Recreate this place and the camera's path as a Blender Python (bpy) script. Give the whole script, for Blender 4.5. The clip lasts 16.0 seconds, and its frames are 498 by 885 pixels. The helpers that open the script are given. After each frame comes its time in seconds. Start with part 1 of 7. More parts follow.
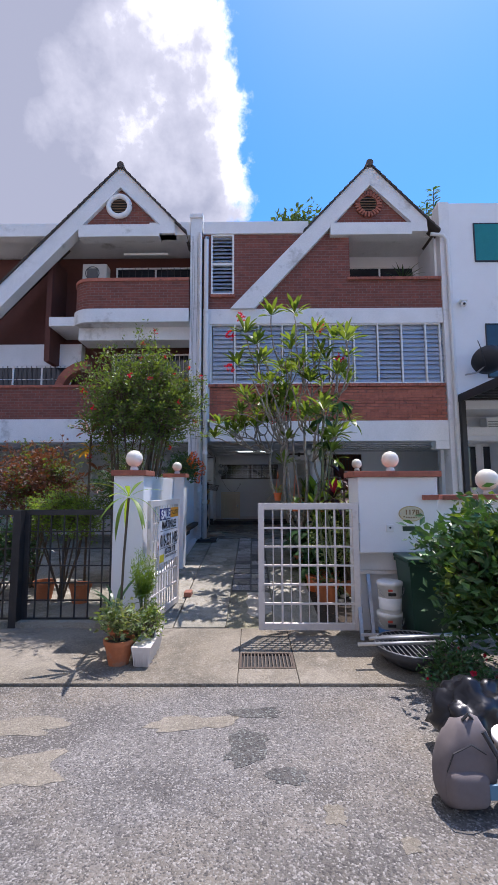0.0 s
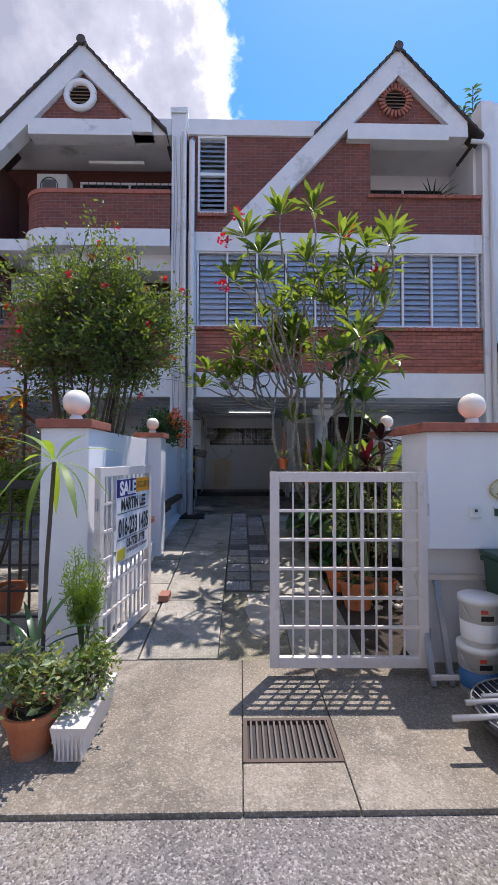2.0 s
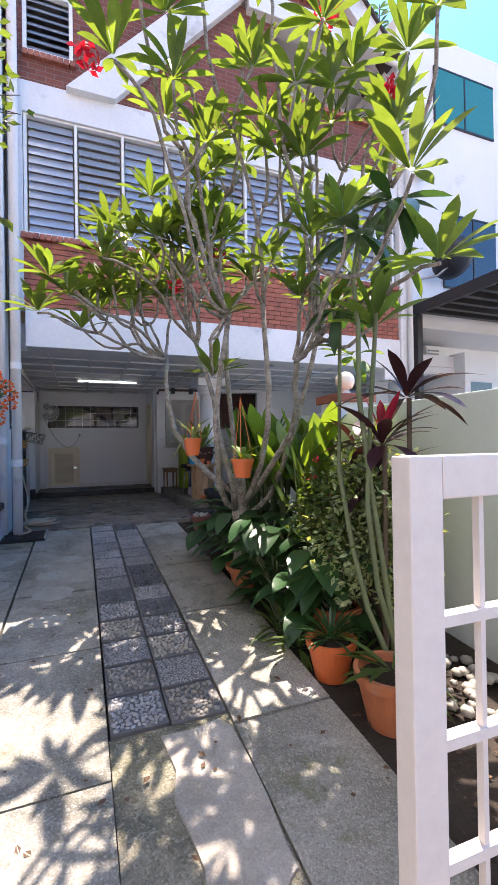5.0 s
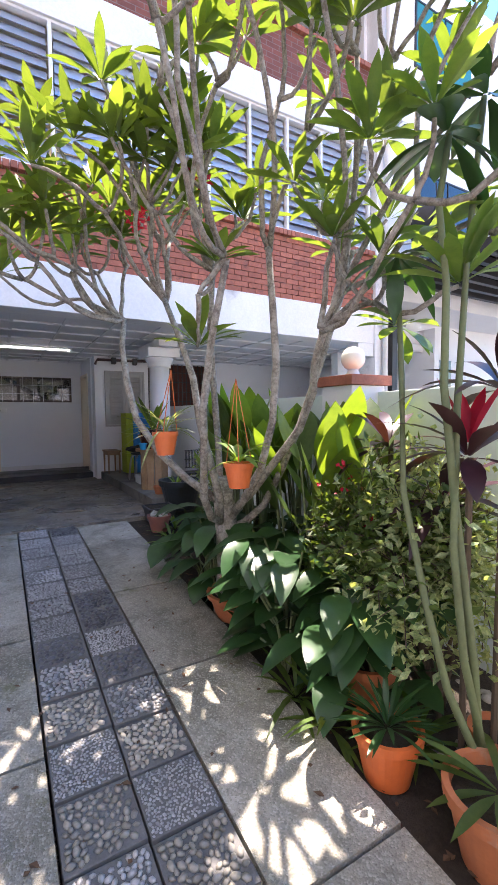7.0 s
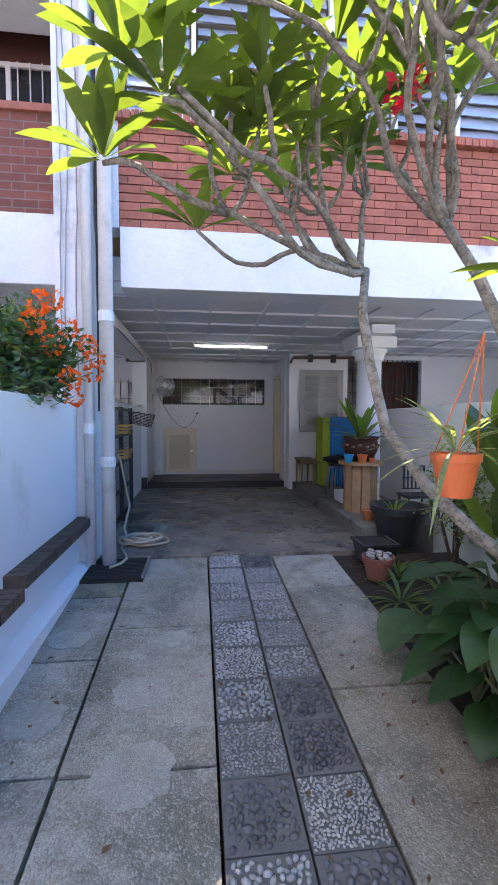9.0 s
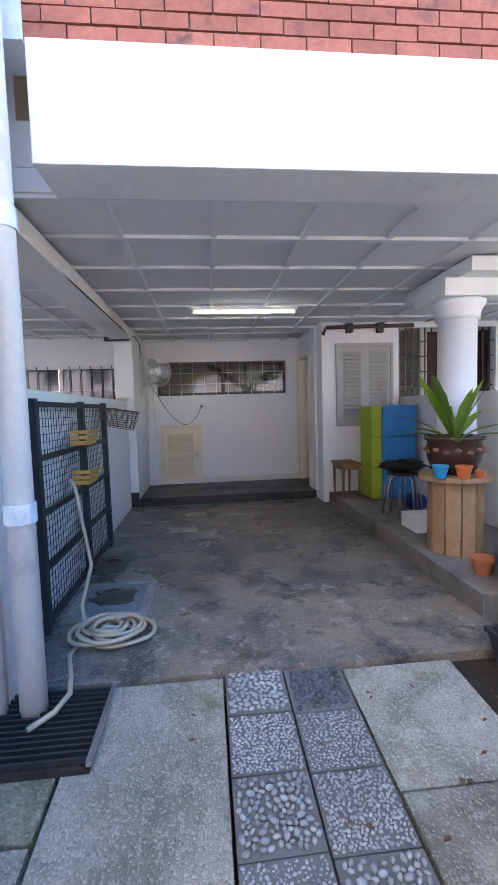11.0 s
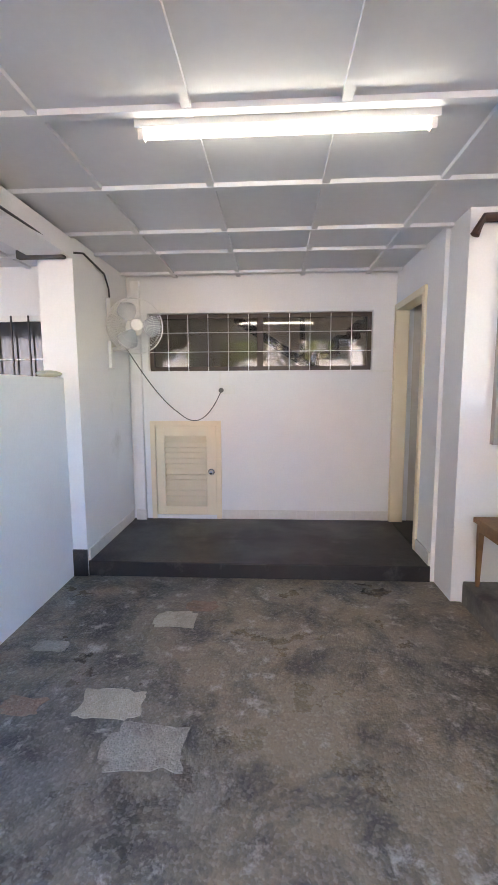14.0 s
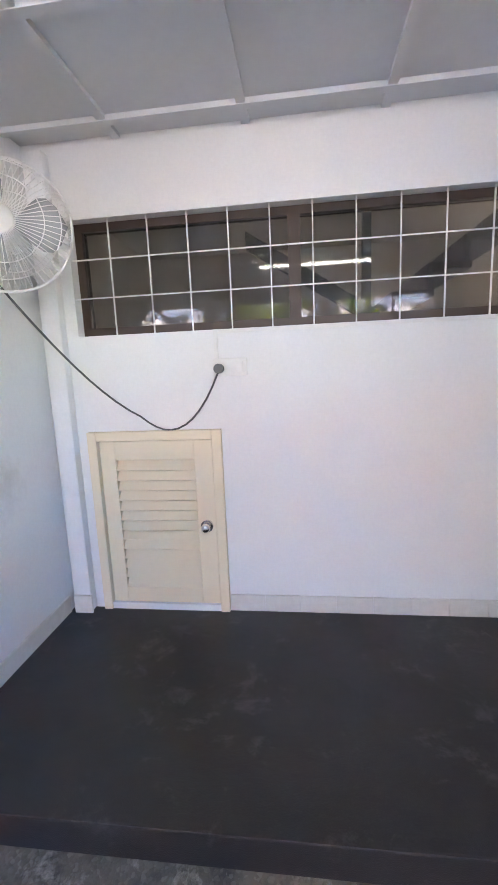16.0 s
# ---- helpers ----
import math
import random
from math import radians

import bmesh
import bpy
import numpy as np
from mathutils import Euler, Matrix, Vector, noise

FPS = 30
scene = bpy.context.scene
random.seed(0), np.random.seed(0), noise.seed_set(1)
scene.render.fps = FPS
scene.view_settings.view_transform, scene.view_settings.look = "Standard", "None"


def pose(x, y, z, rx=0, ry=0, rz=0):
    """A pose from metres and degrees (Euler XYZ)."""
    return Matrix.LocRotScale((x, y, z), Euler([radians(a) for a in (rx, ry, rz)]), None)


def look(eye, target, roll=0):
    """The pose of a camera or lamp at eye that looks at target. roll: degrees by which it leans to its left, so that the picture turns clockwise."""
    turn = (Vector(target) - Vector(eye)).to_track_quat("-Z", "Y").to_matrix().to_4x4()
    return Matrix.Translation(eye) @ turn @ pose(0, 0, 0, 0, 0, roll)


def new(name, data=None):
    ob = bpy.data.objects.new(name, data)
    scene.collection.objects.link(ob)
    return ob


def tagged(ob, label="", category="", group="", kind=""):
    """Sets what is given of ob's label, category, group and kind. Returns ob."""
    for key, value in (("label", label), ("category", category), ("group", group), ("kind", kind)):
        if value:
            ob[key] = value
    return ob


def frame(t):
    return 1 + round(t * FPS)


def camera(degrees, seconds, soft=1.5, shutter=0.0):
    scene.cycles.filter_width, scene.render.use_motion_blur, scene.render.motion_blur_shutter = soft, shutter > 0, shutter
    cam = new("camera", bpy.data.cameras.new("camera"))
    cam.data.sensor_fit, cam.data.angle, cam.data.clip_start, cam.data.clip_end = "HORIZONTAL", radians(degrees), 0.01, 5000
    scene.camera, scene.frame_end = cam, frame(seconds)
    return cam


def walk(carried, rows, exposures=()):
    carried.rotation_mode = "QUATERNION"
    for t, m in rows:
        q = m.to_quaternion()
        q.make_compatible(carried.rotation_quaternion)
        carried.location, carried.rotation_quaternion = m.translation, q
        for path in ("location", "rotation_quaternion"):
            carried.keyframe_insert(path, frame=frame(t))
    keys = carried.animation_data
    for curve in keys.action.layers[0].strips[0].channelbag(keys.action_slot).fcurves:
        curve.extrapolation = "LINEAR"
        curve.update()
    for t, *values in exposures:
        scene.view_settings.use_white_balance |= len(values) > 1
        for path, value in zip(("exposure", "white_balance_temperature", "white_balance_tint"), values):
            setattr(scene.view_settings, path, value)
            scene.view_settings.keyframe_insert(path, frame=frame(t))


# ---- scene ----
cam = camera(60.0, 16.0, soft=1.0)
SUN, SKY, TUBE = 4.9, 0.23, 1.6
EXPO = [(0.0, 0.34, 6200, 20), (2.5, 0.45, 6400, 21), (3.5, 0.72, 6800, 22), (4.5, 1.3, 6900, 22), (7.0, 1.98, 6900, 23), (9.0, 2.17, 6600, 21), (10.2, 2.48, 6600, 21),
        (12.4, 3.7, 8300, 23), (14.0, 4.05, 8100, 23), (16.0, 4.32, 7200, 22)]
PATH = [
    (0, (0.293, 0.422, 1.305), (0.277, 2.411, 1.515), -0.2),
    (0.5, (0.318, 0.869, 1.291), (0.293, 2.861, 1.459), 0.4),
    (1, (0.267, 1.356, 1.251), (0.256, 3.352, 1.374), 0.2),
    (1.5, (0.192, 1.887, 1.261), (0.208, 3.885, 1.352), -0.6),
    (2, (0.127, 2.464, 1.234), (0.165, 4.463, 1.301), 0.1),
    (2.5, (0.048, 2.998, 1.207), (0.113, 4.996, 1.265), -0.1),
    (3, (0.06, 3.59, 1.184), (0.161, 5.586, 1.245), 0.2),
    (3.5, (0.01, 4.116, 1.149), (0.207, 6.105, 1.211), 0.8),
    (4, (-0.011, 4.654, 1.101), (0.19, 6.643, 1.156), -0.3),
    (4.5, (-0.045, 5.119, 1.072), (0.332, 7.082, 1.124), 0.5),
    (4.7, (-0.144, 5.183, 1.095), (0.384, 7.112, 1.136), -0.1),
    (6.8, (-0.236, 6.306, 1.308), (0.925, 7.929, 1.179), -1.1),
    (7, (-0.185, 6.374, 1.32), (0.811, 8.103, 1.193), -0.5),
    (7.5, (-0.156, 6.599, 1.307), (0.413, 8.513, 1.193), 0.4),
    (8, (-0.18, 6.915, 1.329), (0.197, 8.876, 1.222), 0.4),
    (8.5, (-0.159, 7.311, 1.313), (0.113, 9.29, 1.208), -0.0),
    (9, (-0.138, 7.753, 1.33), (0.09, 9.737, 1.224), 0.2),
    (9.5, (-0.153, 8.221, 1.369), (0.054, 10.207, 1.254), -1.0),
    (10, (-0.138, 8.747, 1.391), (0.065, 10.733, 1.271), -1.4),
    (10.2, (-0.124, 8.96, 1.384), (0.072, 10.947, 1.26), -1.4),
    (12.3, (-0.018, 11.009, 1.425), (0.172, 12.988, 1.206), -1.9),
    (12.5, (0.019, 11.219, 1.453), (0.205, 13.198, 1.226), -1.8),
    (13, (0.119, 11.756, 1.471), (0.299, 13.734, 1.237), -1.9),
    (13.5, (0.298, 12.314, 1.481), (0.384, 14.298, 1.244), -0.6),
    (14, (0.336, 12.941, 1.462), (0.223, 14.923, 1.22), -0.3),
    (14.5, (0.261, 13.503, 1.458), (0.121, 15.479, 1.185), -0.5),
    (15, (0.225, 14.079, 1.436), (0.011, 16.046, 1.149), -0.3),
    (15.5, (0.253, 14.6, 1.436), (-0.025, 16.557, 1.133), -1.5),
    (16, (0.226, 15.129, 1.454), (-0.026, 17.084, 1.116), -2.5),
]
walk(cam, [(t, look(eye, target, roll)) for t, eye, target, roll in PATH],
     exposures=EXPO)

# ---- sky, sun ----
SUN_AZ, SUN_EL = 31.8, 70.0
world = bpy.data.worlds.new("world")
scene.world = world
world.use_nodes = True
wt = world.node_tree
wt.nodes.clear()


def wnode(kind, **kw):
    n = wt.nodes.new(kind)
    for k, v in kw.items():
        n.inputs[k.replace("_", " ")].default_value = v
    return n


wout = wt.nodes.new("ShaderNodeOutputWorld")
bg = wnode("ShaderNodeBackground", Strength=SKY)
sky = wt.nodes.new("ShaderNodeTexSky")
sky.sky_type, sky.sun_disc = "NISHITA", False
sky.sun_elevation, sky.sun_rotation = radians(SUN_EL), radians(SUN_AZ)
sky.air_density, sky.dust_density, sky.ozone_density = 1.0, 0.3, 2.0
wtc = wt.nodes.new("ShaderNodeTexCoord")
cn = wnode("ShaderNodeTexNoise", Scale=4.2, Detail=9.0, Roughness=0.6)
cn2 = wnode("ShaderNodeTexNoise", Scale=5.0, Detail=9.0, Roughness=0.55)
wsep = wt.nodes.new("ShaderNodeSeparateXYZ")
wl = wt.links.new
wl(wtc.outputs["Generated"], cn.inputs["Vector"])
wl(wtc.outputs["Generated"], cn2.inputs["Vector"])
wl(wtc.outputs["Generated"], wsep.inputs[0])
wm = wt.nodes.new("ShaderNodeMath")
wm.operation = "MULTIPLY_ADD"
wm.inputs[1].default_value = -1.35
wl(wsep.outputs[0], wm.inputs[0])
wl(cn.outputs[0], wm.inputs[2])
cover = wt.nodes.new("ShaderNodeMapRange")
cover.interpolation_type = "SMOOTHSTEP"
cover.inputs[1].default_value, cover.inputs[2].default_value = 0.505, 0.60
wl(wm.outputs[0], cover.inputs[0])
thick = wt.nodes.new("ShaderNodeMath")
thick.operation = "MULTIPLY_ADD"
thick.inputs[1].default_value = 1.15
wl(cn2.outputs[0], thick.inputs[0])
wl(wm.outputs[0], thick.inputs[2])
shade = wt.nodes.new("ShaderNodeValToRGB")
shade.color_ramp.elements[0].color = (6.0, 6.1, 6.3, 1)
shade.color_ramp.elements[1].color = (1.55, 1.68, 2.05, 1)
mid = shade.color_ramp.elements.new(0.45)
mid.color = (2.5, 2.6, 2.9, 1)
depth = wt.nodes.new("ShaderNodeMapRange")
depth.inputs[1].default_value, depth.inputs[2].default_value = 1.08, 1.5
wl(thick.outputs[0], depth.inputs[0])
wl(depth.outputs[0], shade.inputs[0])
wmix = wt.nodes.new("ShaderNodeMixRGB")
wl(cover.outputs[0], wmix.inputs[0])
deep = wnode("ShaderNodeHueSaturation", Saturation=1.38, Value=0.9)
wl(sky.outputs[0], deep.inputs["Color"])
wl(deep.outputs[0], wmix.inputs[1])
wl(shade.outputs[0], wmix.inputs[2])
wl(wmix.outputs[0], bg.inputs["Color"])
wl(bg.outputs[0], wout.inputs[0])
az, el = radians(SUN_AZ), radians(SUN_EL)
sun_at = Vector((math.sin(az) * math.cos(el), math.cos(az) * math.cos(el), math.sin(el)))
sun = new("sun", bpy.data.lights.new("sun", "SUN"))
sun.data.energy, sun.data.angle, sun.data.color = SUN, radians(0.53), (1.0, 0.95, 0.87)
sun.matrix_world = look(sun_at * 60, (0, 0, 0))


# ---- materials ----
def mat(name, c1, c2=None, scale=40.0, rough=0.7, bump=0.2, metal=0.0, coarse=None, transl=0.0, trans=0.0,
        stain=None, amount=0.35, rand=0.0, spec=0.5, emit=0.0, dist=0.004, crisp=0.25):
    """Two scales of noise between two colours, an optional stain colour, relief, and variation from object to object."""
    m = bpy.data.materials.new(name)
    m.use_nodes = True
    t = m.node_tree
    b = t.nodes["Principled BSDF"]
    out = t.nodes["Material Output"]
    link = t.links.new
    geo = t.nodes.new("ShaderNodeNewGeometry")
    c2 = c2 or tuple(0.75 * v for v in c1)
    n1 = t.nodes.new("ShaderNodeTexNoise")
    n1.inputs["Scale"].default_value, n1.inputs["Detail"].default_value = scale, 9.0
    n2 = t.nodes.new("ShaderNodeTexNoise")
    n2.inputs["Scale"].default_value, n2.inputs["Detail"].default_value = coarse or scale * 0.07, 5.0
    for n in (n1, n2):
        n.inputs["Roughness"].default_value = 0.68
        link(geo.outputs["Position"], n.inputs["Vector"])
    add = t.nodes.new("ShaderNodeMath")
    add.operation = "ADD"
    link(n1.outputs[0], add.inputs[0])
    link(n2.outputs[0], add.inputs[1])
    ramp = t.nodes.new("ShaderNodeMapRange")
    ramp.inputs[1].default_value, ramp.inputs[2].default_value = 1.0 - crisp, 1.0 + crisp
    link(add.outputs[0], ramp.inputs[0])
    mix = t.nodes.new("ShaderNodeMixRGB")
    mix.inputs[1].default_value, mix.inputs[2].default_value = (*c1, 1), (*c2, 1)
    link(ramp.outputs[0], mix.inputs[0])
    col = mix.outputs[0]
    if stain:
        n3 = t.nodes.new("ShaderNodeTexNoise")
        n3.inputs["Scale"].default_value, n3.inputs["Detail"].default_value = (coarse or scale * 0.07) * 0.6, 8.0
        n3.inputs["Roughness"].default_value = 0.65
        off = t.nodes.new("ShaderNodeVectorMath")
        off.inputs[1].default_value = (17.3, 5.1, 9.7)
        link(geo.outputs["Position"], off.inputs[0])
        link(off.outputs[0], n3.inputs["Vector"])
        r3 = t.nodes.new("ShaderNodeMapRange")
        r3.inputs[1].default_value, r3.inputs[2].default_value = 0.66 - amount * 0.4, 0.78 - amount * 0.3
        link(n3.outputs[0], r3.inputs[0])
        mx = t.nodes.new("ShaderNodeMixRGB")
        mx.inputs[2].default_value = (*stain, 1)
        link(r3.outputs[0], mx.inputs[0])
        link(col, mx.inputs[1])
        col = mx.outputs[0]
    if rand:
        info = t.nodes.new("ShaderNodeObjectInfo")
        add2 = t.nodes.new("ShaderNodeMath")
        add2.operation = "ADD"
        link(info.outputs["Random"], add2.inputs[0])
        link(geo.outputs["Random Per Island"], add2.inputs[1])
        rr = t.nodes.new("ShaderNodeMapRange")
        rr.inputs[2].default_value = 2.0
        rr.inputs[3].default_value, rr.inputs[4].default_value = 1 - rand, 1 + rand
        link(add2.outputs[0], rr.inputs[0])
        hs = t.nodes.new("ShaderNodeHueSaturation")
        link(rr.outputs[0], hs.inputs["Value"])
        link(col, hs.inputs["Color"])
        col = hs.outputs[0]
    link(col, b.inputs["Base Color"])
    b.inputs["Roughness"].default_value, b.inputs["Metallic"].default_value = rough, metal
    b.inputs["Specular IOR Level"].default_value = spec
    b.inputs["Transmission Weight"].default_value = trans
    if emit:
        b.inputs["Emission Color"].default_value, b.inputs["Emission Strength"].default_value = (*c1, 1), emit
    if bump:
        bp = t.nodes.new("ShaderNodeBump")
        bp.inputs["Strength"].default_value, bp.inputs["Distance"].default_value = bump, dist
        link(n1.outputs[0], bp.inputs["Height"])
        link(bp.outputs[0], b.inputs["Normal"])
    if transl:
        tr = t.nodes.new("ShaderNodeBsdfTranslucent")
        warm = t.nodes.new("ShaderNodeMixRGB")
        warm.blend_type = "MULTIPLY"
        warm.inputs[0].default_value, warm.inputs[2].default_value = 1.0, (2.6, 2.2, 0.7, 1)
        link(col, warm.inputs[1])
        link(warm.outputs[0], tr.inputs[0])
        ms = t.nodes.new("ShaderNodeMixShader")
        ms.inputs[0].default_value = transl
        link(b.outputs[0], ms.inputs[1])
        link(tr.outputs[0], ms.inputs[2])
        link(ms.outputs[0], out.inputs[0])
    return m


def ground_mat(name, base, dark, pale, grain=0.012, speck=0.5, blotch=2.2, dirt=0.6, worn=0.3, moss=0.0, rough=0.9, gloss=0.0, rand=0.0, tint=None, relief=0.006):
    """Cement or asphalt: aggregate in cells, mottled dirt, worn pale spots, broad stains, and moss where asked."""
    m = bpy.data.materials.new(name)
    m.use_nodes = True
    t = m.node_tree
    b = t.nodes["Principled BSDF"]
    link = t.links.new
    geo = t.nodes.new("ShaderNodeNewGeometry")

    def noise_at(scale, detail, roughness, lo, hi, shift=0.0, warp=0.0):
        n = t.nodes.new("ShaderNodeTexNoise")
        n.inputs["Scale"].default_value, n.inputs["Detail"].default_value = scale, detail
        n.inputs["Roughness"].default_value, n.inputs["Distortion"].default_value = roughness, warp
        v = t.nodes.new("ShaderNodeVectorMath")
        v.inputs[1].default_value = (shift, 0.37 * shift, 1.7 * shift)
        link(geo.outputs["Position"], v.inputs[0])
        link(v.outputs[0], n.inputs["Vector"])
        r = t.nodes.new("ShaderNodeMapRange")
        r.inputs[1].default_value, r.inputs[2].default_value = lo, hi
        link(n.outputs[0], r.inputs[0])
        return r.outputs[0]

    def scaled(sock, k):
        q = t.nodes.new("ShaderNodeMath")
        q.operation = "MULTIPLY"
        q.inputs[1].default_value = k
        link(sock, q.inputs[0])
        return q.outputs[0]

    def layer(col, fac, c):
        x = t.nodes.new("ShaderNodeMixRGB")
        link(fac, x.inputs[0])
        link(col, x.inputs[1])
        x.inputs[2].default_value = (*c, 1)
        return x.outputs[0]

    rgb = t.nodes.new("ShaderNodeRGB")
    rgb.outputs[0].default_value = (*base, 1)
    col = rgb.outputs[0]
    if tint:
        col = layer(col, scaled(noise_at(0.55, 6, 0.6, 0.45, 0.62, 31.0), 0.8), tint)
    col = layer(col, scaled(noise_at(blotch, 12, 0.72, 0.44, 0.60, 3.0, 0.4), dirt), dark)
    col = layer(col, scaled(noise_at(blotch * 2.7, 12, 0.75, 0.56, 0.66, 11.0, 0.2), worn), pale)
    vo = t.nodes.new("ShaderNodeTexVoronoi")
    vo.inputs["Scale"].default_value = 1.0 / grain
    link(geo.outputs["Position"], vo.inputs["Vector"])
    sv = t.nodes.new("ShaderNodeSeparateColor")
    link(vo.outputs["Color"], sv.inputs[0])
    for ch, c in ((0, pale), (1, dark)):
        r = t.nodes.new("ShaderNodeMapRange")
        r.inputs[1].default_value, r.inputs[2].default_value = 0.62, 0.95
        link(sv.outputs[ch], r.inputs[0])
        col = layer(col, scaled(r.outputs[0], speck), c)
    if moss:
        col = layer(col, scaled(noise_at(1.5, 12, 0.78, 0.57, 0.66, 23.0), moss), (0.11, 0.12, 0.03))
    if rand:
        info = t.nodes.new("ShaderNodeObjectInfo")
        rr = t.nodes.new("ShaderNodeMapRange")
        rr.inputs[3].default_value, rr.inputs[4].default_value = 1 - rand, 1 + rand
        link(info.outputs["Random"], rr.inputs[0])
        hs = t.nodes.new("ShaderNodeHueSaturation")
        link(rr.outputs[0], hs.inputs["Value"])
        link(col, hs.inputs["Color"])
        col = hs.outputs[0]
    link(col, b.inputs["Base Color"])
    b.inputs["Roughness"].default_value = rough
    b.inputs["Specular IOR Level"].default_value = 0.4
    if gloss:
        r = t.nodes.new("ShaderNodeMapRange")
        r.inputs[3].default_value, r.inputs[4].default_value = rough - gloss, rough
        link(noise_at(blotch * 0.8, 8, 0.6, 0.4, 0.62, 7.0), r.inputs[0])
        link(r.outputs[0], b.inputs["Roughness"])
    hgt = t.nodes.new("ShaderNodeMath")
    hgt.operation = "SUBTRACT"
    link(scaled(noise_at(blotch * 9, 9, 0.7, 0.3, 0.7, 5.0), 1.2), hgt.inputs[0])
    link(vo.outputs["Distance"], hgt.inputs[1])
    bp = t.nodes.new("ShaderNodeBump")
    bp.inputs["Strength"].default_value, bp.inputs["Distance"].default_value = 0.7, relief
    link(hgt.outputs[0], bp.inputs["Height"])
    link(bp.outputs[0], b.inputs["Normal"])
    return m


def brick_mat(name, c1, c2, mortar, axes="XZ", bw=0.225, rh=0.075):
    m = mat(name, c1, rough=0.85)
    t = m.node_tree
    link = t.links.new
    b = t.nodes["Principled BSDF"]
    geo = next(n for n in t.nodes if n.type == "NEW_GEOMETRY")
    sp, cb = t.nodes.new("ShaderNodeSeparateXYZ"), t.nodes.new("ShaderNodeCombineXYZ")
    link(geo.outputs["Position"], sp.inputs[0])
    link(sp.outputs["XYZ".index(axes[0])], cb.inputs[0])
    link(sp.outputs["XYZ".index(axes[1])], cb.inputs[1])
    br = t.nodes.new("ShaderNodeTexBrick")
    br.inputs["Scale"].default_value = 1.0
    br.inputs["Brick Width"].default_value, br.inputs["Row Height"].default_value = bw, rh
    br.inputs["Mortar Size"].default_value = 0.006
    br.inputs["Color1"].default_value, br.inputs["Color2"].default_value = (*c1, 1), (*c2, 1)
    br.inputs["Mortar"].default_value = (*mortar, 1)
    link(cb.outputs[0], br.inputs["Vector"])
    ns = next(n for n in t.nodes if n.type == "TEX_NOISE")
    ns.inputs["Scale"].default_value = 9.0
    mul = t.nodes.new("ShaderNodeMixRGB")
    mul.blend_type, mul.inputs[0].default_value = "MULTIPLY", 0.6
    gray = t.nodes.new("ShaderNodeMapRange")
    gray.inputs[1].default_value, gray.inputs[2].default_value, gray.inputs[3].default_value = 0.3, 0.7, 0.5
    link(ns.outputs[0], gray.inputs[0])
    link(br.outputs[0], mul.inputs[1])
    link(gray.outputs[0], mul.inputs[2])
    link(mul.outputs[0], b.inputs["Base Color"])
    bp = t.nodes.new("ShaderNodeBump")
    bp.inputs["Strength"].default_value, bp.inputs["Distance"].default_value, bp.invert = 0.8, 0.008, True
    link(br.outputs["Fac"], bp.inputs["Height"])
    link(bp.outputs[0], b.inputs["Normal"])
    return m


WHITE = mat("white_paint", (0.80, 0.80, 0.80), (0.74, 0.745, 0.75), 60, 0.75, 0.12, coarse=1.2, stain=(0.55, 0.54, 0.50), amount=0.12)
WHITE_OLD = mat("weathered_white_paint", (0.78, 0.78, 0.78), (0.66, 0.67, 0.67), 30, 0.8, 0.25, coarse=1.5, stain=(0.30, 0.30, 0.28), amount=0.2)
CREAM = mat("cream_paint", (0.80, 0.70, 0.52), (0.77, 0.67, 0.50), 40, 0.5, 0.08, coarse=2)
GATE_W = mat("gate_enamel", (0.72, 0.66, 0.60), (0.64, 0.58, 0.53), 30, 0.5, 0.12, coarse=3, stain=(0.40, 0.33, 0.27), amount=0.12)
GRILLE = mat("white_frame", (0.78, 0.78, 0.76), (0.70, 0.70, 0.68), 30, 0.45, 0.05)
BLACK_IRON = mat("black_iron", (0.018, 0.018, 0.020), (0.03, 0.03, 0.032), 60, 0.5, 0.15)
BRICK_F = brick_mat("face_brick", (0.27, 0.085, 0.058), (0.19, 0.062, 0.045), (0.24, 0.16, 0.14))
BRICK_P = mat("brick_piece", (0.37, 0.125, 0.078), (0.25, 0.082, 0.056), 45, 0.85, 0.5, coarse=9, rand=0.35, stain=(0.10, 0.05, 0.045), amount=0.22)
MORTAR = mat("mortar", (0.22, 0.15, 0.13), (0.15, 0.10, 0.09), 60, 0.9, 0.4)
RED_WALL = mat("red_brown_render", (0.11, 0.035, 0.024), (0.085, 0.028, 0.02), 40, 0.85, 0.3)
TILE_ROOF = mat("roof_tile", (0.055, 0.05, 0.05), (0.10, 0.075, 0.06), 20, 0.85, 0.4, rand=0.3)
ASPHALT = ground_mat("asphalt", (0.195, 0.183, 0.17), (0.06, 0.056, 0.054), (0.38, 0.36, 0.33), 0.010, 0.8, 1.1, 0.55, 0.3, tint=(0.22, 0.19, 0.145), relief=0.010)
APRON = ground_mat("apron_concrete", (0.27, 0.24, 0.19), (0.10, 0.088, 0.068), (0.42, 0.385, 0.32), 0.010, 0.45, 1.7, 0.68, 0.4, tint=(0.20, 0.17, 0.125), relief=0.006)
SLAB = ground_mat("driveway_concrete", (0.36, 0.335, 0.28), (0.12, 0.118, 0.09), (0.54, 0.51, 0.44), 0.008, 0.45, 1.6, 0.78, 0.4, moss=0.6, rand=0.14, tint=(0.25, 0.235, 0.18), relief=0.006)
MOSSY = ground_mat("mossy_concrete", (0.33, 0.30, 0.22), (0.09, 0.088, 0.06), (0.50, 0.47, 0.38), 0.009, 0.45, 3.0, 0.75, 0.4, moss=0.9, tint=(0.2, 0.19, 0.10), relief=0.012)
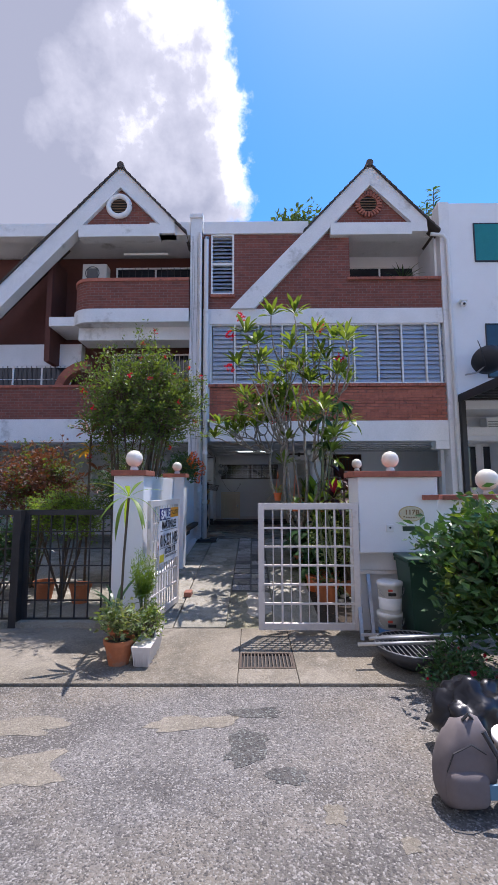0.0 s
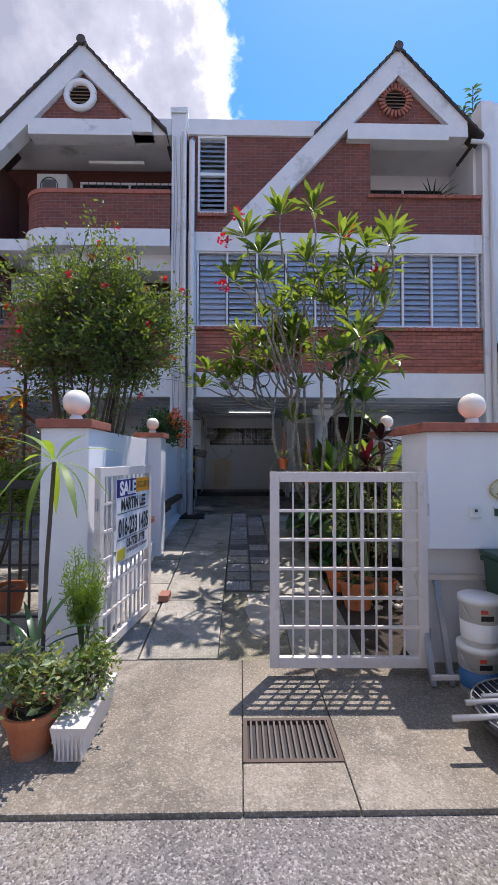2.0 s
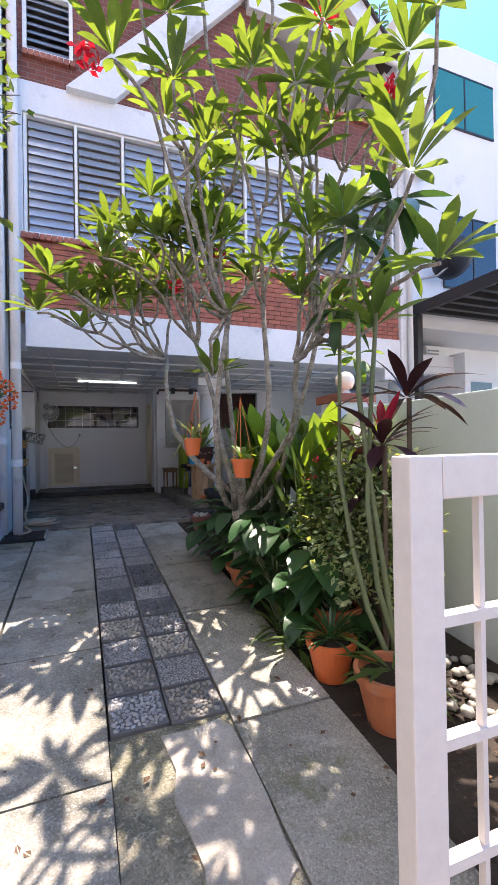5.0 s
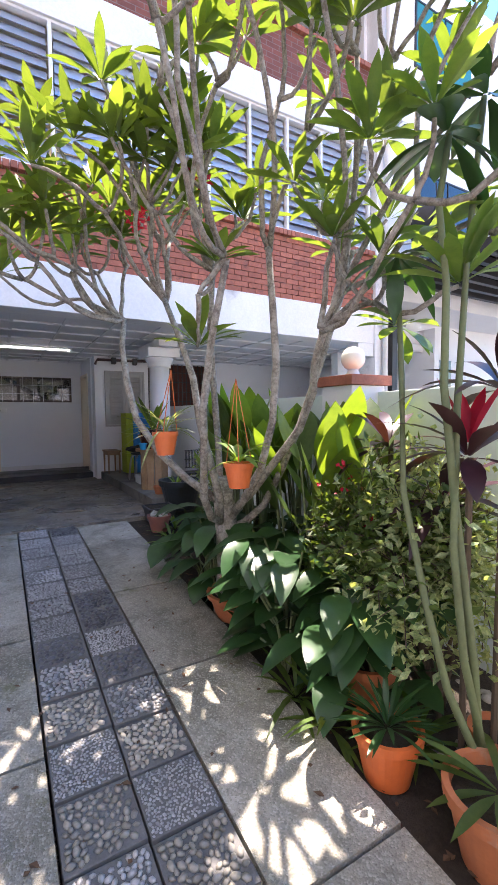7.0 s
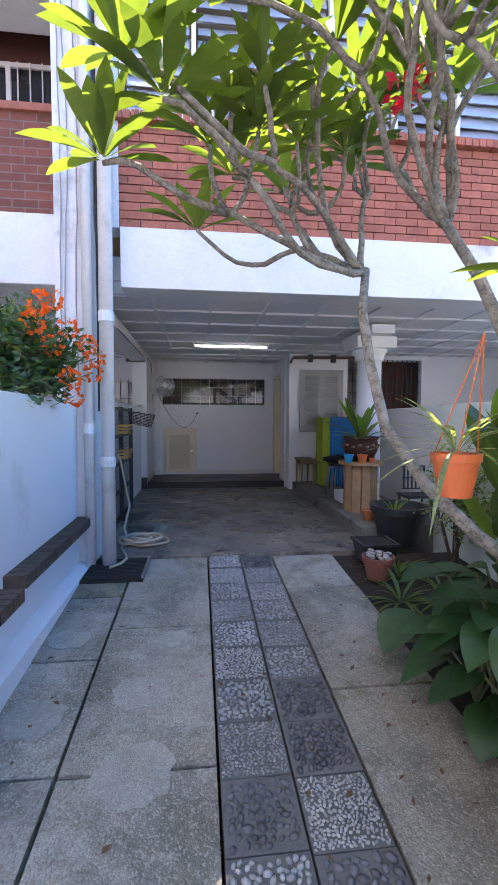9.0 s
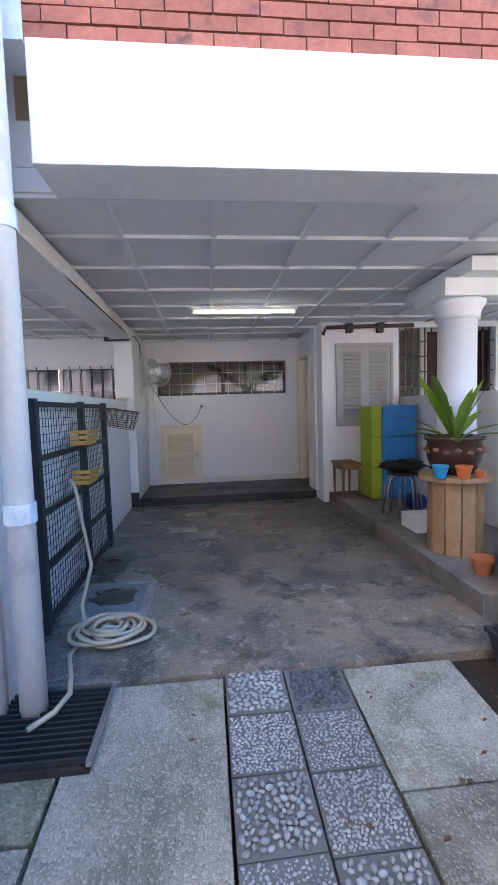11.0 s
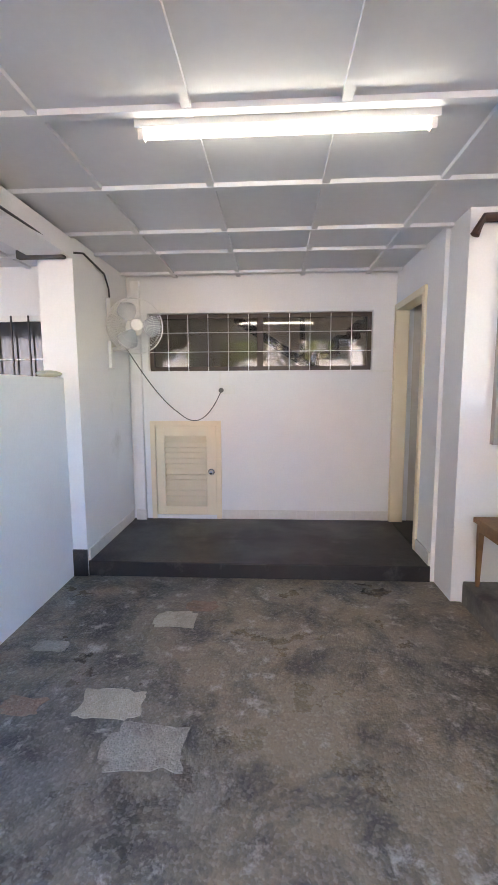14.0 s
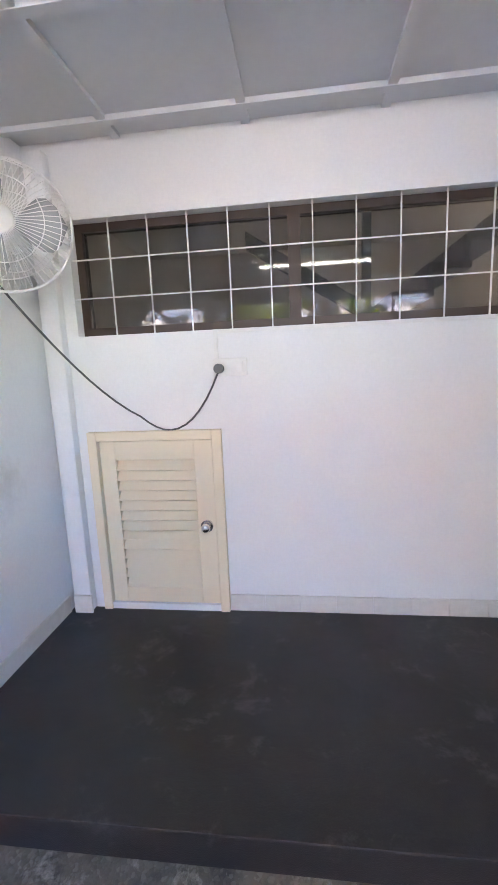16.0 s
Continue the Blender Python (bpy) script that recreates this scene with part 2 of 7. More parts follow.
CARFLOOR = ground_mat("polished_cement", (0.245, 0.195, 0.138), (0.046, 0.045, 0.046), (0.48, 0.45, 0.41), 0.012, 0.2, 2.8, 0.92, 0.75, rough=0.55, gloss=0.28, tint=(0.13, 0.128, 0.128), relief=0.0025)
DARK_FLOOR = ground_mat("dark_floor_paint", (0.026, 0.023, 0.024), (0.014, 0.013, 0.013), (0.15, 0.14, 0.14), 0.004, 0.05, 1.8, 0.7, 0.3, rough=0.5, gloss=0.22, relief=0.0008)
CEIL = mat("ceiling_board", (0.70, 0.71, 0.73), (0.66, 0.67, 0.69), 20, 0.85, 0.06, coarse=0.7)
PATCH = ground_mat("cement_patch", (0.46, 0.42, 0.35), (0.25, 0.22, 0.17), (0.60, 0.56, 0.48), 0.008, 0.3, 5.0, 0.5, 0.4, relief=0.005)
SOIL = mat("soil", (0.055, 0.040, 0.028), (0.025, 0.018, 0.012), 45, 0.95, 1.0, coarse=5, dist=0.02)
PALE_STONE = mat("pebble_stone", (0.36, 0.335, 0.28), (0.22, 0.205, 0.17), 60, 0.6, 0.1, rand=0.45)
DARK_STONE = mat("dark_pebble", (0.13, 0.13, 0.14), (0.07, 0.07, 0.075), 60, 0.55, 0.1, rand=0.5)
GREY_STONE = mat("grey_pebble", (0.36, 0.36, 0.35), (0.22, 0.22, 0.22), 60, 0.6, 0.1, rand=0.5)
TILE_BASE = mat("tile_mortar", (0.15, 0.148, 0.14), (0.10, 0.098, 0.095), 90, 0.9, 0.5)
TERRA = mat("terracotta", (0.52, 0.17, 0.065), (0.42, 0.135, 0.055), 25, 0.75, 0.2, coarse=6, stain=(0.35, 0.25, 0.18), amount=0.15)
ORANGE_PL = mat("orange_plastic", (0.72, 0.17, 0.045), (0.62, 0.14, 0.04), 20, 0.4, 0.05)
BLACK_PL = mat("black_plastic", (0.025, 0.026, 0.03), (0.04, 0.04, 0.045), 30, 0.45, 0.08)
GLASS = mat("glass", (0.80, 0.86, 0.88), (0.8, 0.86, 0.88), 10, 0.03, 0, trans=1.0)
# pale blue base puts part of the sky's reflection into the slats' colour
LOUVRE = mat("louvre_glass", (0.48, 0.54, 0.64), (0.40, 0.46, 0.56), 8, 0.10, 0, trans=0.3, spec=1.0)
WINDARK = mat("window_dark", (0.03, 0.034, 0.04), (0.02, 0.023, 0.028), 8, 0.07, 0, spec=0.8)
STEEL = mat("galvanised_steel", (0.55, 0.56, 0.57), (0.42, 0.43, 0.44), 40, 0.38, 0.1, metal=0.9)
CHROME = mat("chrome", (0.75, 0.75, 0.76), (0.7, 0.7, 0.7), 20, 0.15, 0, metal=1.0)
GLOBE = mat("lamp_globe", (0.80, 0.76, 0.66), (0.76, 0.71, 0.60), 14, 0.25, 0.02)
WOOD = mat("worn_wood", (0.26, 0.14, 0.065), (0.15, 0.08, 0.04), 30, 0.6, 0.25, coarse=4)
PLYWOOD = mat("weathered_plywood", (0.44, 0.27, 0.14), (0.32, 0.18, 0.09), 25, 0.75, 0.3, coarse=4)
DARK_WOOD = mat("dark_wood", (0.06, 0.032, 0.02), (0.04, 0.022, 0.014), 30, 0.5, 0.15)
GREY_PAINT = mat("grey_shutter_paint", (0.42, 0.41, 0.39), (0.36, 0.35, 0.33), 30, 0.6, 0.1)
BARK = mat("plumeria_bark", (0.36, 0.33, 0.28), (0.15, 0.13, 0.105), 60, 0.9, 0.9, coarse=14, stain=(0.42, 0.40, 0.35), amount=0.3, dist=0.012, crisp=0.15)
TWIG = mat("twig", (0.12, 0.085, 0.055), (0.08, 0.06, 0.04), 40, 0.9, 0.4)
GREEN_STEM = mat("green_stem", (0.15, 0.19, 0.085), (0.11, 0.13, 0.06), 40, 0.7, 0.2)
PLUM = mat("plumeria_leaf", (0.125, 0.19, 0.045), (0.065, 0.12, 0.028), 12, 0.42, 0.1, transl=0.43, rand=0.4)
LEAF_D = mat("dark_leaf", (0.04, 0.105, 0.034), (0.025, 0.07, 0.024), 14, 0.32, 0.12, transl=0.22, rand=0.3)
LEAF_M = mat("mid_leaf", (0.105, 0.17, 0.045), (0.06, 0.11, 0.028), 14, 0.5, 0.1, transl=0.42, rand=0.4)
LEAF_L = mat("lime_leaf", (0.16, 0.26, 0.04), (0.11, 0.2, 0.03), 14, 0.5, 0.1, transl=0.4, rand=0.3)
LEAF_V = mat("variegated_leaf", (0.40, 0.45, 0.26), (0.10, 0.18, 0.06), 70, 0.55, 0.05, coarse=30, transl=0.3, rand=0.4)
LEAF_P = mat("purple_leaf", (0.055, 0.018, 0.026), (0.035, 0.012, 0.018), 14, 0.35, 0.1, transl=0.2, rand=0.4)
LEAF_R = mat("copper_leaf", (0.17, 0.055, 0.035), (0.09, 0.04, 0.025), 14, 0.5, 0.1, transl=0.3, rand=0.5)
YELLOW_L = mat("yellow_leaf", (0.5, 0.30, 0.04), (0.38, 0.25, 0.04), 14, 0.5, 0.1, transl=0.3, rand=0.3)
PINK = mat("crimson_petal", (0.50, 0.012, 0.055), (0.38, 0.01, 0.04), 14, 0.5, 0.05, transl=0.3, rand=0.3)
ORANGE_FL = mat("orange_petal", (0.80, 0.17, 0.02), (0.70, 0.12, 0.015), 14, 0.5, 0.05, transl=0.3, rand=0.3)
FAR_LEAF = mat("far_leaf", (0.06, 0.105, 0.035), (0.035, 0.07, 0.02), 6, 0.7, 0.1, transl=0.3, rand=0.4)


def plain(name, c, rough=0.5, metal=0.0, **kw):
    return mat(name, c, tuple(0.85 * v for v in c), 25, rough, 0.06, metal=metal, **kw)


# ---- mesh helpers ----
ORG = {}


def thing(name, loc, label="", category="", group="", kind=""):
    ob = new(name)
    ob.empty_display_size = 0.1
    ob.location = loc
    ORG[ob] = Vector(loc)
    return tagged(ob, label, category, group, kind)


def mesh_from(name, bm, material):
    me = bpy.data.meshes.new(name)
    bm.to_mesh(me)
    bm.free()
    for m in (material if isinstance(material, (list, tuple)) else [material]):
        me.materials.append(m)
    return me


def part(name, bm, material, parent=None, label="", smooth=False, kind=""):
    """Links a bmesh, given in world metres, as one mesh object under a thing or a part."""
    o = ORG.get(parent, Vector((0, 0, 0)))
    if parent is not None:
        bmesh.ops.translate(bm, verts=bm.verts, vec=-o)
    if smooth:
        for f in bm.faces:
            f.smooth = True
    ob = new(name, mesh_from(name, bm, material))
    ob.parent = parent
    ORG[ob] = o
    return tagged(ob, label, kind=kind)


def solo(name, bm, material, label, category="", group="", kind="", smooth=False):
    """A thing that is one mesh."""
    ob = part(name, bm, material, None, label, smooth)
    return tagged(ob, label, category, group, kind)


def B():
    return bmesh.new()


def box(bm, x0, y0, z0, x1, y1, z1, bevel=0.0):
    vs = [bm.verts.new((x, y, z)) for x in (x0, x1) for y in (y0, y1) for z in (z0, z1)]
    fs = [bm.faces.new([vs[i] for i in q]) for q in ((0, 1, 3, 2), (4, 6, 7, 5), (0, 4, 5, 1), (2, 3, 7, 6), (0, 2, 6, 4), (1, 5, 7, 3))]
    if bevel:
        bmesh.ops.bevel(bm, geom=list({e for f in fs for e in f.edges}), offset=bevel, segments=2, affect="EDGES", profile=0.6)
    return bm


def bx(*a, bevel=0.0):
    return box(B(), *a, bevel=bevel)


def hull(bm, pts8):
    vs = [bm.verts.new(p) for p in pts8]
    for q in ((0, 1, 2, 3), (7, 6, 5, 4), (0, 4, 5, 1), (1, 5, 6, 2), (2, 6, 7, 3), (3, 7, 4, 0)):
        bm.faces.new([vs[i] for i in q])
    return bm


def prism(bm, poly, y0, y1):
    """A polygon of (x, z) pushed from y0 to y1."""
    a = [bm.verts.new((x, y0, z)) for x, z in poly]
    b = [bm.verts.new((x, y1, z)) for x, z in poly]
    bm.faces.new(a)
    bm.faces.new(b[::-1])
    n = len(poly)
    for i in range(n):
        bm.faces.new((a[i], b[i], b[(i + 1) % n], a[(i + 1) % n]))
    bmesh.ops.recalc_face_normals(bm, faces=bm.faces)
    return bm


def sweep(bm, pts, r, n=8, r_end=None, cap=True):
    """A round bar along points, tapering to r_end."""
    pts = [Vector(p) for p in pts]
    rings = []
    up = Vector((0.13, 0.21, 0.97))
    for i, p in enumerate(pts):
        d = (pts[min(i + 1, len(pts) - 1)] - pts[max(i - 1, 0)]).normalized()
        a = d.cross(up)
        a = a.normalized() if a.length > 1e-3 else d.orthogonal().normalized()
        b = d.cross(a)
        q = r if r_end is None else r + (r_end - r) * i / (len(pts) - 1)
        rings.append([bm.verts.new(p + q * (math.cos(2 * math.pi * k / n) * a + math.sin(2 * math.pi * k / n) * b)) for k in range(n)])
    for u, v in zip(rings, rings[1:]):
        for k in range(n):
            bm.faces.new((u[k], u[(k + 1) % n], v[(k + 1) % n], v[k]))
    if cap:
        bm.faces.new(rings[0][::-1])
        bm.faces.new(rings[-1])
    return bm


def lathe(bm, profile, at=(0, 0, 0), n=24):
    """Turns (radius, height) pairs round the upright axis at a place."""
    at = Vector(at)
    rings = []
    for r, z in profile:
        if r < 1e-5:
            rings.append([bm.verts.new(at + Vector((0, 0, z)))])
        else:
            rings.append([bm.verts.new(at + Vector((r * math.cos(2 * math.pi * k / n), r * math.sin(2 * math.pi * k / n), z))) for k in range(n)])
    for u, v in zip(rings, rings[1:]):
        for k in range(n):
            q = [u[k % len(u)], u[(k + 1) % len(u)], v[(k + 1) % len(v)], v[k % len(v)]]
            q = list(dict.fromkeys(q))
            if len(q) > 2:
                bm.faces.new(q)
    bmesh.ops.recalc_face_normals(bm, faces=bm.faces)
    return bm


def ball(bm, at, r, squash=1.0, sub=2):
    m = Matrix.Translation(at) @ Matrix.Diagonal((r, r, r * squash, 1))
    bmesh.ops.create_icosphere(bm, subdivisions=sub, radius=1, matrix=m)
    return bm


def leaf(bm, base, way, up, length, width, droop=0.3, segs=4, fold=0.18, shape=0.0, lobes=0.0):
    """A leaf: two strips beside a midrib, folded and drooping. shape moves its widest place towards the tip."""
    way, up = Vector(way).normalized(), Vector(up)
    side = way.cross(up)
    side = side.normalized() if side.length > 1e-3 else way.orthogonal().normalized()
    nrm = side.cross(way).normalized()
    rows = []
    base = Vector(base)
    for i in range(segs + 1):
        s = i / segs
        p = base + way * length * s * (1 - 0.15 * droop * s) - nrm * length * droop * s * s
        w = width * 0.5 * math.sin(math.pi * min(1, max(0.03, s ** (1 + shape)))) ** 0.8
        w *= 1 + lobes * (0.5 - (i % 2))
        rows.append((bm.verts.new(p + side * w + nrm * w * fold), bm.verts.new(p), bm.verts.new(p - side * w + nrm * w * fold)))
    for a, b in zip(rows, rows[1:]):
        bm.faces.new((a[0], a[1], b[1], b[0]))
        bm.faces.new((a[1], a[2], b[2], b[1]))


def rnd(a, b):
    return random.uniform(a, b)


def rdir(lo=-1.0, hi=1.0):
    a, z = rnd(0, 2 * math.pi), rnd(lo, hi)
    q = math.sqrt(max(0, 1 - z * z))
    return Vector((q * math.cos(a), q * math.sin(a), z))


def gz(y):
    """Height of the driveway, which climbs from the gate to the car porch."""
    for (a, za), (b, zb) in (((6.2, -0.49), (9.0, -0.215)), ((9.0, -0.215), (11.95, -0.02))):
        if y <= b:
            return za + (zb - za) * max(0, (y - a)) / (b - a)
    return -0.02


# ---- ground ----
FY = 11.95
solo("ground", bx(-300, -300, -0.9, 300, 300, -0.52), ASPHALT, "rough grey asphalt lane with dusty brown stains", "ground", kind="structure")
apron = thing("pavement", (0, 5.4, -0.5), "worn brownish concrete apron before the gates", "pavement", kind="structure")
part("slab", bx(-6.5, 4.62, -0.7, 0.14, 6.2, -0.49, bevel=0.012), APRON, apron)
part("slab", bx(0.145, 5.37, -0.7, 0.72, 6.2, -0.491, bevel=0.01), APRON, apron)
part("slab", bx(0.145, 4.622, -0.7, 0.72, 4.955, -0.491, bevel=0.01), APRON, apron)
part("slab", bx(0.725, 4.62, -0.7, 7.5, 6.2, -0.49, bevel=0.012), APRON, apron)
drain = thing("drain_grate", (0.43, 5.16, -0.5), "rusty iron drain grate set in the concrete apron", "drain")
# thin black sheet over the ground stands in for the shade below the bars
part("pit", bx(0.145, 4.957, -0.519, 0.72, 5.368, -0.514), BLACK_IRON, drain)
gf = B()
for a in ((0.146, 4.957, 0.719, 4.985), (0.146, 5.34, 0.719, 5.368), (0.146, 4.985, 0.172, 5.34), (0.693, 4.985, 0.719, 5.34)):
    box(gf, a[0], a[1], -0.53, a[2], a[3], -0.488)
part("frame", gf, plain("rusty_iron", (0.09, 0.065, 0.05), 0.8), drain)
RUST = plain("rusty_bar", (0.12, 0.095, 0.075), 0.8)
for i in range(14):
    x = 0.19 + i * 0.0375
    part("bar", bx(x, 4.985, -0.535, x + 0.012, 5.34, -0.49), RUST, drain)

# ---- driveway ----
driveway = thing("driveway", (0, 9, -0.3), "cracked mossy concrete driveway slabs sloping up to the porch", "driveway", kind="structure")


def sloped(x0, x1, y0, y1, lift=0.0, deep=0.25, skew=0.0):
    b = B()
    n = 3
    for i in range(n):
        a, c = y0 + (y1 - y0) * i / n, y0 + (y1 - y0) * (i + 1) / n
        hull(b, [(x0, a, gz(a) - deep), (x1, a, gz(a) - deep), (x1, c, gz(c) - deep), (x0, c, gz(c) - deep),
                 (x0, a, gz(a) + lift), (x1, a, gz(a) + lift), (x1, c, gz(c) + lift), (x0, c, gz(c) + lift)])
    return b


for x0, x1, step, lift in ((-1.22, -0.752, 0.83, 0.0), (-0.732, -0.068, 1.12, 0.006), (0.578, 1.18, 1.25, 0.004)):
    y = 6.205
    while y < 11.8:
        e = min(y + step * rnd(0.93, 1.07), 11.94)
        if 11.94 - e < 0.35:
            e = 11.94
        part("slab", sloped(x0, x1, y, e - 0.018, lift + rnd(-0.008, 0.004)), MOSSY if x0 < -1 and rnd(0, 1) < 0.35 else SLAB, driveway)
        y = e
part("slab", sloped(-0.062, 0.572, 6.205, 7.62, -0.012), MOSSY, driveway)
pt = B()
prism(pt, [(0.10, 7.55), (0.13, 7.32), (0.09, 7.16), (0.12, 7.0), (0.14, 6.85), (0.11, 6.72), (0.17, 6.6), (0.24, 6.57), (0.31, 6.62), (0.36, 6.66), (0.43, 6.72), (0.5, 6.74), (0.55, 6.83), (0.56, 7.05), (0.555, 7.3), (0.56, 7.5), (0.42, 7.57), (0.27, 7.54)], 0, 0.02)
for v in pt.verts:
    x, d, y = v.co
    v.co = (min(x + 0.09, 0.565 + 0.01 * math.sin(9 * y)), y, gz(y) - 0.013 + (0.014 if d > 0.01 else 0.0))
bmesh.ops.recalc_face_normals(pt, faces=pt.faces)
part("cement_patch", pt, PATCH, driveway, "pale broken cement patch")


def pebble_tile(kind):
    """A square paving tile with stones set in mortar; returns the slab's mesh and the stones' mesh."""
    s = 0.152
    slab = mesh_from("paving_tile", bx(-s, -s, -0.12, s, s, 0.0, bevel=0.004), TILE_BASE)
    b = B()
    if kind == "large":
        count, r0, r1, m = 95, 0.013, 0.022, PALE_STONE
    elif kind == "mid":
        count, r0, r1, m = 120, 0.011, 0.018, GREY_STONE
    elif kind == "dark":
        count, r0, r1, m = 85, 0.014, 0.026, DARK_STONE
    else:
        count, r0, r1, m = 300, 0.005, 0.010, GREY_STONE
    done = []
    tries = 0
    while len(done) < count and tries < 4000:
        tries += 1
        x, y, r = rnd(-s + r1, s - r1), rnd(-s + r1, s - r1), rnd(r0, r1)
        if any((x - p[0]) ** 2 + (y - p[1]) ** 2 < (0.8 * (r + p[2])) ** 2 for p in done):
            continue
        done.append((x, y, r))
        mm = pose(x, y, 0.001, rnd(-15, 15), rnd(-15, 15), rnd(0, 180)) @ Matrix.Diagonal((r * 1.2, r * 0.82, r * 0.6, 1))
        bmesh.ops.create_icosphere(b, subdivisions=1, radius=1, matrix=mm)
    for f in b.faces:
        f.smooth = True
    return slab, mesh_from("pebbles", b, m)


KINDS = {k: pebble_tile(k) for k in ("large", "mid", "dark", "fine")}
ORDER = ["mid", "large", "large", "fine", "fine", "large", "large", "mid", "mid", "dark", "dark", "fine", "fine", "dark",
         "mid", "dark", "fine", "mid", "mid", "fine", "fine", "mid", "mid", "fine", "fine", "fine", "mid", "dark"]
slope = math.degrees(math.atan(0.07))
path = thing("stepping_path", (0.25, 9.7, -0.2), "garden path of square pebble-set paving tiles", "path", kind="structure")
for i, k in enumerate(ORDER):
    r, c = divmod(i, 2)
    y = 7.78 + r * 0.3105 - 0.02 * c
    for me in KINDS[k]:
        ob = new(me.name, me)
        ob.parent = path
        ob.matrix_basis = Matrix.Translation(-ORG[path]) @ pose(0.098 + c * 0.313, y, gz(y) + 0.002 + rnd(-0.004, 0.003), slope, rnd(-1, 1), 0)
        if me.name.startswith("pebbles"):
            tagged(ob, kind="stuff")
solo("garden_bed", sloped(1.185, 2.475, 6.205, 11.94, -0.03), SOIL, "dark bare soil of the planted bed beside the driveway", "soil", kind="structure")
solo("neighbour_yard", bx(-7.5, 6.205, -0.6, -1.41, 17.3, -0.42), SLAB, "shaded concrete yard behind the black gate", "yard", kind="structure")
solo("side_yard", bx(2.61, 6.205, -0.6, 9, 17.3, -0.42), SLAB, "concrete yard beyond the boundary wall", "yard", kind="structure")

# ---- car porch floor ----
fl = B()
box(fl, -1.25, 11.945, -0.3, 1.63, 16.16, 0.0)
solo("floor", fl, CARFLOOR, "stained polished cement porch floor, dark and blotchy", "floor", kind="structure")
rec = thing("recess_step", (0.2, 16.7, 0.06), "raised porch floor painted glossy black", "step", kind="structure")
part("step_slab", bx(-1.13, 16.15, -0.1, 1.53, 17.33, 0.12, bevel=0.008), DARK_FLOOR, rec)
part("room_floor", bx(1.54, 16.3, -0.1, 2.6, 18.4, 0.12), DARK_FLOOR, rec)
solo("side_kerb", bx(1.635, 12.3, -0.3, 2.70, 15.85, 0.15, bevel=0.012), mat("kerb_cement", (0.24, 0.22, 0.19), (0.14, 0.13, 0.115), 30, 0.85, 0.5, coarse=2.2, stain=(0.07, 0.065, 0.06), amount=0.35),
     "low chipped cement ledge along the porch wall", "kerb", kind="structure")


def blot(name, cx, cy, rx, ry, z, m, label, category, rough=0.12, square=0.5, group=""):
    """A thin patch with an uneven, broken outline lying on the floor."""
    b = B()
    ring = []
    for k in range(30):
        a = 2 * math.pi * k / 30
        c, q = math.cos(a), math.sin(a)
        f = 1 + rough * noise.noise(Vector((c * 2 + cx * 7, q * 2 + cy * 5, rx))) * 2 + rnd(-0.25, 0.25) * rough
        ring.append((cx + rx * f * math.copysign(abs(c) ** square, c), cy + ry * f * math.copysign(abs(q) ** square, q)))
    at = z if callable(z) else (lambda y: z)
    low, top = [b.verts.new((x, y, at(y) - 0.006)) for x, y in ring], [b.verts.new((x, y, at(y) + 0.002)) for x, y in ring]
    b.faces.new(top)
    for k in range(30):
        b.faces.new((low[k], low[(k + 1) % 30], top[(k + 1) % 30], top[k]))
    return solo(name, b, m, label, category, group=group, kind="structure")


random.seed(3)
PATCH_RED = ground_mat("reddish_patch", (0.30, 0.20, 0.15), (0.12, 0.09, 0.075), (0.45, 0.38, 0.32), 0.01, 0.3, 6.0, 0.6, 0.4)
PATCH_GREY = ground_mat("grey_patch", (0.34, 0.31, 0.27), (0.12, 0.11, 0.10), (0.52, 0.49, 0.45), 0.01, 0.3, 5.0, 0.6, 0.4)
SPOT = ground_mat("worn_spot_cement", (0.37, 0.355, 0.31), (0.22, 0.21, 0.17), (0.56, 0.54, 0.48), 0.008, 0.35, 5.0, 0.4, 0.4)
TAR = ground_mat("old_tar", (0.12, 0.112, 0.105), (0.04, 0.038, 0.037), (0.30, 0.32, 0.29), 0.012, 0.7, 3.0, 0.6, 0.2, relief=0.012)
SAND = ground_mat("sandy_asphalt", (0.25, 0.222, 0.175), (0.13, 0.115, 0.09), (0.42, 0.38, 0.31), 0.011, 0.5, 3.0, 0.5, 0.3, relief=0.008)
WET = ground_mat("damp_stain", (0.085, 0.07, 0.055), (0.035, 0.03, 0.026), (0.2, 0.18, 0.15), 0.012, 0.25, 4.0, 0.7, 0.2, rough=0.45, gloss=0.2)
for cx, cy, rx, ry, m in ((-0.42, 14.77, 0.15, 0.10, PATCH), (-0.19, 14.53, 0.16, 0.12, PATCH_GREY), (-0.28, 15.52, 0.13, 0.10, PATCH), (-0.15, 15.70, 0.10, 0.07, PATCH_RED), 
                          (-1.03, 14.66, 0.12, 0.05, PATCH_GREY), (-0.84, 14.73, 0.10, 0.06, PATCH_RED), (-0.95, 15.2, 0.10, 0.05, PATCH_GREY)):
    blot("floor_patch", cx, cy, rx, ry, 0.002, m, "pale worn cement repair patch on the porch floor", "patch", 0.16, 0.45, "floor patches")
for cx, cy, rx, ry in ((-0.99, 13.72, 0.17, 0.20), (-0.86, 12.98, 0.16, 0.14), (-1.02, 13.3, 0.1, 0.12)):
    blot("damp_stain", cx, cy, rx, ry, 0.012 if cy < 13.2 else 0.0025, WET, "dark damp stain on the porch floor by the mesh gate", "stain", 0.28, 0.8, "damp stains")
